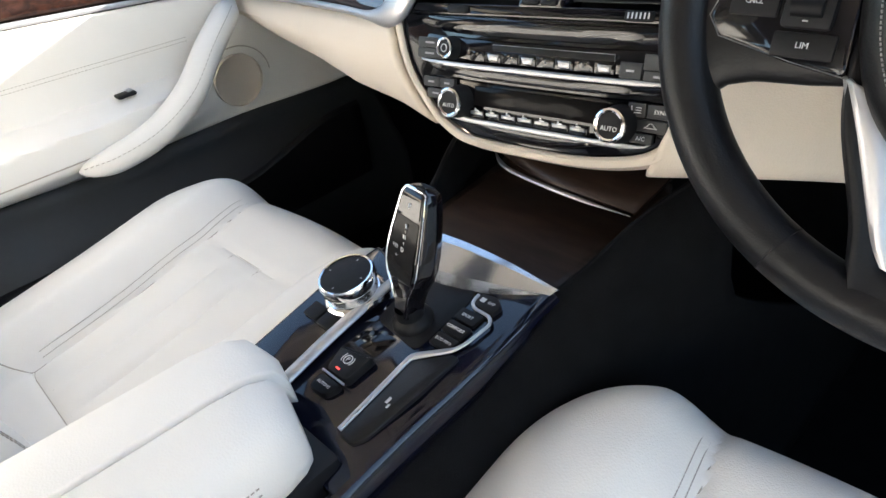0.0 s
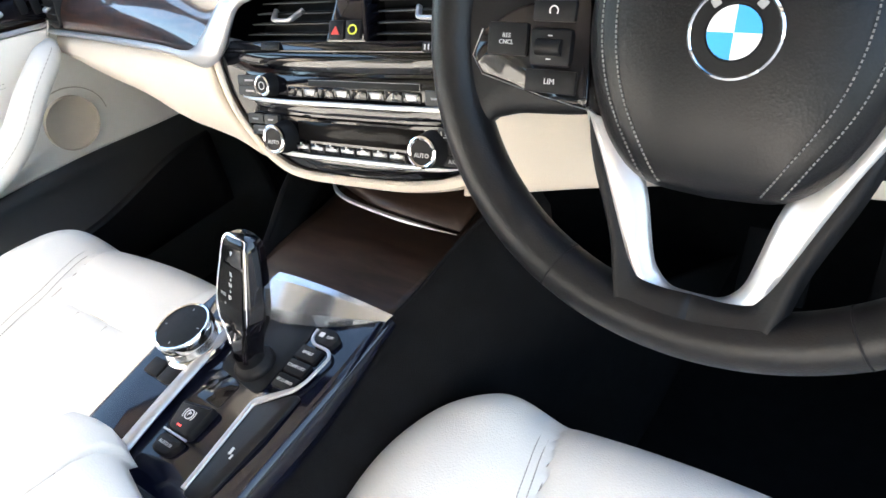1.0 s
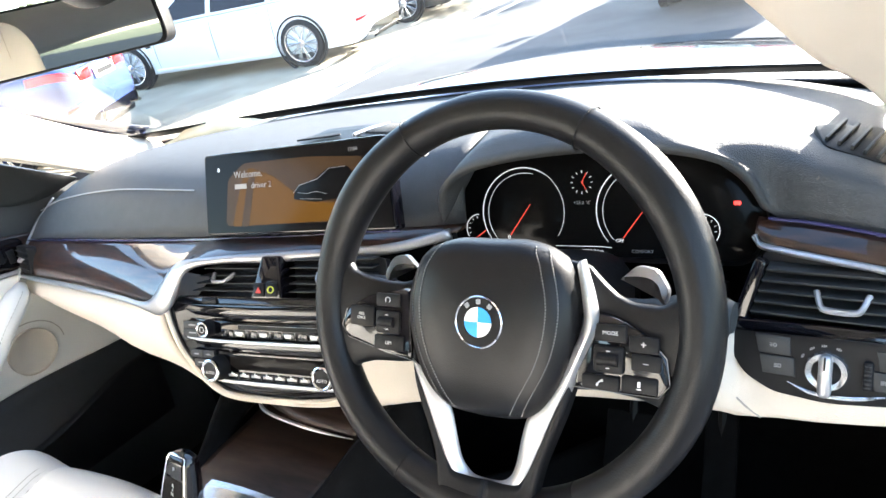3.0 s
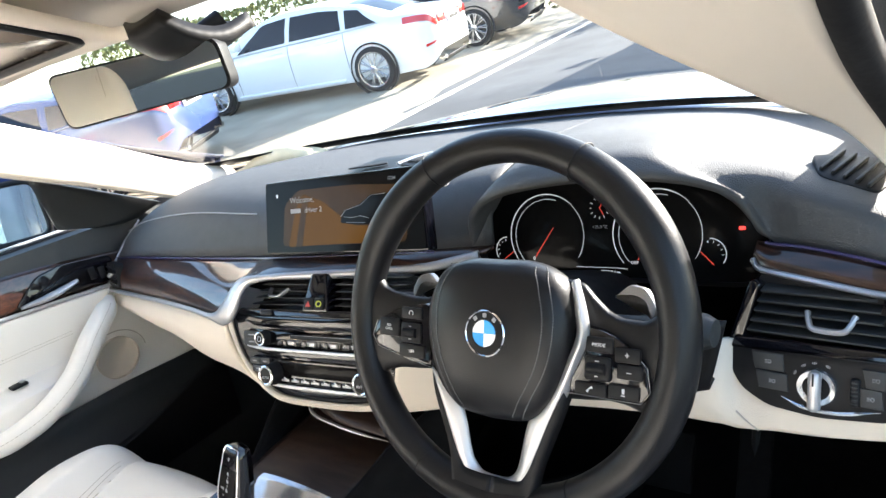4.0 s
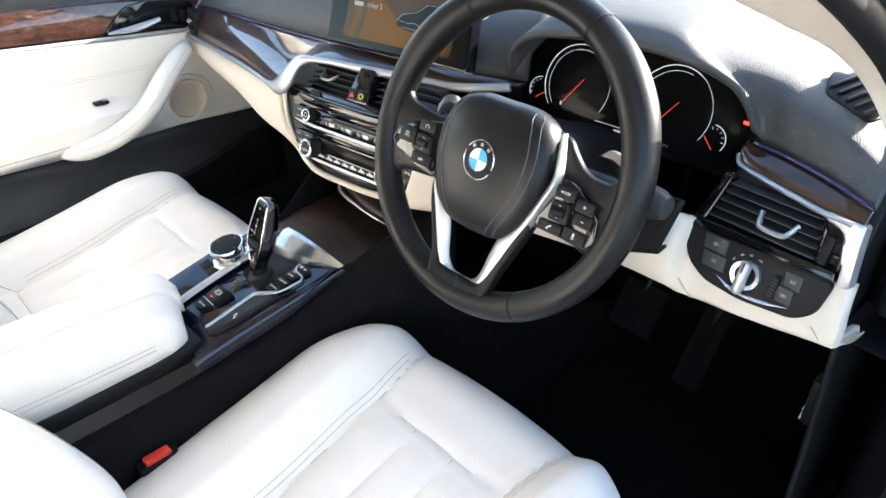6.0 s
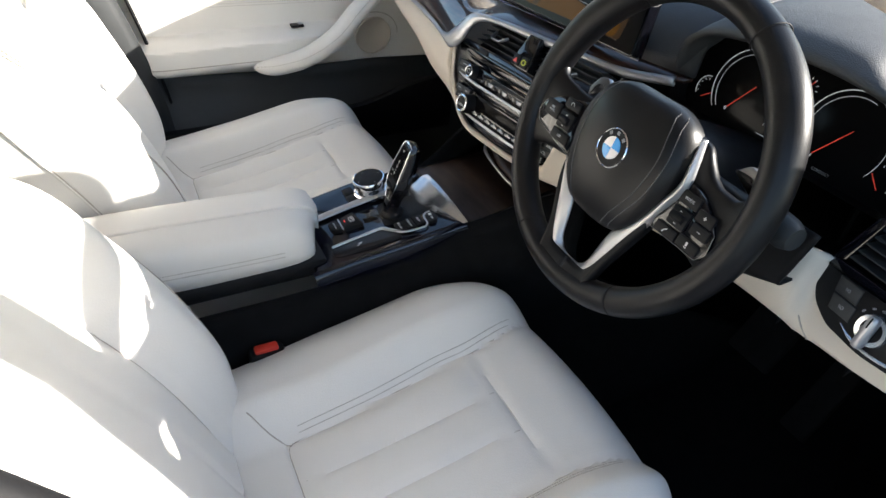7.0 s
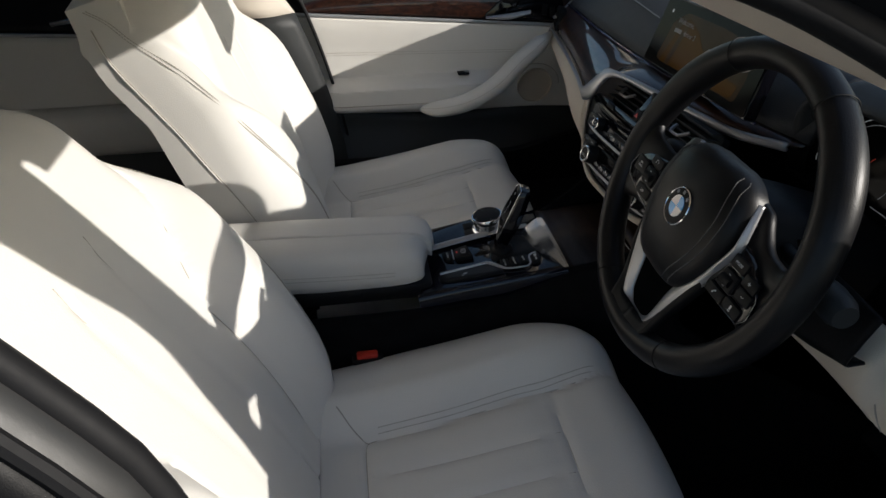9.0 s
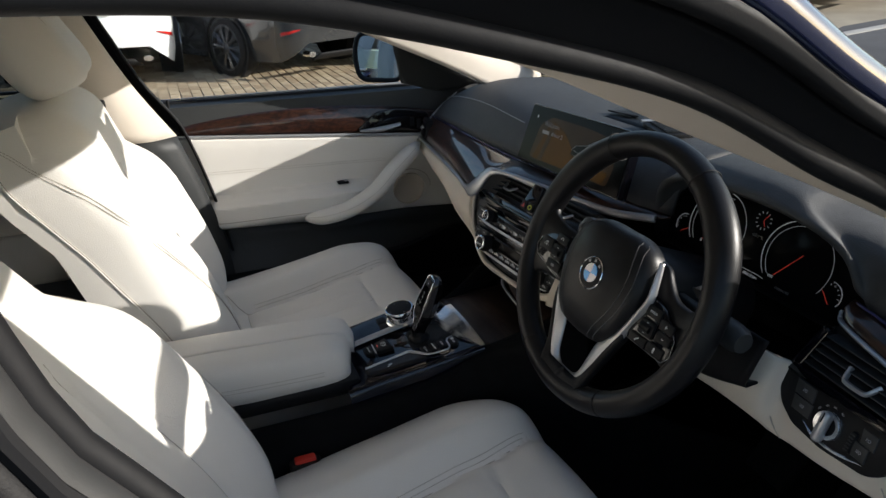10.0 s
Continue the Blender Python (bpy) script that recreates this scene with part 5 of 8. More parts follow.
for x, y in ((-0.0545, -0.034), (-0.0495, -0.0525), (0.049, -0.036), (0.045, -0.0535)):
    w = 0.032 if x < 0 else 0.021
    kb = rv_part("switch_key", lambda b: plate(b, [(x - w / 2 - 0.002, y + 0.0085), (x + w / 2 - 0.001, y + 0.0085), (x + w / 2 + 0.001, y - 0.0085), (x - w / 2 + 0.002, y - 0.0085)], 0.003, 0.0062, 0.0008), GREYPLASTIC, lp)
    rv_part("key_mark", lambda b: lathe(b, [(0.0019, 0.0062), (0.0019, 0.0067), (0.0013, 0.0067), (0.0013, 0.0062)], 12, Matrix.Translation((x + 0.0016, y, 0))), GREYMARK, kb)
    for k in (-1, 0, 1):
        rv_part("key_mark", lambda b: box(b, (x - 0.0020, y + k * 0.0013, 0.0065), (0.0028, 0.0005, 0.0005)), GREYMARK, kb)
part("light_strip", tube([p + Vector((0, -0.005, 0.001)) for p in wR[4:]], 0.0018, 6), VIOLET, dash, "dark violet light strip")
m = RU @ Matrix.Translation((-0.004, -0.051, 0.004))
bm = bmesh.new()
lathe(bm, [(0.0172, 0), (0.0172, 0.004), (0.0160, 0.0062), (0.0115, 0.0050)], 40, m)
ls = part("light_dial", bm, ALLOY, lp, "round bright silver light switch")
bm = bmesh.new()
lathe(bm, [(0.012, 0.0048), (0.010, 0.0038), (0.0, 0.0038)], 24, m)
part("dial_face", bm, RUBBER, ls)
bm = bmesh.new()
box(bm, (0, -0.0020, 0.0100), (0.0105, 0.038, 0.0125), 0.0042, m, 3)
gp = part("dial_grip", bm, SILVER, ls)
bm = bmesh.new()
box(bm, (0, 0.010, 0.0164), (0.0016, 0.012, 0.0004), 0, m)
part("dial_line", bm, RUBBER, gp)
for a in (-62, -34, -8, 22):
    for k in (-1, 0, 1):
        bm = bmesh.new()
        box(bm, (0.0015 * k, 0.0218, 0.0004), (0.0008, 0.0016 + 0.0008 * (k == 0), 0.0005), 0, m @ pose(0, 0, 0, 0, 0, -a))
        part("dial_mark", bm, GREYMARK, ls)
tw = rv_part("thumb_wheel", lambda b: box(b, (0.031, -0.050, 0.005), (0.0085, 0.026, 0.008), 0.0025), RUBBER, lp)
for k in range(6):
    rv_part("rib", lambda b: box(b, (0.031, -0.0595 + k * 0.0038, 0.0092), (0.006, 0.0014, 0.0012), 0.0004), GREYPLASTIC, tw)

# ---- instrument cluster ----
IC = frame_at((0.380, 0.283, 0.868), (1, 0, 0), (0, 0.28, 0.96))
clu = thing("instrument_cluster", "black digital instrument cluster with two ringed dials", "instrument cluster", m=IC)


def loc_part(parent, name, fn, mat, label="", m=None, sharp=40):
    bm = bmesh.new()
    fn(bm)
    if m is not None:
        bm.transform(m)
    return part(name, bm, mat, parent, label, sharp=sharp)


CLU = [(-0.178, -0.066), (0.170, -0.066), (0.184, -0.020), (0.176, 0.030), (0.120, 0.062), (0.0, 0.070), (-0.110, 0.062), (-0.165, 0.036), (-0.186, -0.010)]
face = loc_part(clu, "dial_panel", lambda b: plate(b, rounded(CLU, 0.02, 4), -0.012, 0.0, 0.002), SCREENDARK, "glossy black dial panel")
loc_part(clu, "shroud", lambda b: grid([[(x * k, y * k, z) for x, y in rounded(CLU, 0.02, 4)] for k, z in ((0.98, -0.004), (1.005, 0.014), (1.01, 0.028))], closed=True, bm=b), BLACKPLASTIC, "matt black shroud round the dials")


def arc(cx, cy, r, a0, a1, n=48, z=0.0008):
    return [(cx + r * math.cos(radians(a0 + (a1 - a0) * i / n)), cy + r * math.sin(radians(a0 + (a1 - a0) * i / n)), z) for i in range(n + 1)]


for cx, cy, q0, q1, nm in ((-0.0865, -0.0140, (-0.1025, -0.0415), (-0.0765, -0.0045), "speed_dial"), (0.0575, -0.0120, (0.0350, -0.0430), (0.0650, -0.0020), "power_dial")):
    dl = loc_part(face, nm, lambda b: tube(arc(cx, cy, 0.0532, 45, 222), [0.0006 * (0.5 + 0.5 * smooth(0, 8, min(k, 48 - k))) for k in range(49)], 6, bm=b), DIALGLOW, "thin white dial ring")
    loc_part(dl, "thin_ring", lambda b: tube(arc(cx, cy, 0.0526, -32, 45), 0.0003, 5, bm=b), DIALGLOW)
    loc_part(dl, "inner_ring", lambda b: tube(arc(cx + 0.002, cy - 0.001, 0.0478, 75, 222), 0.0003, 6, bm=b), DIALGLOW)
    loc_part(dl, "needle", lambda b: tube([(*q0, 0.001), (*q1, 0.001)], [0.00065, 0.0004], 6, bm=b), NEEDLE, "thin red needle")
for cx, s, nx in ((-0.146, 1, 1), (0.118, -1, -1)):
    dl = loc_part(face, "small_dial", lambda b: tube(arc(cx, -0.034, 0.0175, 90, 90 + s * 125, 24), 0.0005, 6, bm=b), DIALGLOW)
    loc_part(dl, "needle", lambda b: tube([(cx + s * 0.010, -0.034 - 0.002 * s, 0.001), (cx - s * 0.004, -0.046, 0.001)], 0.00045, 6, bm=b), NEEDLE)
    for k in range(5):
        a = radians(100 + s * k * 26)
        loc_part(dl, "tick", lambda b: tube([(cx + 0.0125 * math.cos(a), -0.034 + 0.0125 * math.sin(a), 0.001), (cx + 0.0150 * math.cos(a), -0.034 + 0.0150 * math.sin(a), 0.001)], 0.0004, 4, bm=b), DIALGLOW)
CK = (-0.0125, 0.0200)
clk = loc_part(face, "clock", lambda b: [tube([(CK[0] + 0.0105 * math.cos(k * math.pi / 6), CK[1] + 0.0105 * math.sin(k * math.pi / 6), 0.001), (CK[0] + 0.0135 * math.cos(k * math.pi / 6), CK[1] + 0.0135 * math.sin(k * math.pi / 6), 0.001)], 0.0004, 4, bm=b) for k in range(12)], DIALGLOW, "small round clock")
for a, r in ((62, 0.012), (-58, 0.009)):
    loc_part(clk, "clock_hand", lambda b: tube([(*CK, 0.001), (CK[0] + r * math.cos(radians(a)), CK[1] + r * math.sin(radians(a)), 0.001)], 0.0005, 4, bm=b), NEEDLE)
text("temperature_text", "+25.0 \u00b0C", 0.0055, GREYMARK, face, Matrix.Translation((-0.0125, -0.0035, 0.0006)))
text("speed_text", "0", 0.0075, DIALGLOW, face, Matrix.Translation((-0.1050, -0.0445, 0.0006)))
text("power_text", "OFF", 0.0055, DIALGLOW, face, Matrix.Translation((0.0310, -0.0465, 0.0006)))
text("mode_text", "COMFORT", 0.0050, GREYMARK, face, Matrix.Translation((0.056, -0.058, 0.0006)))
text("odometer_text", "0000.8 km", 0.0060, DIALGLOW, face, Matrix.Translation((0.000, -0.0590, 0.0006)))
loc_part(face, "odometer_line", lambda b: tube([(-0.045, -0.0535, 0.0008), (0.01, -0.0535, 0.0008), (0.022, -0.0545, 0.0008)], 0.0004, 4, bm=b), DIALGLOW)
loc_part(face, "brake_lamp", lambda b: box(b, (0.1520, -0.005, 0.001), (0.0068, 0.0040, 0.001), 0.0004), REDGLOW, "red parking brake lamp")

# ---- infotainment screen ----
SC = frame_at((0.018, 0.190, 0.918), (1, 0.015, 0.034), (0, 0.30, 0.95))
scr = thing("infotainment_screen", "wide dark centre screen showing an amber welcome picture", "screen", m=SC)
loc_part(scr, "housing", lambda b: plate(b, rounded([(-0.163, -0.055), (0.160, -0.055), (0.152, 0.056), (-0.157, 0.056)], 0.006, 4), -0.018, 0.0, 0.002), PIANO)
gl = loc_part(scr, "display", lambda b: plate(b, rounded([(-0.160, -0.0525), (0.157, -0.0525), (0.149, 0.0535), (-0.154, 0.0535)], 0.003, 3), 0.0004, 0.0012), SCREENDARK, "dark display glass")
loc_part(gl, "picture_back", lambda b: plate(b, rounded([(-0.122, -0.043), (-0.112, 0.020), (-0.080, 0.040), (0.030, 0.040), (0.118, 0.034), (0.128, -0.010), (0.124, -0.042)], 0.008, 3), 0.0012, 0.0013), SCREENBROWN, "brown ground of the picture")
loc_part(gl, "picture_road", lambda b: plate(b, rounded([(-0.110, -0.044), (0.112, -0.040), (0.118, -0.020), (0.047, -0.018), (0.004, -0.002), (-0.028, 0.020), (-0.070, 0.034), (-0.086, 0.016), (-0.098, -0.014)], 0.006, 3), 0.0013, 0.0015), SCREENGOLD, "amber road in the picture")
loc_part(gl, "picture_shade", lambda b: plate(b, rounded([(-0.092, -0.044), (-0.078, -0.044), (-0.066, 0.002), (-0.058, 0.028), (-0.070, 0.028), (-0.080, -0.002)], 0.003, 3), 0.0015, 0.0016), SCREENBROWN)
loc_part(gl, "picture_car", lambda b: plate(b, rounded([(0.004, -0.012), (0.012, 0.004), (0.044, 0.012), (0.064, 0.024), (0.094, 0.025), (0.106, 0.010), (0.104, -0.006), (0.086, -0.014), (0.040, -0.017)], 0.004, 3), 0.0015, 0.0017), SCREENDARK, "dark grey car in the picture")
loc_part(gl, "car_lines", lambda b: [tube(p, 0.0004, 4, bm=b) for p in (
    [(0.006, -0.004, 0.0019), (0.016, 0.005, 0.0019), (0.046, 0.011, 0.0019), (0.066, 0.023, 0.0019), (0.092, 0.024, 0.0019)],
    [(0.012, -0.004, 0.0019), (0.028, -0.006, 0.0019), (0.044, -0.004, 0.0019), (0.060, -0.008, 0.0019)],
    [(0.016, -0.012, 0.0019), (0.052, -0.014, 0.0019)])], GREYMARK, "pale lines of the pictured car")
text("welcome_text", "Welcome,", 0.0125, GREYMARK, gl, Matrix.Translation((-0.073, 0.025, 0.0018)))
loc_part(gl, "text_bar", lambda b: box(b, (-0.088, 0.0095, 0.0018), (0.022, 0.0065, 0.0004)), GREYMARK)
text("driver_text", "driver 2", 0.0115, GREYMARK, gl, Matrix.Translation((-0.050, 0.0095, 0.0018)))
text("time_text", "17:04", 0.0065, GREYMARK, gl, Matrix.Translation((0.104, 0.043, 0.0018)))
loc_part(gl, "status_mark", lambda b: box(b, (-0.128, 0.034, 0.0018), (0.003, 0.005, 0.0004)), DIALGLOW)

# ---- steering wheel ----
WT = 22.0
SW = frame_at((0.371, 0.027, 0.855), (1, 0, 0), (0, math.sin(radians(WT)), math.cos(radians(WT)))) @ pose(0, 0, 0, 0, 0, -0.5)
whl = thing("steering_wheel", "black leather three-spoke steering wheel with silver trim", "steering wheel", m=SW)
RW = 0.1715
pts, rs = [], []
for i in range(120):
    a = 2 * math.pi * i / 120
    deg = math.degrees(a)
    fat = math.exp(-((deg - 38) / 20) ** 2) + math.exp(-((deg - 142) / 20) ** 2)
    rs.append(0.0166 + 0.0022 * fat)
    pts.append((RW * math.cos(a) - 0.003, RW * math.sin(a) * (0.965 if a > math.pi else 1.0) + 0.001, 0))
rim = loc_part(whl, "rim", lambda b: tube(pts, rs, 22, closed=True, bm=b, flat=1.10, up=(0, 0, 1)), BLACKLEATHER, "black leather rim")
for deg in (62, 118, 242, 300):
    a = radians(deg)
    fy = 0.965 if deg > 180 else 1.0
    loc_part(rim, "seam", lambda b: tube([((RW + (0.0168 + 0.0016 * (deg in (62, 118))) * math.cos(t)) * math.cos(a) - 0.003, (RW + (0.0168 + 0.0016 * (deg in (62, 118))) * math.cos(t)) * math.sin(a) * fy + 0.001, (0.0186 + 0.0016 * (deg in (62, 118))) * math.sin(t)) for t in [2 * math.pi * k / 24 for k in range(24)]], 0.0007, 5, closed=True, bm=b), RUBBER)
# hub cover
HUB = [(0.0, 0.063), (0.036, 0.062), (0.062, 0.050), (0.074, 0.028), (0.078, 0.006), (0.075, -0.022), (0.063, -0.055), (0.050, -0.072), (0.033, -0.082), (0.0, -0.085)]
hub_o = catmull([(x, y, 0) for x, y in HUB], 36)
hub_o = hub_o + [Vector((-p.x, p.y, 0)) for p in hub_o[-2:0:-1]]
rows = []
for k, (g, z) in enumerate(((1.0, -0.012), (1.02, 0.000), (1.0, 0.010), (0.93, 0.019), (0.8, 0.025), (0.5, 0.030), (0.2, 0.032), (0.001, 0.032))):
    rows.append([(p.x * g, p.y * g, z) for p in hub_o])
hub = loc_part(whl, "hub_cover", lambda b: grid(rows, closed=True, bm=b), BLACKLEATHER, "black leather airbag cover with grey stitching", sharp=60)


HUBTHREAD = material("grey_hub_thread", (0.14, 0.14, 0.14), 0.8)


def hub_z(x, y):
    best = 1e9
    ang = math.atan2(y, x)
    ring = sorted((math.atan2(p.y, p.x), p.length) for p in hub_o)
    rr = float(np.interp(ang, [r[0] for r in ring], [r[1] for r in ring]))
    g = math.hypot(x, y) / rr
    gs, zs = (0.0, 0.2, 0.5, 0.8, 0.93, 1.0), (0.032, 0.032, 0.030, 0.025, 0.019, 0.010)
    return float(np.interp(g, gs, zs))


for s in (-1, 1):
    for k in (0.0, 0.009):
        ln = [(s * (0.052 - k), 0.059), (s * (0.061 - k), 0.040), (s * (0.0665 - k), 0.008), (s * (0.060 - k), -0.03), (s * (0.041 - k), -0.068), (s * (0.034 - k), -0.080)]
        loc_part(hub, "stitching", lambda b: [tube([Vector((p.x, p.y, hub_z(p.x, p.y) + 0.0005)), Vector((q.x, q.y, hub_z(q.x, q.y) + 0.0005))], 0.0006, 4, bm=b) for p, q in [(u, u.lerp(v, 0.6)) for u, v in zip(catmull([(x, y, 0) for x, y in ln], 60), catmull([(x, y, 0) for x, y in ln], 60)[1:])]], HUBTHREAD)
EM = Matrix.Translation((0.003, -0.003, 0.0315))
em = loc_part(whl, "emblem", lambda b: lathe(b, [(0.0215, -0.002), (0.0215, 0.002), (0.0205, 0.003), (0.0198, 0.0022)], 40, EM), CHROME, "round chrome emblem rim")
loc_part(em, "emblem_ring", lambda b: lathe(b, [(0.0198, 0.0), (0.0198, 0.0022), (0.0132, 0.0026), (0.0128, 0.0022), (0.0, 0.0022)], 40, EM), BLACKPLASTIC, "black enamel ring")
for q in range(4):
    o = [(0, 0)] + [(0.0122 * math.cos(radians(q * 90 + 90 * k / 8)), 0.0122 * math.sin(radians(q * 90 + 90 * k / 8))) for k in range(9)]
    loc_part(em, "quarter", lambda b: plate(b, o, 0.0024, 0.0031, 0, EM), BLUEMARK if q % 2 == 0 else WHITEENAMEL)
for a in (52, 90, 128):
    loc_part(em, "ring_mark", lambda b: box(b, (0, 0.0165, 0.0026), (0.0040, 0.0040, 0.0008), 0.0006, EM @ pose(0, 0, 0, 0, 0, a - 90)), GREYMARK)
# silver V and its dark backing
for s in (-1, 1):
    f = lambda o: [(s * x, y) for x, y in o]
    vee = [[(s * 0.082, 0.050, 0.006), (s * 0.092, 0.022, 0.009), (s * 0.095, 0.002, 0.009), (s * 0.088, -0.019, 0.008), (s * 0.077, -0.046, 0.006), (s * 0.066, -0.074, 0.006), (s * 0.047, -0.119, 0.004), (s * 0.034, -0.148, 0.002), (s * 0.022, -0.157, 0.002), (0, -0.158, 0.002)],
                               [(s * 0.079, 0.049, 0.011), (s * 0.088, 0.021, 0.016), (s * 0.091, 0.002, 0.017), (s * 0.083, -0.019, 0.016), (s * 0.070, -0.048, 0.013), (s * 0.056, -0.076, 0.013), (s * 0.038, -0.121, 0.011), (s * 0.027, -0.142, 0.009), (s * 0.018, -0.149, 0.009), (0, -0.150, 0.009)],
                               [(s * 0.075, 0.046, 0.006), (s * 0.081, 0.019, 0.010), (s * 0.083, 0.002, 0.011), (s * 0.075, -0.020, 0.010), (s * 0.058, -0.052, 0.007), (s * 0.037, -0.080, 0.006), (s * 0.025, -0.126, 0.003), (s * 0.020, -0.135, 0.001), (s * 0.013, -0.140, 0.001), (0, -0.141, 0.001)]]
    part("silver_spoke", surf(vee if s > 0 else [r[4:] for r in vee], 70, 8), SILVER, whl, "satin silver lower spoke", solid=0.002)
    # dark lower spoke behind the silver
    part("lower_spoke", surf(
        [[(s * 0.082, -0.02, -0.008), (s * 0.073, -0.066, 0.002), (s * 0.054, -0.118, 0.002), (s * 0.043, -0.156, 0.004), (s * 0.025, -0.168, 0.006), (0, -0.170, 0.006)],
         [(s * 0.070, -0.02, -0.01), (s * 0.060, -0.065, -0.004), (s * 0.045, -0.11, -0.004), (s * 0.036, -0.138, -0.002), (s * 0.02, -0.143, -0.002), (0, -0.143, -0.002)]], 30, 5), BLACKPLASTIC, whl, solid=0.012)
    # side spoke, wide at the hub, a rounded slab
    rows = []
    for q in range(25):
        u = q / 24
        x = 0.055 + 0.108 * u
        yt = float(np.interp(x, (0.055, 0.080, 0.094, 0.105, 0.116, 0.139, 0.149, 0.163), (0.050, 0.046, 0.032, 0.023, 0.018, 0.017, 0.024, 0.050) if s > 0 else (0.050, 0.026, 0.021, 0.021, 0.022, 0.026, 0.030, 0.050)))
        yb = float(np.interp(x, (0.055, 0.095, 0.125, 0.142, 0.163), (-0.048, -0.053, -0.055, -0.060, -0.085)))
        zc = -0.012 + 0.010 * u
        rows.append([(s * x, (yt + yb) / 2 + (yt - yb) / 2 * math.copysign(abs(math.cos(t)) ** 0.55, math.cos(t)), zc + 0.010 * math.copysign(abs(math.sin(t)) ** 0.7, math.sin(t))) for t in [2 * math.pi * k / 40 for k in range(40)]])
    loc_part(whl, "side_spoke", lambda b: grid(rows, closed=True, bm=b), BLACKLEATHER)
    pod_o = [(0.080, 0.012), (0.108, 0.008), (0.133, -0.006), (0.147, -0.020), (0.150, -0.040), (0.142, -0.050), (0.076, -0.050)] if s > 0 else [(-0.080, 0.018), (-0.126, 0.008), (-0.150, -0.006), (-0.156, -0.022), (-0.148, -0.033), (-0.104, -0.043), (-0.074, -0.048)]
    pod = loc_part(whl, "button_pod", lambda b: plate(b, rounded(pod_o[::-s], 0.008, 4), -0.004, 0.010, 0.003), PIANO, "gloss black button pod")
    loc_part(pod, "pod_edge", lambda b: tube([(x * 0.992, y * 0.985, 0.0098) for x, y in pod_o[2:]], 0.0004, 5, bm=b), ALLOYDARK)
    if s < 0:
        keys = ((-0.1005, 0.0055, 0.027, 0.0120), (-0.1300, -0.0110, 0.027, 0.0190), (-0.0990, -0.0335, 0.033, 0.0135))
    else:
        keys = ((0.1045, -0.0045, 0.0245, 0.0135), (0.1295, -0.0110, 0.0220, 0.0125), (0.1315, -0.0245, 0.0220, 0.0125), (0.0975, -0.0430, 0.0290, 0.0115), (0.1270, -0.0415, 0.0270, 0.0125))
    for k, (x, y, w, h) in enumerate(keys):
        kb = loc_part(pod, "button", lambda b: box(b, (x, y, 0.0105), (w, h, 0.004), 0.0014), BLACKPLASTIC)
        km = Matrix.Translation((x, y, 0.0128))
        if s < 0 and k == 1:
            text("button_text", "RES\nCNCL", 0.0037, WHITEMARK, kb, km)
        elif s < 0 and k == 2:
            text("button_text", "LIM", 0.0046, WHITEMARK, kb, km)
        elif s > 0 and k == 0:
            text("button_text", "MODE", 0.0042, WHITEMARK, kb, km)
        elif s > 0 and k in (1, 2):
            text("button_text", "+" if k == 1 else "\u2013", 0.008, WHITEMARK, kb, km)
        elif s > 0 and k == 4:
            loc_part(kb, "microphone_mark", lambda b: (box(b, (x, y + 0.001, 0.0128), (0.0022, 0.0042, 0.0004)), box(b, (x, y - 0.0026, 0.0128), (0.0034, 0.0008, 0.0004))), WHITEMARK)
        elif s > 0:
            loc_part(kb, "phone_mark", lambda b: tube(catmull([(x - 0.0024, y - 0.0022, 0.0126), (x - 0.0008, y + 0.0006, 0.0126), (x + 0.0022, y + 0.0022, 0.0126)], 8), [0.0011, 0.001, 0.0007, 0.0006, 0.0006, 0.0007, 0.001, 0.0011], 6, bm=b), WHITEMARK)
        else:
            loc_part(kb, "dial_mark", lambda b: tube([(x + 0.0026 * math.cos(t), y + 0.0026 * math.sin(t), 0.0127) for t in [math.pi * (-0.2 + 1.4 * q / 12) for q in range(13)]], 0.0004, 5, bm=b), WHITEMARK)
    rx, ry = (-0.1005, -0.0145) if s < 0 else (0.1035, -0.0245)
    rk = loc_part(pod, "rocker", lambda b: box(b, (rx, ry, 0.0108), (0.027 if s < 0 else 0.024, 0.0215, 0.006), 0.003), BLACKPLASTIC)
    loc_part(rk, "rocker_roll", lambda b: tube([(rx - 0.008, ry, 0.0135), (rx + 0.008, ry, 0.0135)], 0.0048, 14, bm=b), BLACKPLASTIC)
    for dy in (-0.0065, 0.0065):
        loc_part(rk, "rocker_mark", lambda b: box(b, (rx, ry + dy, 0.0139), (0.003, 0.0007, 0.0004)), WHITEMARK)
    # shift paddle behind
    pdl_o = f([(0.096, 0.032), (0.112, 0.046), (0.128, 0.043), (0.138, 0.026), (0.134, 0.014), (0.128, 0.018), (0.126, 0.030), (0.116, 0.034)])
    loc_part(whl, "shift_paddle", lambda b: plate(b, rounded(pdl_o[::s], 0.005, 4), -0.040, -0.033, 0.003), ALLOYDARK, "grey metal shift paddle")
# column shroud and stalks
col = thing("steering_column", "black plastic steering column shroud with two stalks", "steering column", at=(0.38, 0.12, 0.78))
cx_ = Vector((0.369, 0.026, 0.852))
ax = (SW.to_3x3() @ Vector((0, 0, -1))).normalized()
bm = bmesh.new()
rows = []
for d, w, h in ((0.03, 0.045, 0.045), (0.05, 0.062, 0.058), (0.10, 0.066, 0.062), (0.20, 0.070, 0.065)):
    c = cx_ + ax * d
    rows.append([c + Vector((w * math.copysign(abs(math.cos(t)) ** 0.6, math.cos(t)), 0, 0)) + (SW.to_3x3() @ Vector((0, 1, 0))) * (h * math.copysign(abs(math.sin(t)) ** 0.6, math.sin(t)) - 0.01) for t in [2 * math.pi * k / 32 for k in range(32)]])
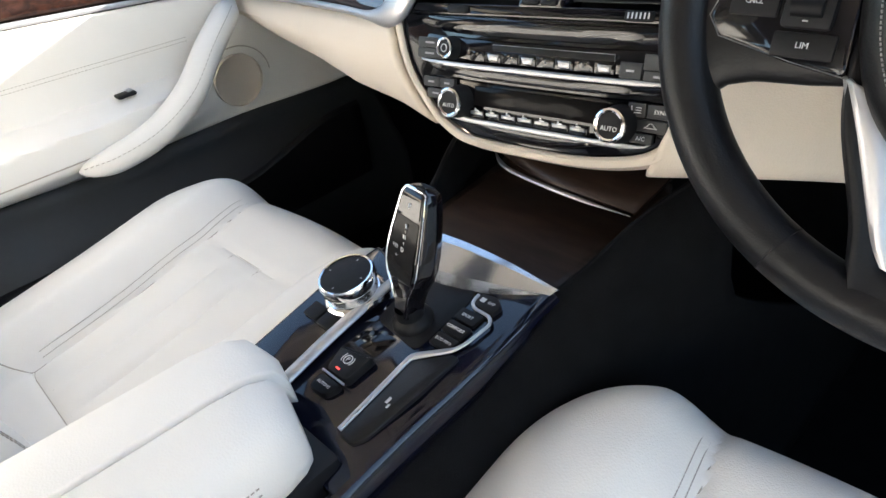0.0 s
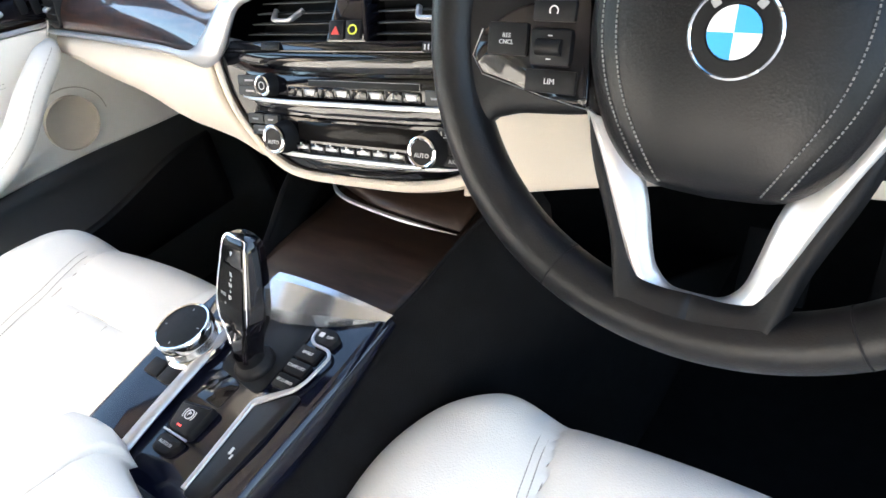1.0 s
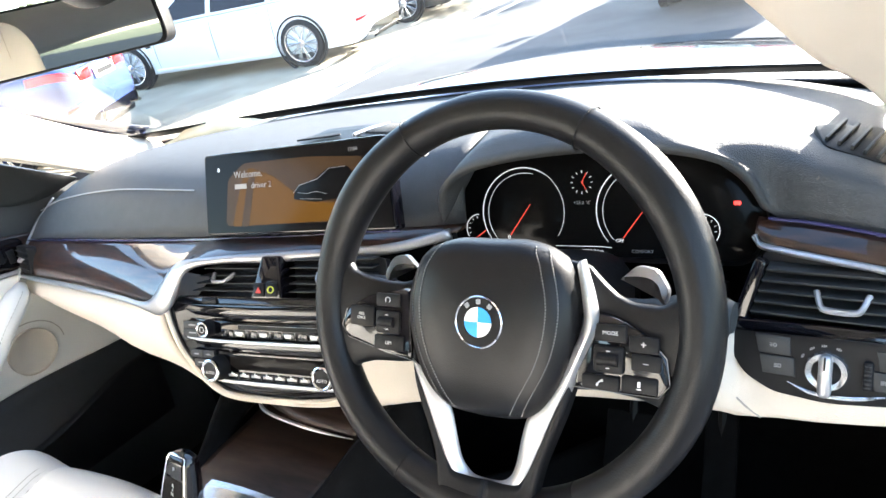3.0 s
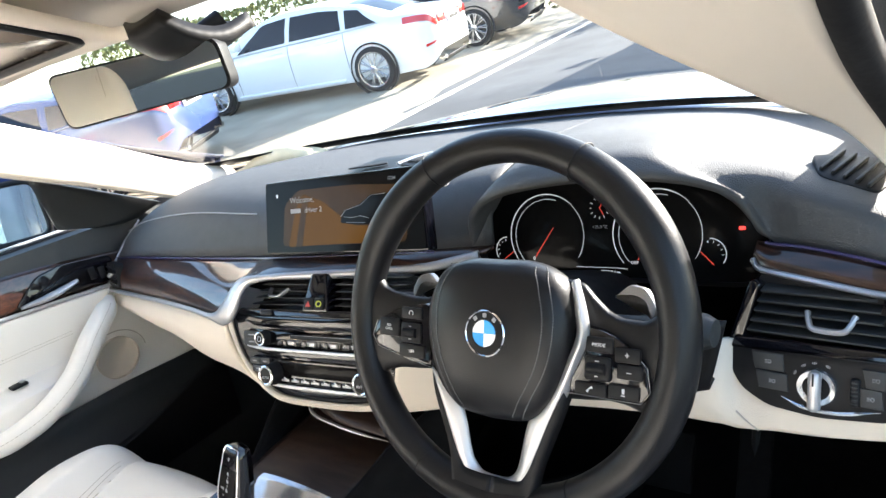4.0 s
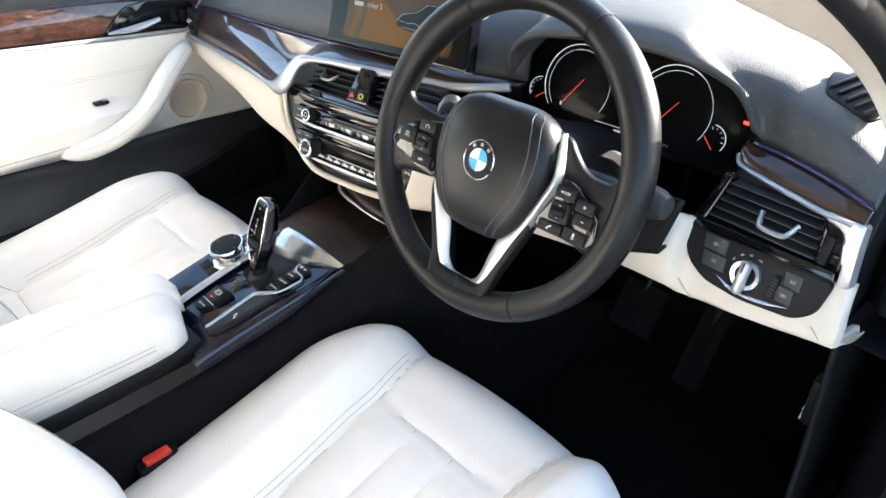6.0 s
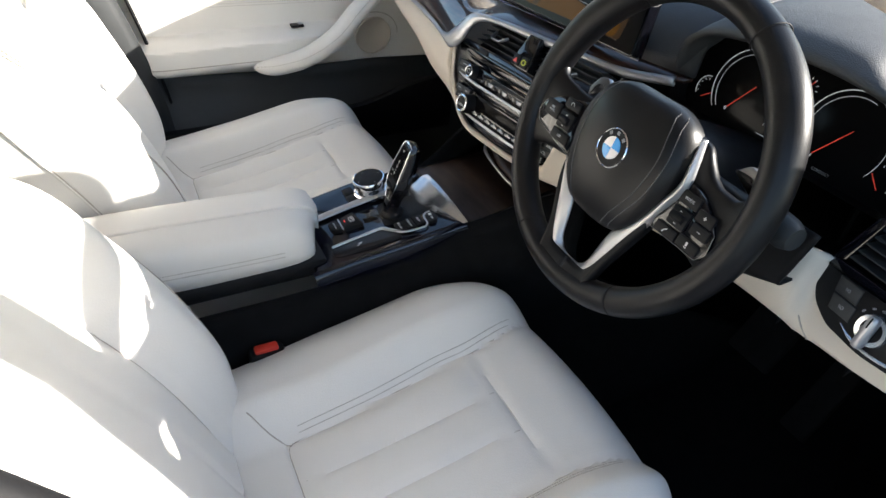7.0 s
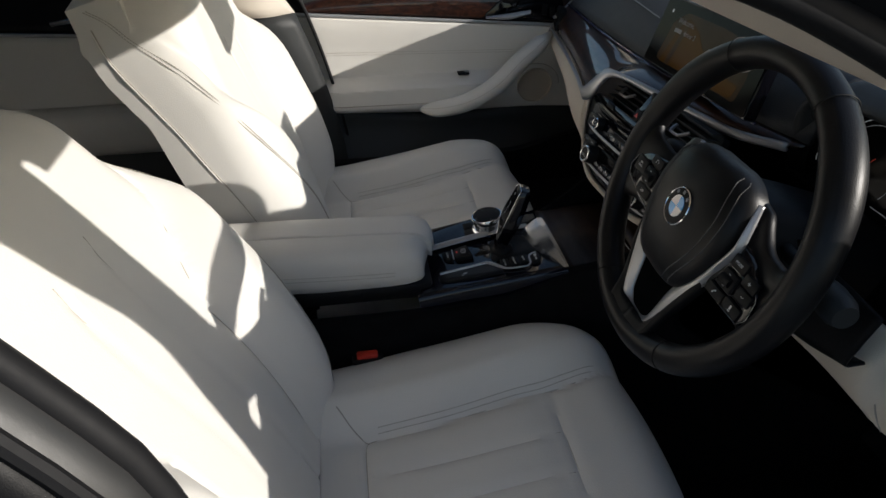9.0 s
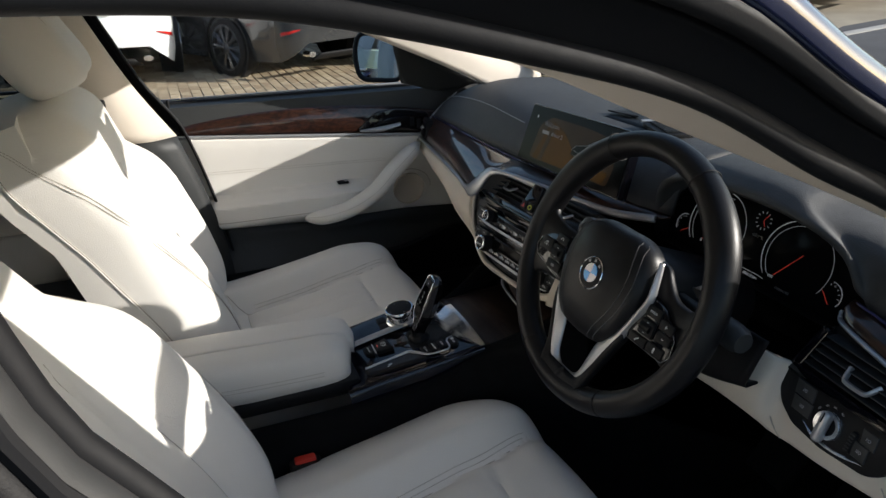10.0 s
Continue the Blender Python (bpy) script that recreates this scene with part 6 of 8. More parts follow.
part("shroud", grid(rows, closed=True), BLACKPLASTIC, col)
for s in (-1, 1):
    p0 = cx_ + ax * 0.075 + Vector((s * 0.05, 0, 0.01))
    p1 = cx_ + ax * 0.055 + Vector((s * 0.150, 0, 0.012))
    p2 = cx_ + ax * 0.050 + Vector((s * 0.185, 0, 0.010))
    part("stalk", tube(catmull([p0, p0.lerp(p1, 0.5), p1, p2], 16), [0.008] * 8 + [0.009, 0.010, 0.013, 0.0155, 0.0165, 0.0165, 0.016, 0.012], 14), GREYPLASTIC if s > 0 else BLACKPLASTIC, col, "dark grey indicator stalk" if s > 0 else "")

# ---- centre console ----
def arc_xy(cx, cy, r, a0, a1, z, n=10):
    return [(cx + r * math.cos(radians(a0 + (a1 - a0) * i / n)), cy + r * math.sin(radians(a0 + (a1 - a0) * i / n)), z) for i in range(n + 1)]


con = thing("centre_console", "gloss black centre console with silver trim and dark sides", "console", at=(CX, -0.1, 0.2))
# flanks: dark soft panels that rise past the cup holders to the stack
for s in (-1, 1):
    X = lambda d: CX + s * d
    rows = [[(X(0.083), -0.75, 0.545), (X(0.084), -0.45, 0.545), (X(0.084), -0.24, 0.548), (X(0.086), -0.12, 0.568), (X(0.092), -0.035, 0.600), (X(0.106), 0.02, 0.622), (X(0.124), 0.075, 0.648), (X(0.150), 0.15, 0.668)],
            [(X(0.098), -0.75, 0.535), (X(0.098), -0.45, 0.536), (X(0.098), -0.24, 0.540), (X(0.099), -0.12, 0.560), (X(0.105), -0.035, 0.594), (X(0.120), 0.02, 0.615), (X(0.138), 0.075, 0.640), (X(0.165), 0.15, 0.655)],
            [(X(0.116), -0.75, 0.44), (X(0.120), -0.45, 0.44), (X(0.122), -0.24, 0.455), (X(0.124), -0.12, 0.47), (X(0.130), -0.035, 0.495), (X(0.145), 0.02, 0.51), (X(0.158), 0.075, 0.52), (X(0.18), 0.15, 0.53)],
            [(X(0.14), -0.75, 0.14), (X(0.15), -0.45, 0.14), (X(0.16), -0.24, 0.14), (X(0.168), -0.12, 0.14), (X(0.175), -0.035, 0.14), (X(0.18), 0.06, 0.14), (X(0.20), 0.3, 0.15), (X(0.22), 0.72, 0.2)]]
    part("side_panel", surf(rows, 60, 24), CARPET, con, "dark soft side panel", solid=0.006)
    # inner cheek from the crest of the flank down to the lid
    part("tray_cheek", surf([[Vector(p) + Vector((0, 0, 0.0005)) for p in rows[0][3:]], [Vector((p[0] - s * 0.008, p[1], p[2] - 0.004 - 0.10 * max(0.0, p[1] + 0.035))) for p in rows[0][3:]], [Vector((p[0] - s * 0.014, p[1] + 0.004, p[2] - 0.014 - 0.24 * max(0.0, p[1] + 0.035))) for p in rows[0][3:]]], 30, 8), CARPET, con, solid=0.003)
# top panel, in its own sloping plane
CT = frame_at((CX, -0.125, 0.5925), (1, 0, 0), (0, 0.985, 0.17))


def ct_part(name, fn, mat, parent=None, label="", sharp=40):
    bm = bmesh.new()
    fn(bm)
    bm.transform(CT)
    return part(name, bm, mat, parent or con, label, sharp=sharp)


top_out = [(-0.098, -0.135), (0.084, -0.135), (0.086, -0.07), (0.090, -0.01), (0.0935, 0.05), (0.094, 0.100), (-0.094, 0.100), (-0.100, 0.02)]
top = ct_part("top_panel", lambda b: plate(b, rounded(top_out, 0.008, 3), -0.03, 0.0, 0.004), SKYLACQUER, label="gloss black console top")
# gloss side faces curling down to the flanks
for s in (-1, 1):
    edge = catmull([(s * 0.083, -0.14, 0), (s * 0.085, -0.07, 0), (s * 0.0895, -0.01, 0), (s * 0.093, 0.05, 0), (s * 0.0945, 0.105, 0)], 40)
    ct_part("side_gloss", lambda b: grid([[(p.x - s * 0.004, p.y, 0.0012), (p.x + s * 0.001, p.y, -0.0010), (p.x + s * 0.0045, p.y, -0.007), (p.x + s * 0.0055, p.y, -0.016 + 0.06 * max(0.0, p.y)), (p.x + s * 0.003, p.y, -0.030 + 0.16 * max(0.0, p.y)), (p.x - s * 0.004, p.y, -0.044 + 0.22 * max(0.0, p.y))] for p in edge], bm=b), SKYLACQUER, top, "gloss black rounded side")
# raised left deck beside the rail, for the rotary controller
ct_part("controller_deck", lambda b: plate(b, rounded([(-0.104, -0.110), (-0.046, -0.118), (-0.046, -0.03), (-0.042, 0.050), (-0.098, 0.070), (-0.106, 0.0)], 0.006, 4), 0.0, 0.004, 0.003), SKYLACQUER, top)
# silver rail along the deck
rail_l = catmull([(-0.0395, -0.130, 0.002), (-0.0395, -0.09, 0.005), (-0.0405, -0.035, 0.007), (-0.038, 0.03, 0.009), (-0.030, 0.070, 0.012)], 40)
ct_part("silver_rail", lambda b: tube(rail_l, [0.0068 - 0.0022 * smooth(20, 39, k) for k in range(40)], 10, bm=b, flat=0.6, up=(0, 0, 1)), SILVER, top, "satin silver rail")
rail_r = [Vector((x, y, 0.004)) for x, y in rounded([(0.0425, -0.130), (0.0420, -0.099), (0.0400, -0.0150), (0.0670, 0.0090), (0.0715, 0.0200), (0.0752, 0.0460), (0.0690, 0.0520), (0.0500, 0.0530), (0.0440, 0.0580), (0.0432, 0.0700)], 0.0045, 4)[8:-3]]
ct_part("silver_rail", lambda b: tube(rail_r, [0.0016 + 0.0028 * math.exp(-((p.x - 0.053) / 0.012) ** 2 - ((p.y + 0.002) / 0.016) ** 2) + 0.0008 * (p.y < -0.01) for p in rail_r], 8, bm=b, flat=0.8, up=(0, 0, 1)), SILVER, top, "bent satin silver rail")
# soft-touch strip beside the rail, with its key mark
ct_part("side_key_strip", lambda b: plate(b, rounded([(0.0440, -0.100), (0.0600, -0.1005), (0.0660, -0.090), (0.0730, -0.040), (0.0755, 0.006), (0.0690, 0.006), (0.0425, -0.0170)], 0.004, 4), 0.0, 0.004, 0.002), BLACKLEATHER, top, "black soft-touch key strip")
ct_part("key_mark", lambda b: (box(b, (0.0560, -0.056, 0.0043), (0.0026, 0.006, 0.0004)), box(b, (0.0596, -0.060, 0.0043), (0.0018, 0.004, 0.0004))), WHITEMARK, top)
# parking brake and hold keys
pb = ct_part("parking_brake_key", lambda b: plate(b, rounded([(-0.0150, -0.0650), (0.0130, -0.0660), (0.0150, -0.0340), (-0.0220, -0.0400)], 0.005, 4), 0.0, 0.009, 0.004), BLACKPLASTIC, top, "black parking brake key")
ct_part("key_ring", lambda b: (lathe(b, [(0.0046, 0.009), (0.0046, 0.0096), (0.0038, 0.0096), (0.0038, 0.009)], 20, Matrix.Translation((-0.002, -0.049, 0))), tube(arc_xy(-0.002, -0.049, 0.0064, 140, 220, 0.0094), 0.0004, 4, bm=b), tube(arc_xy(-0.002, -0.049, 0.0064, -40, 40, 0.0094), 0.0004, 4, bm=b)), WHITEMARK, pb)
text("key_text", "P", 0.006, WHITEMARK, pb, CT @ Matrix.Translation((-0.002, -0.049, 0.0095)))
ct_part("red_mark", lambda b: box(b, (-0.003, -0.0600, 0.009), (0.005, 0.0013, 0.0005)), REDGLOW, pb)
hk = ct_part("hold_key", lambda b: plate(b, rounded([(-0.0150, -0.0860), (0.0060, -0.0850), (0.0125, -0.0690), (-0.0165, -0.0690)], 0.006, 4), 0.0, 0.007, 0.003), BLACKPLASTIC, top, "black auto hold key")
text("key_text", "AUTO H", 0.0042, WHITEMARK, hk, CT @ Matrix.Translation((-0.003, -0.0770, 0.0073)))
ct_part("silver_line", lambda b: tube([(-0.0165, -0.0672, 0.0068), (0.0135, -0.0676, 0.0068)], 0.0011, 6, bm=b), SILVER, pb)
# open small tray ahead of the brake key
ct_part("key_tray", lambda b: plate(b, rounded([(-0.0220, -0.0310), (0.0100, -0.0320), (0.0120, -0.0060), (-0.0190, -0.0120)], 0.004, 4), 0.0, 0.0006, 0.0003), PIANO, top, "gloss tray beside the selector")
# drive mode keys
for k, (nm, y) in enumerate((("ECO PRO", 0.0120), ("COMFORT", 0.0275), ("SPORT", 0.0430))):
    kb = ct_part("mode_key", lambda b: plate(b, rounded([(0.0400, y - 0.0070), (0.0630, y - 0.0070), (0.0640, y + 0.0070), (0.0400, y + 0.0070)], 0.0015, 2), 0.0, 0.0035, 0.0012), BLACKPLASTIC, top)
    text("key_text", nm, 0.0042, WHITEMARK, kb, CT @ Matrix.Translation((0.0515, y, 0.0038)))
kb = ct_part("traction_key", lambda b: plate(b, rounded([(0.0460, 0.0590), (0.0520, 0.0550), (0.0690, 0.0540), (0.0715, 0.0655), (0.0620, 0.0720), (0.0460, 0.0700)], 0.003, 4), 0.0, 0.006, 0.002), BLACKPLASTIC, top, "black traction key")
text("key_text", "OFF", 0.0042, WHITEMARK, kb, CT @ Matrix.Translation((0.0625, 0.0625, 0.0063)))
ct_part("key_mark", lambda b: box(b, (0.0530, 0.0630, 0.0062), (0.0050, 0.0045, 0.0004)), WHITEMARK, kb)
# recess round the selector
ct_part("selector_recess", lambda b: plate(b, rounded([(-0.024, 0.000), (0.036, -0.008), (0.040, 0.060), (0.030, 0.078), (-0.014, 0.066), (-0.026, 0.040)], 0.010, 5), 0.0, 0.0012, 0.0008), BLACKPLASTIC, top, "matt black selector base")
# polished wedge ahead of the selector
ct_part("chrome_bar", lambda b: grid([catmull(r, 24) for r in (
    [(-0.024, 0.060, 0.000), (0.004, 0.062, 0.000), (0.048, 0.075, 0.000), (0.094, 0.0975, -0.006)],
    [(-0.026, 0.066, 0.012), (0.002, 0.068, 0.012), (0.048, 0.080, 0.009), (0.096, 0.0995, 0.000)],
    [(-0.024, 0.088, 0.026), (0.004, 0.091, 0.025), (0.052, 0.096, 0.018), (0.099, 0.1045, 0.002)],
    [(-0.022, 0.097, 0.026), (0.006, 0.099, 0.025), (0.053, 0.102, 0.018), (0.100, 0.1065, 0.002)],
    [(-0.020, 0.106, 0.002), (0.008, 0.107, 0.002), (0.054, 0.108, 0.001), (0.099, 0.1090, -0.006)])], bm=b), ALLOY, con, "broad polished silver wedge", 14)
# wooden roller lid over the cup holders, with surround and lip under the stack
part("cup_lid", surf([[(-0.080, -0.026, 0.606), (0.015, -0.024, 0.608), (0.108, -0.018, 0.603)], [(-0.084, 0.05, 0.609), (0.01, 0.05, 0.612), (0.112, 0.05, 0.609)], [(-0.096, 0.125, 0.606), (0.01, 0.125, 0.608), (0.122, 0.125, 0.606)], [(-0.09, 0.17, 0.622), (0.01, 0.17, 0.624), (0.11, 0.17, 0.622)]], 20, 16), WOODLID, con, "dark brown wooden cup holder lid", solid=0.006)
lip = catmull([(-0.088, 0.128, 0.636), (-0.04, 0.092, 0.640), (0.03, 0.076, 0.642), (0.090, 0.072, 0.641), (0.124, 0.074, 0.639)], 30)
part("tray_lip", tube(lip, [0.0006 + 0.0022 * smooth(0, 8, min(k, 29 - k)) for k in range(30)], 8, flat=0.7, up=(0, 0, 1)), SILVER, con, "thin silver tray lip")
part("tray_roof", surf([[(-0.10, 0.132, 0.636), (0.01, 0.086, 0.643), (0.125, 0.078, 0.641)], [(-0.11, 0.115, 0.650), (0.01, 0.105, 0.652), (0.13, 0.118, 0.652)], [(-0.11, 0.19, 0.66), (0.01, 0.19, 0.66), (0.13, 0.19, 0.66)]], 20, 8), WOODLID, con, solid=0.004)

# rotary controller
KM = CT @ Matrix.Translation((-0.062, 0.008, 0.004))
kn = thing("rotary_controller", "round black rotary controller with knurled chrome rim", "control knob", m=KM)
loc_part(kn, "collar", lambda b: lathe(b, [(0.0295, 0.0), (0.0295, 0.004), (0.0265, 0.007), (0.0245, 0.0075)], 48), CHROME)
loc_part(kn, "barrel", lambda b: lathe(b, [(0.0245, 0.007), (0.0235, 0.012), (0.0245, 0.017)], 48), ALLOY, "brushed silver barrel")
loc_part(kn, "rim", lambda b: lathe(b, [(0.0262, 0.017), (0.0275, 0.0195), (0.0275, 0.0265), (0.0262, 0.0288), (0.0245, 0.0285)], 48), CHROME, "chrome rim")
loc_part(kn, "touch_pad", lambda b: lathe(b, [(0.0247, 0.0275), (0.023, 0.0282), (0.0, 0.0276)], 40), BLACKPLASTIC, "matt black touch pad")
for a in (0, 90, 180, 270):
    loc_part(kn, "pad_mark", lambda b: box(b, (0.019, 0, 0.0283), (0.0022, 0.0008, 0.0004), 0.0, pose(0, 0, 0, 0, 0, a + 12)), GREYMARK)
for k, (x, y) in enumerate(((-0.030, -0.035), (-0.008, -0.036))):
    ct_part("menu_key", lambda b: box(b, (-0.062 + x + 0.012, 0.008 + y, 0.006), (0.020, 0.017, 0.004), 0.0014), BLACKPLASTIC, top)

# gear selector: a slender blade leaning ahead, its flat face to the rear
GM = CT @ Matrix.Translation((0.009, 0.016, 0.0))
gs = thing("gear_selector", "glossy black gear selector lever with chrome edges", "gear lever", m=GM)
loc_part(gs, "boot", lambda b: lathe(b, [(0.0190, 0.0), (0.0188, 0.004), (0.0165, 0.007), (0.0130, 0.010), (0.0118, 0.020)], 32), BLACKPLASTIC)
HM = pose(0.0, -0.002, 0.008, -26, 0, -8)
LV = ((0.004, 0.0108, 0.011), (0.016, 0.0115, 0.0115), (0.028, 0.0152, 0.0125), (0.04, 0.0224, 0.0138), (0.05, 0.0255, 0.0145), (0.062, 0.0258, 0.0148), (0.08, 0.0237, 0.014), (0.1, 0.0204, 0.0125), (0.112, 0.0179, 0.011), (0.1165, 0.0157, 0.0085))
LZ = [q[0] for q in LV]
lever_w = lambda z: float(np.interp(z, LZ, [q[1] for q in LV]))
lever_d = lambda z: float(np.interp(z, LZ, [q[2] for q in LV]))
lever_y = lambda z: 0.004 * smooth(0.03, 0.11, z)


def lever_row(z, k=1.0):
    w, d, y = lever_w(z) * k, lever_d(z) * k, lever_y(z)
    return [(px * w, y + py * d, z) for px, py in rounded([(-1.0, 0.05), (-0.90, -0.82), (-0.72, -1.0), (0.72, -1.0), (0.90, -0.82), (1.0, 0.05), (0.72, 0.82), (0.25, 1.0), (-0.25, 1.0), (-0.72, 0.82)], 0.14, 3)]


rows = [lever_row(z) for z in span(0.004, 0.1165, 36)] + [[(x, y, 0.1180) for x, y, z in lever_row(0.1165, 0.80)], [(0, 0.004, 0.1182)] * len(lever_row(0.1165))]
head = loc_part(gs, "head", lambda b: grid(rows, closed=True, bm=b), PIANO, "gloss black grip", HM, sharp=28)
for s in (-1, 1):
    ln = [(s * lever_w(z) * 0.86, lever_y(z) - lever_d(z) * 0.93, z) for z in span(0.018, 0.1155, 30)]
    ln += [(s * lever_w(0.1165) * k, lever_y(0.1165) - lever_d(0.1165) * 0.95, 0.1170) for k in (0.75, 0.4, 0.0)]
    loc_part(head, "chrome_edge", lambda b: tube(ln, 0.0013 if s < 0 else 0.0006, 8, bm=b), CHROME, "chrome edge", HM)
loc_part(head, "face", lambda b: grid([[(x * lever_w(z) * 0.70, lever_y(z) - lever_d(z) - 0.0005, z) for x in span(-1, 1, 6)] for z in span(0.040, 0.0935, 16)], bm=b), SCREENDARK, "dark display face", HM)
loc_part(head, "park_key", lambda b: grid([[(x * lever_w(z) * 0.70, lever_y(z) - lever_d(z) - 0.0008, z) for x in span(-1, 1, 6)] for z in span(0.0960, 0.1130, 8)], bm=b), PIANO, "gloss park key", HM)
FM = lambda z, x=0.0: HM @ Matrix.Translation((x, lever_y(z) - lever_d(z) - 0.0012, z)) @ pose(0, 0, 0, 90, 0, 0)
text("key_text", "P", 0.0060, WHITEMARK, head, FM(0.1040))
for c, z in (("R", 0.0870), ("N", 0.0780), ("D", 0.0670)):
    text("gear_text", c, 0.0056, WHITEMARK, head, FM(z, 0.001))
for z in (0.0825, 0.0725):
    loc_part(head, "gear_line", lambda b: box(b, (0.001, lever_y(z) - lever_d(z) - 0.0010, z), (0.0005, 0.0004, 0.0024)), WHITEMARK, "", HM)
text("gear_text", "M/S", 0.0048, GREYMARK, head, FM(0.0675, -0.0088))
text("gear_text", "+", 0.0050, GREYMARK, head, FM(0.0600, -0.0060))

# ---- armrest ----
arm = thing("armrest", "cream leather centre armrest with double stitched seams", "armrest", at=(CX, -0.4, 0.56))


def arm_section(y, wf, hf, z0):
    """Section of the armrest at y: a flat lid in two halves, its front running back to the right."""
    cs = [math.cos(math.pi * k / 60) ** 0.42 for k in range(30)]
    mid_ = sorted(set(span(cs[-1], -cs[-1], 20) + [(0.012 + d) / 0.068 for d in (-0.004, -0.0025, -0.0015, 0.0, 0.0015, 0.0025, 0.004)]), reverse=True)
    pts_ = []
    for c in cs + mid_[1:-1] + [-c for c in cs[::-1]]:
        x = 0.068 * wf * c
        z = z0 + 0.070 * hf * max(0.0, 1 - abs(c) ** 4.76) ** (1 / 4.76)
        d = 0.068 * c - 0.012
        z += groove(d, 0.0016, 0.008)
        pts_.append((CX - 0.006 + x, y - 0.30 * max(0.0, x + 0.015) - 0.006 * smooth(0.008, 0.014, x), z))
    return pts_


rows = []
for y, wf, hf in ((-0.222, 0.70, 0.35), (-0.224, 0.84, 0.62), (-0.232, 0.93, 0.83), (-0.248, 0.98, 0.95), (-0.275, 1.0, 1.0), (-0.35, 1.0, 1.02), (-0.45, 1.0, 1.02), (-0.56, 1.0, 1.0), (-0.66, 0.99, 0.98), (-0.70, 0.9, 0.8)):
    rows.append(arm_section(y, wf, hf, 0.575 + 0.012 * smooth(-0.25, -0.6, y)))
part("cushion", grid(rows), CREAM, arm, "cream leather pad", solid=0.012)
bm = bmesh.new()
for dz in (0.0, 0.007):
    ln = [(CX + 0.0625, y - 0.035, 0.598 + dz + 0.012 * smooth(-0.25, -0.6, y)) for y in span(-0.262, -0.62, 90)]
    for p, q in zip(ln, ln[1:]):
        tube([p, Vector(p).lerp(Vector(q), 0.6)], 0.0006, 4, bm=bm)
part("stitching", bm, SEAM, arm)
zt = lambda y: 0.6455 + 0.012 * smooth(-0.25, -0.6, y)
# The lid groove's shade, put in as a dark tube.
part("lid_gap_shade", tube([(CX + 0.006, y - 0.012, zt(y) - 0.0062) for y in span(-0.262, -0.66, 40)], 0.0016, 6), SEAM, arm, "dark tube for the shade in the gap between the two lid halves")
bm = bmesh.new()
box(bm, (CX, -0.46, 0.566), (0.130, 0.45, 0.03), 0.008)
part("base", bm, BLACKPLASTIC, arm)


# ---- doors ----
pd = thing("passenger_door", "passenger door with cream leather panel, wood trim and silver handle", "car door", at=(-0.80, 0.0, 0.2))


def strip_z(y):
    return 0.790 - 0.084 * y


def door_x(y, z):
    """Inner face of the passenger door."""
    low = strip_z(y)
    x = -0.722 + 0.020 * smooth(low - 0.10, low - 0.02, z) * 0.4
    arm_top = 0.655
    w = smooth(-0.56, -0.35, y) * smooth(0.14, -0.06, y)
    x += 0.052 * w * smooth(arm_top + 0.012, arm_top - 0.012, z) * smooth(0.555, 0.60, z)
    return x


def door_low(y):
    return 0.560 + 0.03 * smooth(-0.1, -0.45, y) - 0.012 * smooth(0.1, 0.35, y)


ys = span(-0.60, 0.44, 80)
rows = [[(door_x(y, door_low(y) + (strip_z(y) - 0.006 - door_low(y)) * k / 40), y, door_low(y) + (strip_z(y) - 0.006 - door_low(y)) * k / 40) for k in range(41)] for y in ys]
dp = part("leather_panel", grid(rows), CREAM, pd, "cream leather door panel", solid=0.01)
bm = bmesh.new()
for dz in (0.0, 0.006):
    ln = [(door_x(y, 0.712 + dz) + 0.0008, y, 0.712 - 0.03 * y + dz) for y in span(-0.52, 0.08, 110)]
    for p, q in zip(ln, ln[1:]):
        tube([p, Vector(p).lerp(Vector(q), 0.6)], 0.0006, 4, bm=bm)
part("stitching", bm, SEAM, dp)
part("panel_seam", tube([(door_x(y, 0.60) + 0.0005, y, 0.602 - 0.012 * y) for y in span(-0.5, -0.12, 30)], 0.0012, 6), SEAM, dp)
rows = [[(-0.725 - 0.02 * (k / 8), y, strip_z(y) + 0.006 + (0.888 - strip_z(y)) * k / 8) for k in range(9)] for y in ys[:78]]
for r in rows:
    r.append((-0.775, r[0][1], 0.898))
part("upper_trim", grid(rows), GREYPLASTIC, pd, "dark grey upper door trim", solid=0.008)
wood_top = lambda y: strip_z(y) + 0.008 + 0.066 * math.sin(math.pi * min(1, max(0, (y + 0.45) / 0.92))) ** 0.7
rows = [[(-0.722 - 0.010 * k / 8 + 0.005 * math.sin(math.pi * k / 8), y, strip_z(y) + 0.006 + (wood_top(y) - strip_z(y) - 0.006) * k / 8) for k in range(9)] for y in span(-0.445, 0.235, 50)]
part("wood_trim", grid(rows), WOODRED, pd, "red-brown lacquered wood inlay", solid=0.006, offset=1)
part("silver_strip", tube([(-0.714, y, strip_z(y)) for y in span(-0.50, 0.24, 40)], 0.0042, 8, flat=0.7, up=(1, 0, 0)), SILVER, pd, "satin silver strip")
# release handle in a dark cup
bm = bmesh.new()
plate(bm, rounded([(-0.005, 0.800), (0.20, 0.782), (0.205, 0.835), (0.11, 0.852), (0.05, 0.845)], 0.016, 4), -0.004, 0.004, 0.002, Matrix(((0, 0, 1, -0.716), (1, 0, 0, 0), (0, 1, 0, 0), (0, 0, 0, 1))))
cup = part("handle_cup", bm, PIANO, pd, "gloss black handle cup")
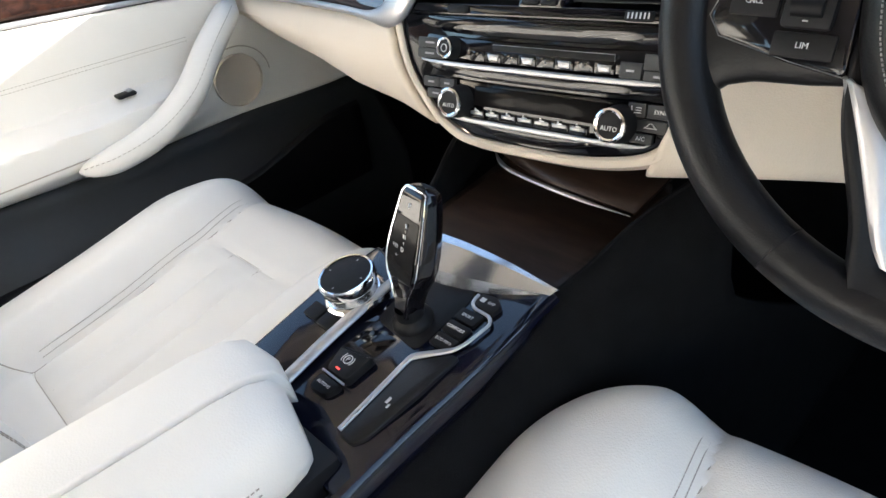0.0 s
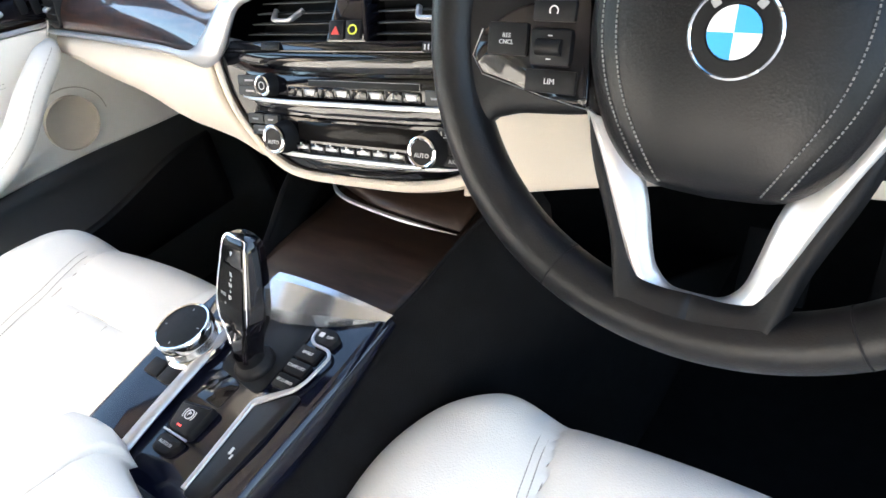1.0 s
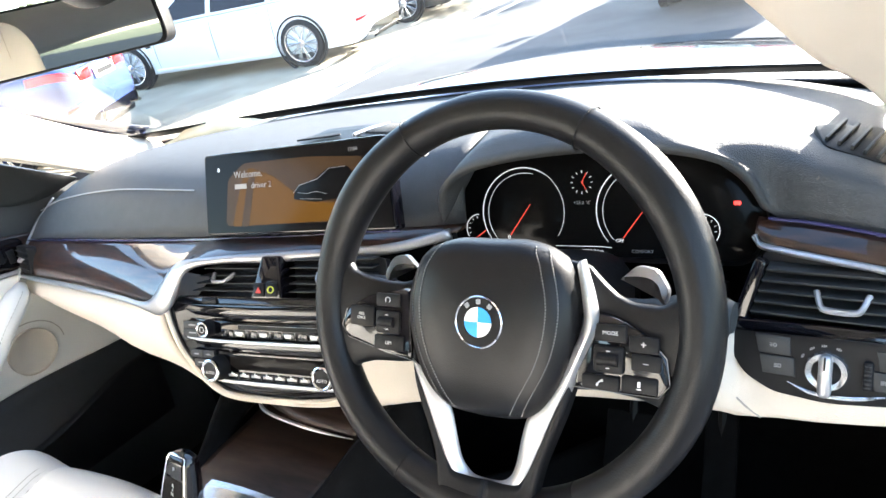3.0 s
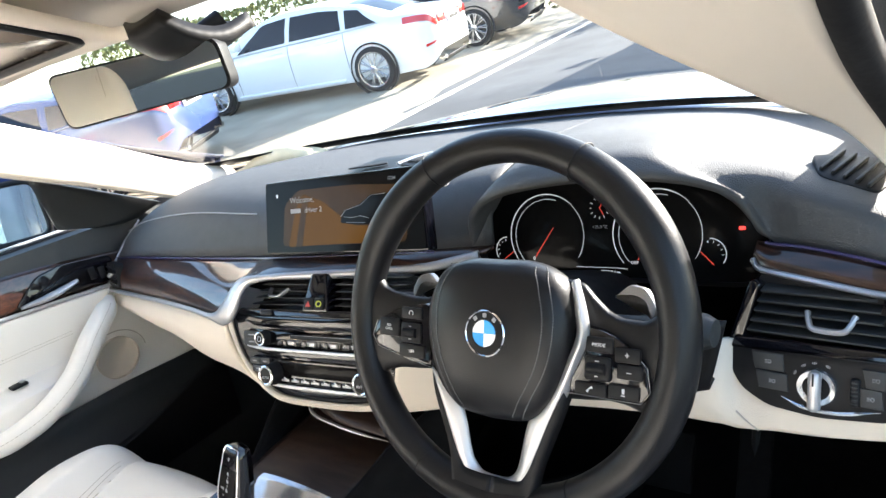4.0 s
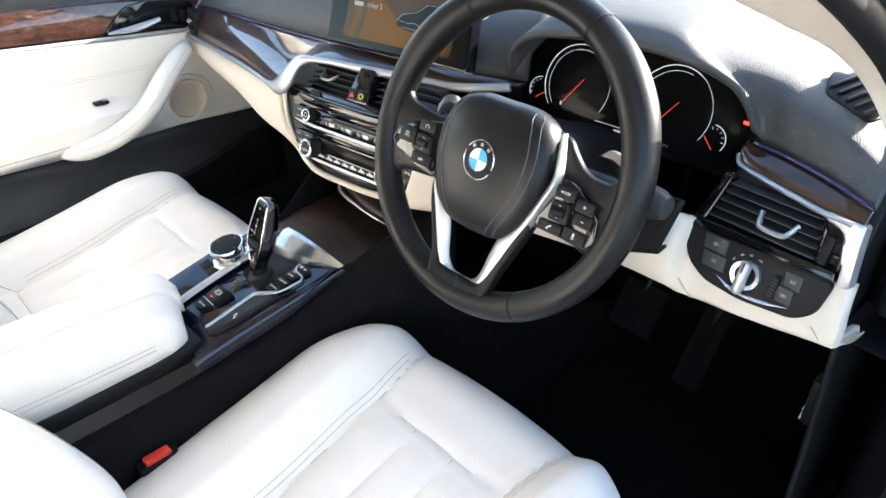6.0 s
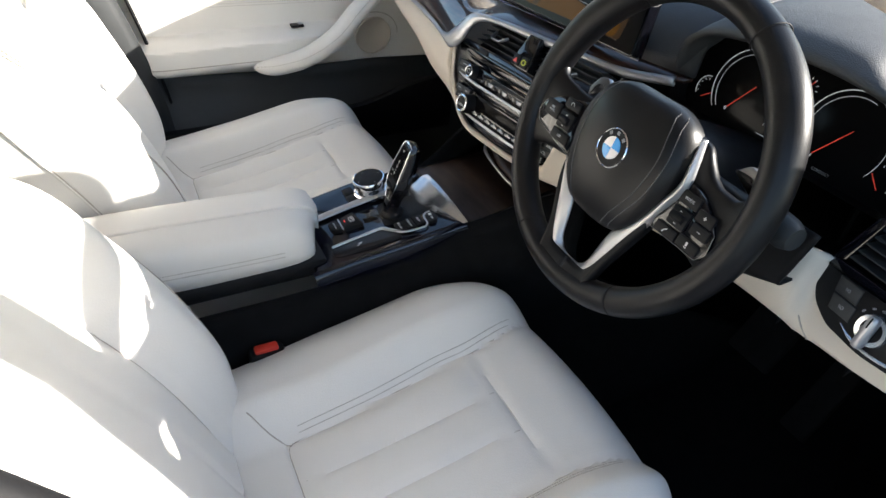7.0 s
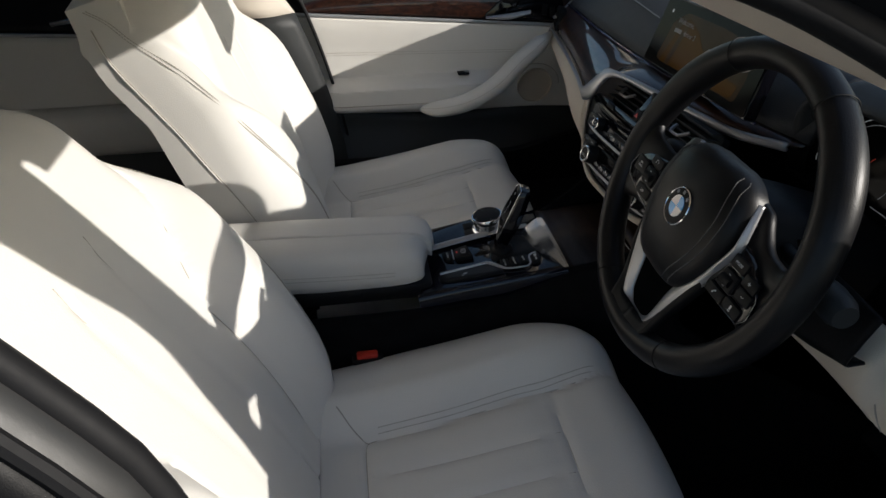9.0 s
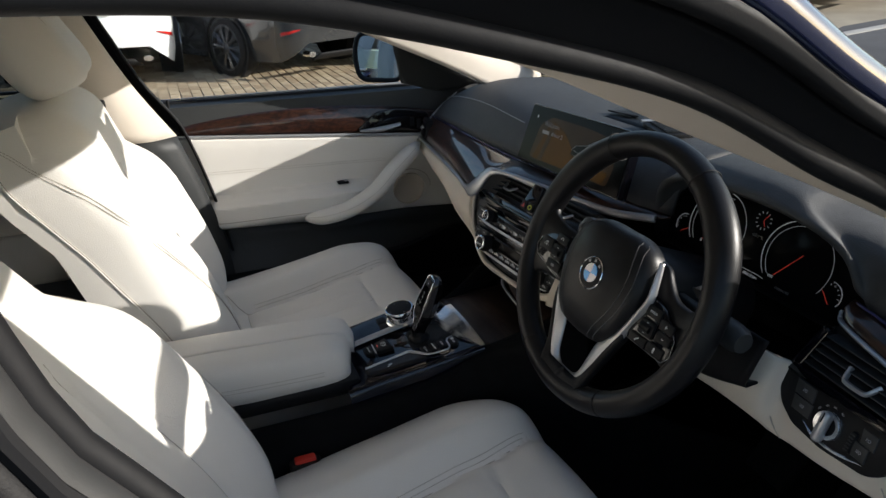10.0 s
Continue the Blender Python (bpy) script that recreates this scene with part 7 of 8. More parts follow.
part("release_handle", surf([[(-0.708, 0.005, 0.804), (-0.694, 0.06, 0.812), (-0.694, 0.115, 0.818)], [(-0.702, 0.005, 0.801), (-0.686, 0.06, 0.804), (-0.688, 0.115, 0.812)], [(-0.706, 0.005, 0.798), (-0.694, 0.06, 0.797), (-0.694, 0.115, 0.808)]], 20, 8), SILVER, cup, "silver release handle", solid=0.003)
for y in (0.155, 0.175):
    bm = bmesh.new()
    box(bm, (-0.711, y, 0.812 - (y - 0.155) * 0.3), (0.004, 0.014, 0.026), 0.002)
    part("lock_key", bm, BLACKPLASTIC, cup)
# pull handle
pull = catmull([(-0.705, 0.165, 0.748), (-0.672, 0.135, 0.738), (-0.650, 0.08, 0.702), (-0.638, 0.02, 0.650), (-0.640, -0.05, 0.612), (-0.652, -0.12, 0.594), (-0.668, -0.17, 0.590)], 50)
ph = part("pull_handle", tube(pull, [0.88 * (0.012 + 0.010 * smooth(0, 0.12, i / 49) + 0.004 * math.sin(math.pi * i / 49)) * math.sqrt(max(0.02, 1 - max(0, (i - 41) / 8) ** 2)) for i in range(50)], 16, flat=1.15, up=(1, 0, 0)), CREAM, pd, "padded cream pull handle")
bm = bmesh.new()
ln = [p + Vector((0.0225 + 0.003 * math.sin(math.pi * i / 49), 0, 0.010)) for i, p in enumerate(pull)]
for p, q in zip(ln[4:], ln[5:]):
    tube([p, p.lerp(q, 0.6)], 0.0007, 4, bm=bm)
part("stitching", bm, SEAM, ph)
# window switch
bm = bmesh.new()
box(bm, (door_x(-0.05, 0.656) - 0.012, -0.05, 0.664), (0.022, 0.030, 0.006), 0.002)
part("window_switch", bm, BLACKPLASTIC, pd, "small black window switch")
bm = bmesh.new()
box(bm, (door_x(-0.05, 0.656) - 0.010, -0.043, 0.669), (0.010, 0.008, 0.004), 0.001)
part("switch_tip", bm, SILVER, pd)
# speaker
SPK = frame_at((-0.7095, 0.140, 0.622), (0, -1, 0), (0.1, 0, 1))
bm = bmesh.new()
lathe(bm, [(0.046, -0.006), (0.046, 0.002), (0.043, 0.004), (0.0, 0.006)], 40, SPK)
part("speaker_grille", bm, material("taupe_speaker_mesh", (0.56, 0.49, 0.405), 0.8, bump=0.6, bscale=500, kind="weave"), pd, "round taupe speaker grille")
bm = tube([SPK @ Vector((0.066 * math.cos(t), 0.058 * math.sin(t), 0.001)) for t in [math.pi * k / 30 for k in range(31)]], 0.0011, 6)
part("panel_seam", bm, SEAM, pd)
# lower door: dark carpet and pocket
rows = [[(-0.722 + 0.01 * k / 6 if k < 3 else -0.70 + 0.045 * smooth(3, 6, k), y, door_low(y) - (0.30 + 0.0 * y) * k / 10) for k in range(11)] for y in ys]
part("lower_panel", grid(rows), GREYPLASTIC, pd, "dark grey door pocket panel", solid=0.008)
rows = [[(-0.665, y, 0.30), (-0.650, y, 0.40), (-0.650, y, 0.462 + 0.05 * smooth(0.05, 0.3, y)), (-0.658, y, 0.470 + 0.05 * smooth(0.05, 0.3, y))] for y in span(-0.42, 0.34, 30)]
part("door_pocket", grid(rows), BLACKPLASTIC, pd, "black door pocket rim", solid=0.008)
bm = surf([[(-0.79, -0.55, 0.902), (-0.79, 0.44, 0.895)], [(-0.88, -0.55, 0.85), (-0.88, 0.44, 0.84)], [(-0.90, -0.55, 0.55), (-0.90, 0.44, 0.55)], [(-0.86, -0.55, 0.1), (-0.86, 0.44, 0.1)]], 12, 12)
part("outer_skin", bm, BODYBLUE, pd, solid=0.006)
part("window_seal", tube([(-0.780, y, 0.897) for y in span(-0.56, 0.20, 30)], 0.006, 8), RUBBER, pd)
part("window_chrome", tube([(-0.795, y, 0.903) for y in span(-0.56, 0.20, 30)], 0.004, 8), SILVER, pd)
bm = bmesh.new()
lathe(bm, [(0.004, 0), (0.004, 0.016), (0.003, 0.02)], 12, Matrix.Translation((-0.752, -0.46, 0.892)))
part("lock_pin", bm, BLACKPLASTIC, pd)
# mirror triangle between door and pillar, dark
bm = surf([[(-0.735, 0.36, 0.905), (-0.70, 0.10, 1.035)], [(-0.745, 0.27, 0.885), (-0.735, 0.12, 0.99)], [(-0.755, 0.14, 0.915), (-0.752, 0.135, 0.93)]], 10, 8)
part("mirror_triangle", bm, GREYPLASTIC, pd, "black mirror triangle cover", solid=0.01)
pw = single("window_2", surf([[(-0.785, -0.58, 0.90), (-0.785, 0.16, 0.895)], [(-0.72, -0.66, 1.12), (-0.72, -0.05, 1.08)], [(-0.655, -0.68, 1.23), (-0.655, -0.30, 1.20)]], 12, 8), GLASS, "clear passenger door window above the door panel", "window", kind="structure")
pw.visible_shadow = False

rd = thing("rear_door", "rear passenger door with dark top, wood strip and cream panel", "car door", at=(-0.80, -1.1, 0.2))
rs_z = lambda y: 0.745 - 0.062 * y
rys = span(-1.60, -0.62, 30)
rows = [[(-0.715, y, 0.60 + (rs_z(y) - 0.6) * k / 10) for k in range(11)] for y in rys]
part("leather_panel", grid(rows), CREAM, rd, "cream leather rear door panel", solid=0.01)
rows = [[(-0.715 - 0.06 * k / 8, y, rs_z(y) + 0.006 + (0.935 - rs_z(y)) * k / 8) for k in range(9)] for y in rys]
part("upper_trim", grid(rows), BLACKPLASTIC, rd, "black upper door trim", solid=0.008)
part("silver_strip", tube([(-0.708, y, rs_z(y)) for y in rys], 0.0045, 8), SILVER, rd)
part("release_handle", tube(catmull([(-0.70, -1.0, 0.835), (-0.69, -0.95, 0.842), (-0.69, -0.90, 0.843), (-0.70, -0.86, 0.838)], 16), 0.006, 8), CHROME, rd)
rows = [[(-0.715 + 0.05 * math.sin(math.pi * k / 8), y, 0.60 + 0.065 * math.cos(math.pi * k / 8) - 0.03) for k in range(9)] for y in span(-1.45, -0.75, 20)]
part("armrest", grid(rows), CREAM, rd, "cream door armrest", solid=0.006)
rows = [[(-0.70, y, 0.62), (-0.69, y, 0.4), (-0.70, y, 0.15)] for y in rys]
part("lower_panel", grid(rows), GREYPLASTIC, rd, solid=0.008)
part("window_chrome", tube([(-0.79, y, 0.948) for y in rys], 0.004, 8), SILVER, rd)
bm = surf([[(-0.79, -1.65, 0.94), (-0.79, -0.58, 0.935)], [(-0.88, -1.65, 0.85), (-0.88, -0.58, 0.84)], [(-0.90, -1.65, 0.5), (-0.90, -0.58, 0.5)], [(-0.86, -1.65, 0.1), (-0.86, -0.58, 0.1)]], 12, 12)
part("outer_skin", bm, BODYBLUE, rd, solid=0.006)

# tinted rear glass, the rear door on the driver's side and the closed rear quarters
for k, s in enumerate((-1, 1)):
    f = (lambda p: p) if s < 0 else mirrored
    rg = single("window_%d" % (3 + k), surf([[f((-0.785, -1.62, 0.94)), f((-0.785, -0.66, 0.935))], [f((-0.72, -1.50, 1.08)), f((-0.72, -0.72, 1.09))], [f((-0.655, -1.40, 1.16)), f((-0.655, -0.76, 1.20))]], 12, 8), CARGLASS, "dark tinted rear door window", "window", kind="structure")
    part("rear_quarter", surf([[f((-0.86, -1.62, 0.10)), f((-0.84, -2.1, 0.10)), f((-0.70, -2.5, 0.25))], [f((-0.90, -1.62, 0.70)), f((-0.88, -2.1, 0.70)), f((-0.72, -2.55, 0.70))], [f((-0.79, -1.62, 0.945)), f((-0.76, -2.1, 0.96)), f((-0.62, -2.5, 0.95))], [f((-0.655, -1.42, 1.165)), f((-0.60, -1.75, 1.14)), f((-0.57, -2.0, 1.10))]], 20, 20), BODYBLUE, shell, "dark blue rear wing and roof pillar", solid=0.004)
rr = thing("rear_door", "dark blue closed rear door beside the driver's seat", "car door", at=(0.83, -1.1, 0.2))
part("outer_skin", surf([[mirrored(p) for p in r] for r in ([(-0.79, -1.65, 0.94), (-0.79, -0.60, 0.935)], [(-0.88, -1.65, 0.85), (-0.88, -0.585, 0.84)], [(-0.90, -1.65, 0.5), (-0.90, -0.56, 0.5)], [(-0.86, -1.65, 0.1), (-0.86, -0.56, 0.1)])], 12, 12), BODYBLUE, rr, solid=0.006)
part("inner_panel", surf([[mirrored(p) for p in r] for r in ([(-0.775, -1.62, 0.93), (-0.775, -0.62, 0.925)], [(-0.715, -1.62, 0.80), (-0.715, -0.62, 0.80)], [(-0.705, -1.62, 0.30), (-0.705, -0.62, 0.30)])], 12, 12), GREYPLASTIC, rr, "dark grey inner panel", solid=0.006)
bm = surf([[(-0.60, -1.95, 1.12), (CX, -2.0, 1.16), (0.63, -1.95, 1.12)], [(-0.62, -2.45, 0.97), (CX, -2.5, 0.99), (0.65, -2.45, 0.97)]], 16, 8)
single("window_5", bm, CARGLASS, "dark tinted rear window", "window", kind="structure")
part("boot_lid", surf([[(-0.64, -2.44, 0.955), (CX, -2.49, 0.975), (0.67, -2.44, 0.955)], [(-0.66, -2.85, 0.93), (CX, -2.92, 0.94), (0.69, -2.85, 0.93)], [(-0.66, -2.88, 0.30), (CX, -2.95, 0.30), (0.69, -2.88, 0.30)]], 20, 14), BODYBLUE, shell, "dark blue boot lid", solid=0.004)
# seat belt on the passenger pillar
sb = thing("seat_belt", "grey seat belt with black pillar loop and blue tongue", "seat belt", at=(-0.62, -0.60, 0.9))
part("webbing", surf([[(-0.625, -0.585, 0.95), (-0.618, -0.62, 0.95)], [(-0.60, -0.60, 0.90), (-0.59, -0.63, 0.90)], [(-0.63, -0.50, 0.6), (-0.63, -0.54, 0.6)], [(-0.66, -0.45, 0.25), (-0.66, -0.49, 0.25)]], 8, 20), material("cream_belt_webbing", (0.36, 0.33, 0.28), 0.9, bump=0.6, bscale=900), sb, solid=0.002)
bm = bmesh.new()
box(bm, (-0.604, -0.615, 0.940), (0.02, 0.060, 0.022), 0.006)
part("pillar_loop", bm, BLACKPLASTIC, sb)
bm = bmesh.new()
box(bm, (-0.596, -0.615, 0.905), (0.010, 0.045, 0.03), 0.004)
part("tongue", bm, paint("dark_blue_plastic", (0.03, 0.05, 0.14)), sb)

# ---- mirrors, visor, paper, pedals ----
IM = look((-0.095, 0.03, 1.145), (0.325, -0.87, 1.13), -1)
rm = thing("rear_view_mirror", "frameless rear view mirror with black rim on a stalk", "mirror", m=IM)
mo = rounded([(-0.118, -0.026), (0.118, -0.033), (0.122, 0.033), (-0.114, 0.030)], 0.014, 5)
loc_part(rm, "housing", lambda b: plate(b, [(x * 1.03, y * 1.08) for x, y in mo], -0.002, 0.025, 0.006), BLACKPLASTIC, "")
loc_part(rm, "glass", lambda b: plate(b, mo, -0.0045, -0.0025), MIRROR, "mirror glass")
ms = thing("mirror_mount", "black camera housing and mirror stalk at the windscreen", "mirror mount", at=(-0.03, 0.10, 1.2))
part("stalk", tube(catmull([(-0.085, 0.045, 1.155), (-0.05, 0.075, 1.175), (-0.02, 0.12, 1.20)], 12), 0.014, 12), BLACKPLASTIC, ms)
part("sensor_housing", surf([[(-0.082, 0.15, 1.205), (-0.045, 0.155, 1.200), (-0.008, 0.15, 1.205)], [(-0.094, 0.10, 1.190), (-0.048, 0.095, 1.178), (-0.002, 0.10, 1.192)], [(-0.094, 0.06, 1.197), (-0.048, 0.05, 1.184), (-0.004, 0.06, 1.200)], [(-0.085, 0.03, 1.218), (-0.046, 0.02, 1.212), (-0.012, 0.03, 1.220)]], 16, 12), BLACKPLASTIC, ms, solid=0.02, offset=1)
dm = thing("door_mirror", "dark blue door mirror with dark rim", "mirror", m=look((-1.04, 0.168, 0.944), (0.25, -1.05, 1.15), 0))
mo2 = rounded([(-0.076, -0.064), (0.060, -0.068), (0.080, 0.0), (0.068, 0.064), (-0.072, 0.060)], 0.030, 6)
loc_part(dm, "cap", lambda b: grid([[(x * k, y * k, z) for x, y in mo2] for k, z in ((1.02, 0.0), (1.09, 0.004), (1.10, 0.03), (0.9, 0.085), (0.3, 0.105), (0.01, 0.106))], closed=True, bm=b), PIANO, "gloss black mirror cap")
loc_part(dm, "glass", lambda b: plate(b, mo2, 0.001, 0.006), MIRROR, "mirror glass")
loc_part(dm, "rim", lambda b: tube([(x * 1.05, y * 1.07, 0.0) for x, y in mo2], 0.0075, 8, closed=True, bm=b), BLACKPLASTIC, "black mirror rim")
part("arm", tube([(-0.07, -0.05, 0.05), (-0.18, -0.065, 0.03)], 0.018, 10), BLACKPLASTIC, dm)
vs = thing("sun_visor", "beige fabric sun visor with dark vanity frame", "sun visor", at=(-0.33, 0.02, 1.2))
visor_z = lambda y: 1.172 - 0.35 * (y + 0.02)
part("pad", surf([[(x, y, visor_z(y) + (0.006 if k in (0, 3) else 0.0)) for x in (-0.50, -0.25, 0.035)] for k, y in enumerate((-0.205, -0.19, -0.06, -0.045))], 20, 12), FABRIC, vs, solid=0.014)
vf = rounded([(-0.36, -0.165), (0.012, -0.165), (0.024, -0.085), (-0.36, -0.072)], 0.018, 4)
part("dark_frame", tube([(x, y, visor_z(y) - 0.003) for x, y in vf], 0.0065, 8, closed=True, flat=0.5, up=(0, 0.33, 0.94)), BLACKPLASTIC, vs, "black frame of the vanity mirror")
bm = bmesh.new()
bm.faces.new([bm.verts.new((x, y, visor_z(y) - 0.002)) for x, y in vf])
part("vanity_cover", bm, material("smoked_brown_cover", (0.10, 0.075, 0.055), 0.25, vary=0.1), vs, "smoked brown mirror cover", solid=0.002)
rows = []
for i in range(25):
    row = []
    for j in range(13):
        u, v = i / 24, j / 12
        x = -0.60 + 0.21 * u
        y = 0.49 + 0.07 * u + 0.06 * v
        z = 0.932 + 0.034 * math.sin(math.pi * u) * math.sin(math.pi * v) ** 0.6 + 0.006 * noise.noise((u * 6, v * 5, 1))
        row.append((x, y, z))
    rows.append(row)
single("paper_bag", grid(rows), PAPER, "crumpled cream paper lying at the windscreen base", "paper", solid=0.002)
for k, (px, h, w) in enumerate(((0.33, 0.10, 0.09), (0.47, 0.19, 0.05))):
    pdl = thing("pedal", ("ribbed black brake pedal", "long black accelerator pedal")[k], "pedal", at=(px, 0.48, 0.3))
    bm = bmesh.new()
    box(bm, (px, 0.50, 0.36), (w, 0.015, h), 0.005, Matrix.Translation((px, 0.5, 0.36)) @ pose(0, 0, 0, -35, 0, 0) @ Matrix.Translation((-px, -0.5, -0.36)))
    part("pad", bm, CARPET, pdl)
    part("arm", tube([(px, 0.51, 0.37), (px, 0.58, 0.5), (px, 0.60, 0.62)], 0.008, 8), BLACKPLASTIC, pdl)


# ---- open driver's door, standing away from the opening ----
od = thing("open_front_door", "dark blue front door standing wide open, cream inside", "car door", at=(0.87, 0.27, 0.25))
OD = frame_at((0.87, 0.27, 0.25), (0.91, -0.41, 0.0), (0.0, 0.0, 1.0))


def door_rail(v, w, bow=0.0, u0=0.0, u1=1.02):
    return [OD @ Vector((u0 + (u1 - u0) * k / 6, v, w + bow * math.sin(math.pi * k / 6))) for k in range(7)]


part("outer_skin", surf([door_rail(0.0, -0.06), door_rail(0.25, -0.10), door_rail(0.48, -0.11), door_rail(0.66, -0.07)], 24, 16), BODYBLUE, od, solid=0.004)
part("inner_panel", surf([door_rail(0.02, 0.03), door_rail(0.22, 0.05), door_rail(0.42, 0.045)], 24, 16), CREAM, od, "cream leather door panel", solid=0.01)
part("upper_panel", surf([door_rail(0.42, 0.04), door_rail(0.52, 0.02), door_rail(0.64, -0.03)], 24, 10), GREYPLASTIC, od, "dark grey upper door panel", solid=0.01)
part("end_panel", surf([door_rail(0.0, -0.06, 0, 1.02, 1.021), door_rail(0.66, -0.05, 0, 1.02, 1.021)], 4, 8), BLACKPLASTIC, od, solid=0.05)

# ---- outside ----
def parked_car(name, label, m, body, rim=ALLOY, group="parked cars"):
    """A sedan on its wheels: x ahead, y to its left, z up; the origin on the ground under its middle."""
    car = thing(name, label, "car", m=m, group=group)
    hx = [-2.46, -2.40, -2.25, -1.75, -1.25, -0.6, 0.0, 0.35, 0.75, 1.15, 1.55, 2.0, 2.3, 2.44]
    half = [0.62, 0.78, 0.86, 0.91, 0.925, 0.93, 0.93, 0.93, 0.93, 0.925, 0.92, 0.88, 0.76, 0.58]
    belt = [0.82, 0.93, 0.955, 0.96, 0.925, 0.90, 0.885, 0.875, 0.865, 0.845, 0.815, 0.755, 0.69, 0.60]
    roof = [0.84, 0.975, 1.005, 1.05, 1.24, 1.345, 1.36, 1.33, 1.22, 1.01, 0.925, 0.86, 0.78, 0.65]
    gw = [0.50, 0.66, 0.70, 0.66, 0.60, 0.58, 0.585, 0.60, 0.64, 0.70, 0.74, 0.72, 0.62, 0.46]
    low = [0.42, 0.30, 0.22, 0.20, 0.19, 0.19, 0.19, 0.19, 0.19, 0.19, 0.19, 0.20, 0.22, 0.30]
    f = lambda arr, x: float(np.interp(x, hx, arr))

    def side(x, v, s):
        """A point of the flank and roof; v from 0 at the sill to 1 at the roof's middle."""
        w, b_, r, g, lo = (f(k, x) for k in (half, belt, roof, gw, low))
        kn = [(w * 0.955, lo), (w * 0.995, lo + 0.16), (w, 0.55 * b_ + 0.12), (w * 0.985, b_ - 0.10), (w * 0.945, b_), ((w * 0.94 + g) / 2 + 0.015, (b_ + r) / 2), (g, r - 0.02), (g * 0.55, r + 0.005), (0.0, r + 0.02)]
        vs_ = [0.0, 0.1, 0.28, 0.45, 0.55, 0.68, 0.82, 0.92, 1.0]
        return Vector((x, s * float(np.interp(v, vs_, [q[0] for q in kn])), float(np.interp(v, vs_, [q[1] for q in kn]))))
    xs = span(-2.46, 2.44, 60)
    vv = [0, 0.04, 0.1, 0.16, 0.22, 0.28, 0.34, 0.4, 0.45, 0.5, 0.55, 0.6, 0.68, 0.75, 0.82, 0.87, 0.92, 0.96, 1.0]
    rows = [[side(x, v, 1) for v in vv] + [side(x, v, -1) for v in vv[-2::-1]] for x in xs]
    bm = grid(rows)
    bm.verts.ensure_lookup_table()
    n = len(rows[0])
    bm.faces.new([bm.verts[i] for i in range(n)])
    bm.faces.new([bm.verts[len(bm.verts) - n + i] for i in range(n)][::-1])
    hull = part("body", bm, body, car, sharp=50)

    def patch(x0, x1, v0, v1, s, off, nx=14, nv=6, skew=0.0, skew2=0.0):
        out = []
        for i in range(nx + 1):
            r = []
            for j in range(nv + 1):
                v = v0 + (v1 - v0) * j / nv
                x = (x0 + skew * j / nv) + ((x1 + skew2 * j / nv) - (x0 + skew * j / nv)) * i / nx
                p = side(x, v, s)
                d = Vector((0, s, 0.35)).normalized()
                r.append(p + d * off)
            out.append(r)
        return grid(out)
    for s in (-1, 1):
        for nm, a, b_, sk, sk2 in (("front_window", -0.02, 0.92, 0.0, -0.45), ("rear_window", -1.02, -0.10, 0.08, 0.0), ("quarter_window", -1.62, -1.10, 0.34, 0.06)):
            part("side_window", patch(a, b_, 0.575, 0.775, s, 0.006, skew=sk, skew2=sk2), PIANO, car, "dark tinted glass")
        part("window_chrome", tube([side(x, 0.555, s) + Vector((0, s * 0.008, 0)) for x in span(-1.65, 1.0, 24)], 0.008, 6), SILVER, car)
        for x in (-0.06, -1.05, 0.98):
            part("door_gap", tube([side(x, v, s) + Vector((0, s * 0.0015, 0)) for v in span(0.06, 0.54, 10)], 0.004, 5), RUBBER, car)
        for x in (0.15, -0.85):
            part("door_pull", tube([side(x + d, 0.475, s) + Vector((0, s * 0.02, 0)) for d in span(-0.11, 0.11, 6)], 0.012, 8), body, car)
        part("tail_lamp", patch(-2.455, -2.02, 0.46, 0.545, s, 0.012, 10, 4), TAILRED, car, "red tail lamp")
        bm = bmesh.new()
        box(bm, (-2.455, s * 0.45, 0.84), (0.035, 0.30, 0.12), 0.015)
        part("rear_lamp", bm, TAILRED, car, "red tail lamp")
        part("rear_reflector", patch(-2.44, -2.30, 0.17, 0.20, s, 0.012, 6, 2), TAILRED, car)
        part("head_lamp", patch(2.05, 2.40, 0.42, 0.53, s, 0.010, 8, 4), CARGLASS, car)
        part("sill_strip", tube([side(x, 0.03, s) + Vector((0, s * 0.01, 0)) for x in span(-0.95, 1.05, 12)], 0.03, 6), body, car)
        part("side_gill", patch(1.02, 1.12, 0.28, 0.40, s, 0.008, 3, 3, skew=0.06, skew2=0.04), RUBBER, car)
        part("exhaust", tube([(-2.36, s * 0.56, 0.30), (-2.47, s * 0.56, 0.30)], 0.05, 16, flat=0.6, up=(0, 0, 1)), CHROME, car, "chrome exhaust tip")
        bm = bmesh.new()
        box(bm, (0.80, s * 1.00, 1.02), (0.12, 0.20, 0.13), 0.03)
        part("door_mirror", bm, body, car)
        for x in (-1.45, 1.50):
            wm = Matrix.Translation((x, s * 0.80, 0.335)) @ pose(0, 0, 0, -90 * s, 0, 0)
            bm = bmesh.new()
            lathe(bm, [(0.375, 0.04), (0.385, 0.134), (0.36, 0.138)], 36, wm)
            part("wheel_arch", bm, RUBBER, car)
            bm = bmesh.new()
            lathe(bm, [(0.22, -0.10), (0.31, -0.10), (0.332, -0.07), (0.335, 0.0), (0.335, 0.10), (0.322, 0.135), (0.30, 0.146), (0.258, 0.148), (0.25, 0.13)], 40, wm)
            wheel = part("wheel", bm, RUBBER, car, "black tyre with spoked alloy rim")
            bm = bmesh.new()
            lathe(bm, [(0.256, 0.135), (0.25, 0.149), (0.235, 0.146), (0.23, 0.05), (0.0, 0.04)], 40, wm)
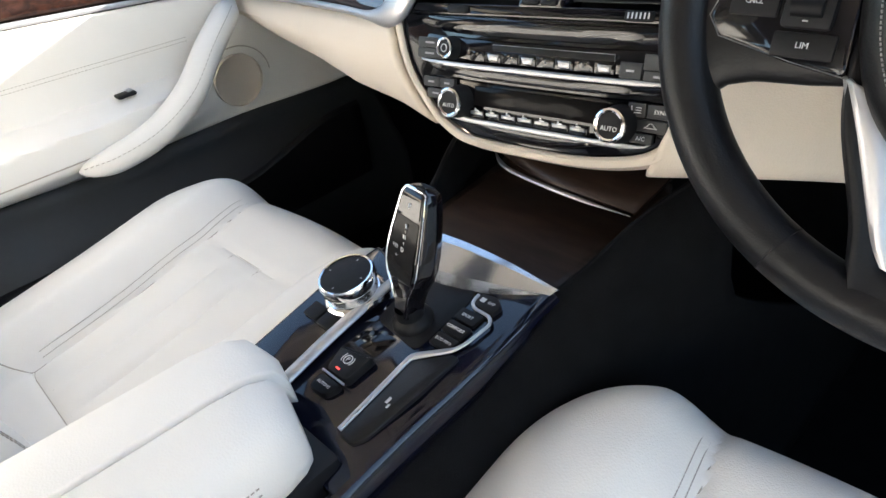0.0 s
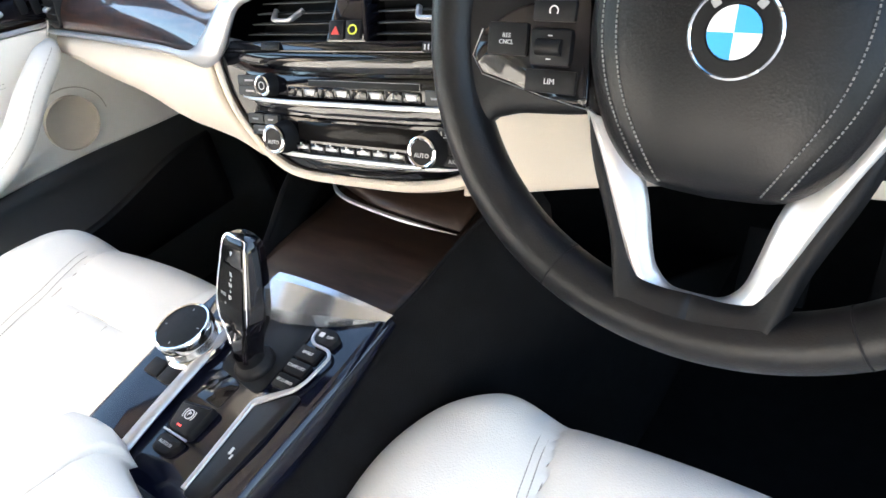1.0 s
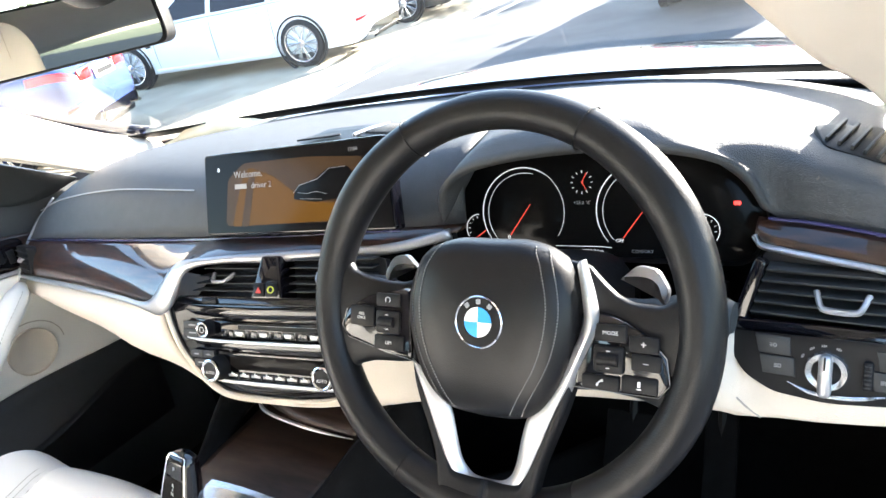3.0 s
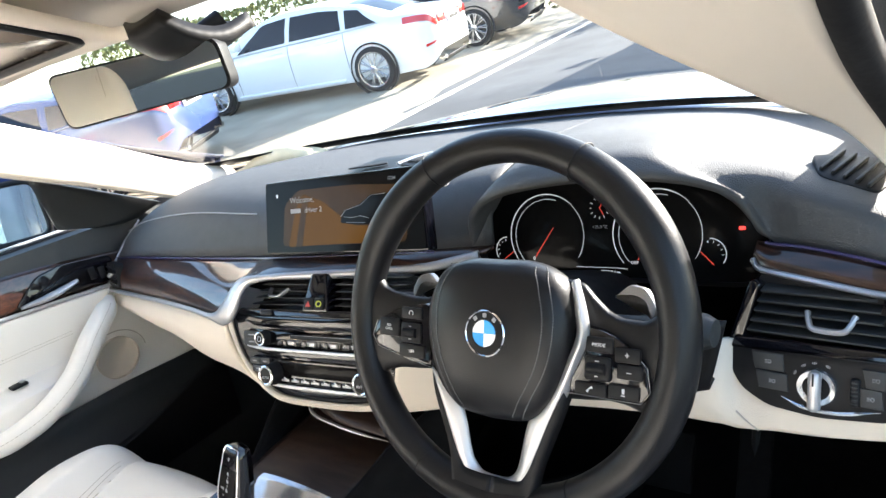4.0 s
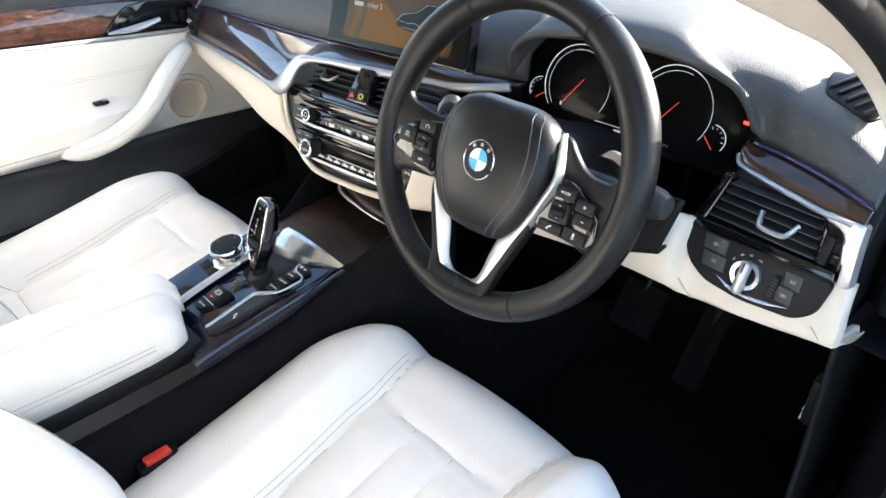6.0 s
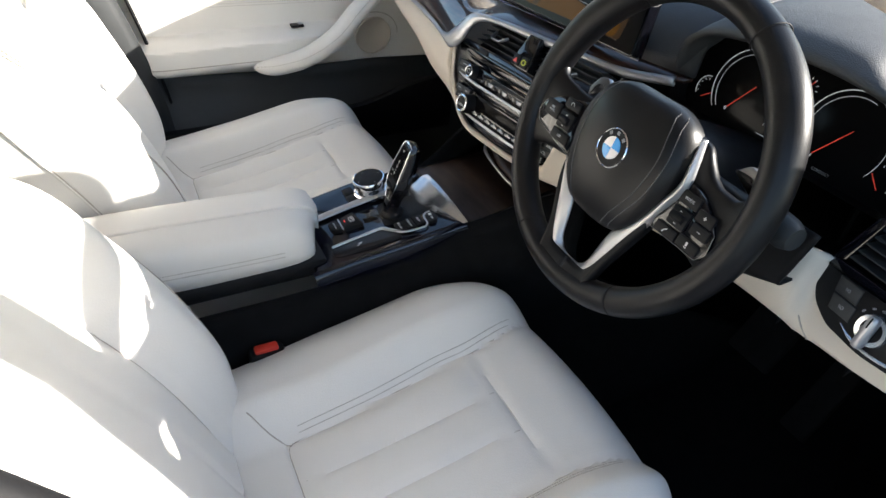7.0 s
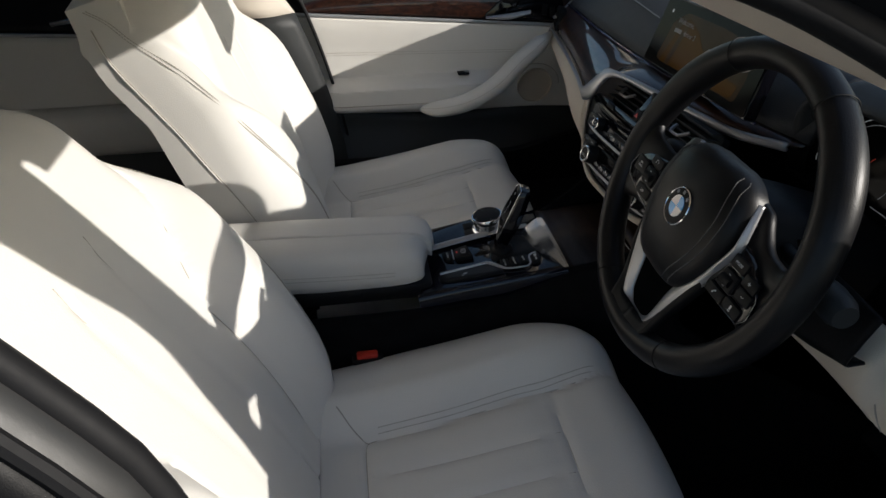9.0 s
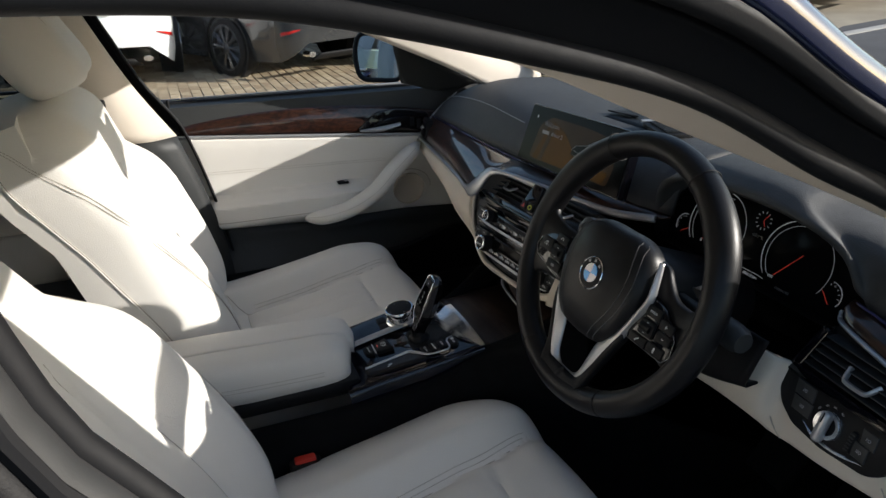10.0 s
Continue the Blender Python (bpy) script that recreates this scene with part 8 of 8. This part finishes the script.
            part("rim_well", bm, RUBBER if rim is DARKALLOY else GREYPLASTIC, wheel)
            bm = bmesh.new()
            lathe(bm, [(0.258, 0.138), (0.256, 0.152), (0.240, 0.150), (0.238, 0.135)], 40, wm)
            lathe(bm, [(0.06, 0.10), (0.058, 0.142), (0.03, 0.148), (0.0, 0.148)], 20, wm)
            for k in range(10):
                a = 2 * math.pi * k / 10
                for d in (-0.09, 0.09):
                    tube([wm @ Vector((0.05 * math.cos(a), 0.05 * math.sin(a), 0.138)), wm @ Vector((0.246 * math.cos(a + d), 0.246 * math.sin(a + d), 0.142))], 0.011, 6, bm=bm)
            part("rim", bm, rim, wheel, "spoked alloy rim")
    # front and rear glass over the cabin's ends
    for nm, x0, x1 in (("windscreen", 0.44, 1.13), ("rear_glass", -1.74, -1.02)):
        rows = [[Vector((x, side(x, 0.87, 1).y * 0.98 * k, side(x, 1 - 0.13 * abs(k), 1).z + 0.004)) for k in span(-1, 1, 14)] for x in span(x0, x1, 10)]
        part(nm, grid(rows), PIANO, car, "dark glass")
    bm = bmesh.new()
    box(bm, (-2.475, 0, 0.80), (0.02, 0.52, 0.12), 0.006)
    pl = part("number_plate", bm, WHITEENAMEL, car, "white number plate")
    bm = bmesh.new()
    box(bm, (-2.487, 0, 0.80), (0.004, 0.40, 0.05))
    part("plate_bar", bm, BLACKPLASTIC, pl)
    part("boot_gap", tube([(-2.47, y, 0.93 - 0.02 * abs(y)) for y in span(-0.5, 0.5, 10)], 0.005, 5), RUBBER, car)
    bm = surf([[(-2.40, -0.50, 0.22), (-2.40, 0.50, 0.22)], [(-2.46, -0.42, 0.29), (-2.46, 0.42, 0.29)]], 10, 4)
    part("diffuser", bm, RUBBER, car, solid=0.02)
    bm = surf([[(2.45, -0.30, 0.42), (2.45, 0.30, 0.42)], [(2.47, -0.30, 0.64), (2.47, 0.30, 0.64)]], 6, 4)
    part("grille", bm, RUBBER, car, solid=0.02)
    return car


def stand(x, y, heading):
    """A car's pose on the ground: heading in degrees from +x, to the left."""
    c, s = math.cos(radians(heading)), math.sin(radians(heading))
    zf, zr = ground_z(x + 1.5 * c, y + 1.5 * s), ground_z(x - 1.45 * c, y - 1.45 * s)
    zl, zr2 = ground_z(x - 0.8 * s, y + 0.8 * c), ground_z(x + 0.8 * s, y - 0.8 * c)
    pitch = -math.degrees(math.atan2(zf - zr, 2.95))
    roll = math.degrees(math.atan2(zl - zr2, 1.6))
    return Matrix.Translation((x, y, (zf + zr) / 2 + 0.0)) @ pose(0, 0, 0, 0, 0, heading) @ pose(0, 0, 0, roll, pitch, 0)


WHITEPAINT = paint("white_car_paint", (0.78, 0.79, 0.80))
BLUEPAINT = paint("blue_car_paint", (0.035, 0.06, 0.17))
BLACKPAINT = paint("black_car_paint", (0.010, 0.010, 0.012))
GREYPAINT = paint("dark_grey_car_paint", (0.03, 0.031, 0.033))

# ---- paving beyond the kerb ----
KX = -4.38
bed = [[(x, y, ground_z(x, y) + 0.006) for y in span(-30, 30, 240)] for x in [-60, -40, -25] + span(-20, KX - 0.05, 16)]
single("pavement", grid(bed), SAND, "tan brick paving bed under the parked row", "paving", kind="structure")
kerb = bmesh.new()
rows = []
for y in span(-30, 34, 64):
    z = ground_z(KX, y)
    rows.append([(KX + 0.07, y, z - 0.01), (KX + 0.07, y, z + 0.018), (KX + 0.055, y, z + 0.024), (KX - 0.055, y, z + 0.024), (KX - 0.07, y, z + 0.018), (KX - 0.07, y, z - 0.01)])
single("kerb", grid(rows, bm=kerb), KERB, "pale concrete edging between asphalt and paving", "kerb", kind="structure")

# ---- parked cars ----
parked_car("parked_car", "white sedan parked side-on beyond the windscreen", stand(-7.65, 7.8, 194), WHITEPAINT)
parked_car("parked_car", "black sedan parked beyond a white one", stand(-7.8, 10.9, 194), BLACKPAINT)
parked_car("parked_car", "blue sedan parked showing its tail", stand(-8.93, 3.5, 210), BLUEPAINT)
parked_car("parked_car", "black sedan on the asphalt ahead showing its tail", stand(-0.35, 9.9, 90), BLACKPAINT)
parked_car("parked_car", "dark grey sedan with dark spoked rims, tail to the kerb", stand(-9.0, 0.40, 210), GREYPAINT, DARKALLOY)
parked_car("parked_car", "white sedan with chrome exhaust, tail to the kerb", stand(-9.47, -1.13, 181), WHITEPAINT)
parked_car("parked_car", "white sedan at the far end of the row", stand(-8.45, -5.05, 181), WHITEPAINT)

parked_car("parked_car", "black sedan parked between two white ones", stand(-13.2, -4.1, 181), BLACKPAINT)

# ---- hedge behind the cars ----
hedge = thing("hedge", "dense green hedge behind the parked cars", "hedge", at=(-12, 15, 1.0))
rng = random.Random(7)
bm = bmesh.new()
for k in range(5200):
    u = rng.random()
    x = -26 + 24 * u
    y = 14.5 + 0.25 * (x + 12) * 0.2 + rng.uniform(-0.7, 0.7)
    h = 1.5 + 0.35 * noise.noise((x * 0.6, 0, 3))
    z = ground_z(x, y) + h * (1 - rng.random() ** 2)
    a, b, s = rng.uniform(0, 6.28), rng.uniform(-1, 1), rng.uniform(0.06, 0.13)
    m = Matrix.Translation((x, y, z)) @ Euler((b, a * 0.3, a)).to_matrix().to_4x4()
    vs = [bm.verts.new(m @ Vector(p)) for p in ((-s, 0, 0), (0, -s * 0.5, 0.02), (s, 0, 0), (0, s * 0.5, 0.02))]
    bm.faces.new(vs)
tagged(part("foliage", bm, HEDGE, hedge), kind="stuff")
for k in range(12):
    x = -25 + k * 2
    part("stem", tube([(x, 14.5, ground_z(x, 14.5) - 0.05), (x + 0.1, 14.5, ground_z(x, 14.5) + 0.9)], [0.05, 0.02], 6), BARK, hedge)

# ---- pavers, those beside the car as pieces ----
PX, PY = 0.21, 0.105
bm = bmesh.new()
box(bm, (0, 0, 0), (PX - 0.007, PY - 0.006, 0.05), 0.006, seg=1)
paver_mesh = finish("paver", bm, PAVER)
pav = thing("paving_stones", "tan brick pavers in staggered rows beside the kerb", "paving", at=(-6.5, 0.5, G0), kind="structure")
rest = bmesh.new()
rng = random.Random(3)
cells = []
for j in range(-58, 38):
    for i in range(29):
        x = KX - 0.18 - i * PX - (PX / 2 if j % 2 else 0.0)
        y = 0.5 + j * PY
        cells.append((abs(x + 5.8) + abs(y - 0.9), x, y))
cells.sort()
for k, (d, x, y) in enumerate(cells):
    z = ground_z(x, y) - 0.012 + rng.uniform(0, 0.004)
    if k < 300:
        ob = new("paver", paver_mesh)
        ob.parent = pav
        ob.matrix_basis = Matrix.Translation((x + 6.5, y - 0.5, z - G0)) @ pose(0, 0, 0, rng.uniform(-0.6, 0.6), rng.uniform(-0.6, 0.6), rng.uniform(-0.6, 0.6))
    else:
        hx_, hy_ = PX / 2 - 0.0035, PY / 2 - 0.003
        top_ = [rest.verts.new((x + a, y + b, z + 0.025)) for a, b in ((-hx_, -hy_), (hx_, -hy_), (hx_, hy_), (-hx_, hy_))]
        low_ = [rest.verts.new((v.co.x, v.co.y, z - 0.02)) for v in top_]
        rest.faces.new(top_)
        for q in range(4):
            rest.faces.new((top_[q], low_[q], low_[(q + 1) % 4], top_[(q + 1) % 4]))
tagged(part("far_pavers", rest, PAVER, pav, sharp=30), kind="stuff")
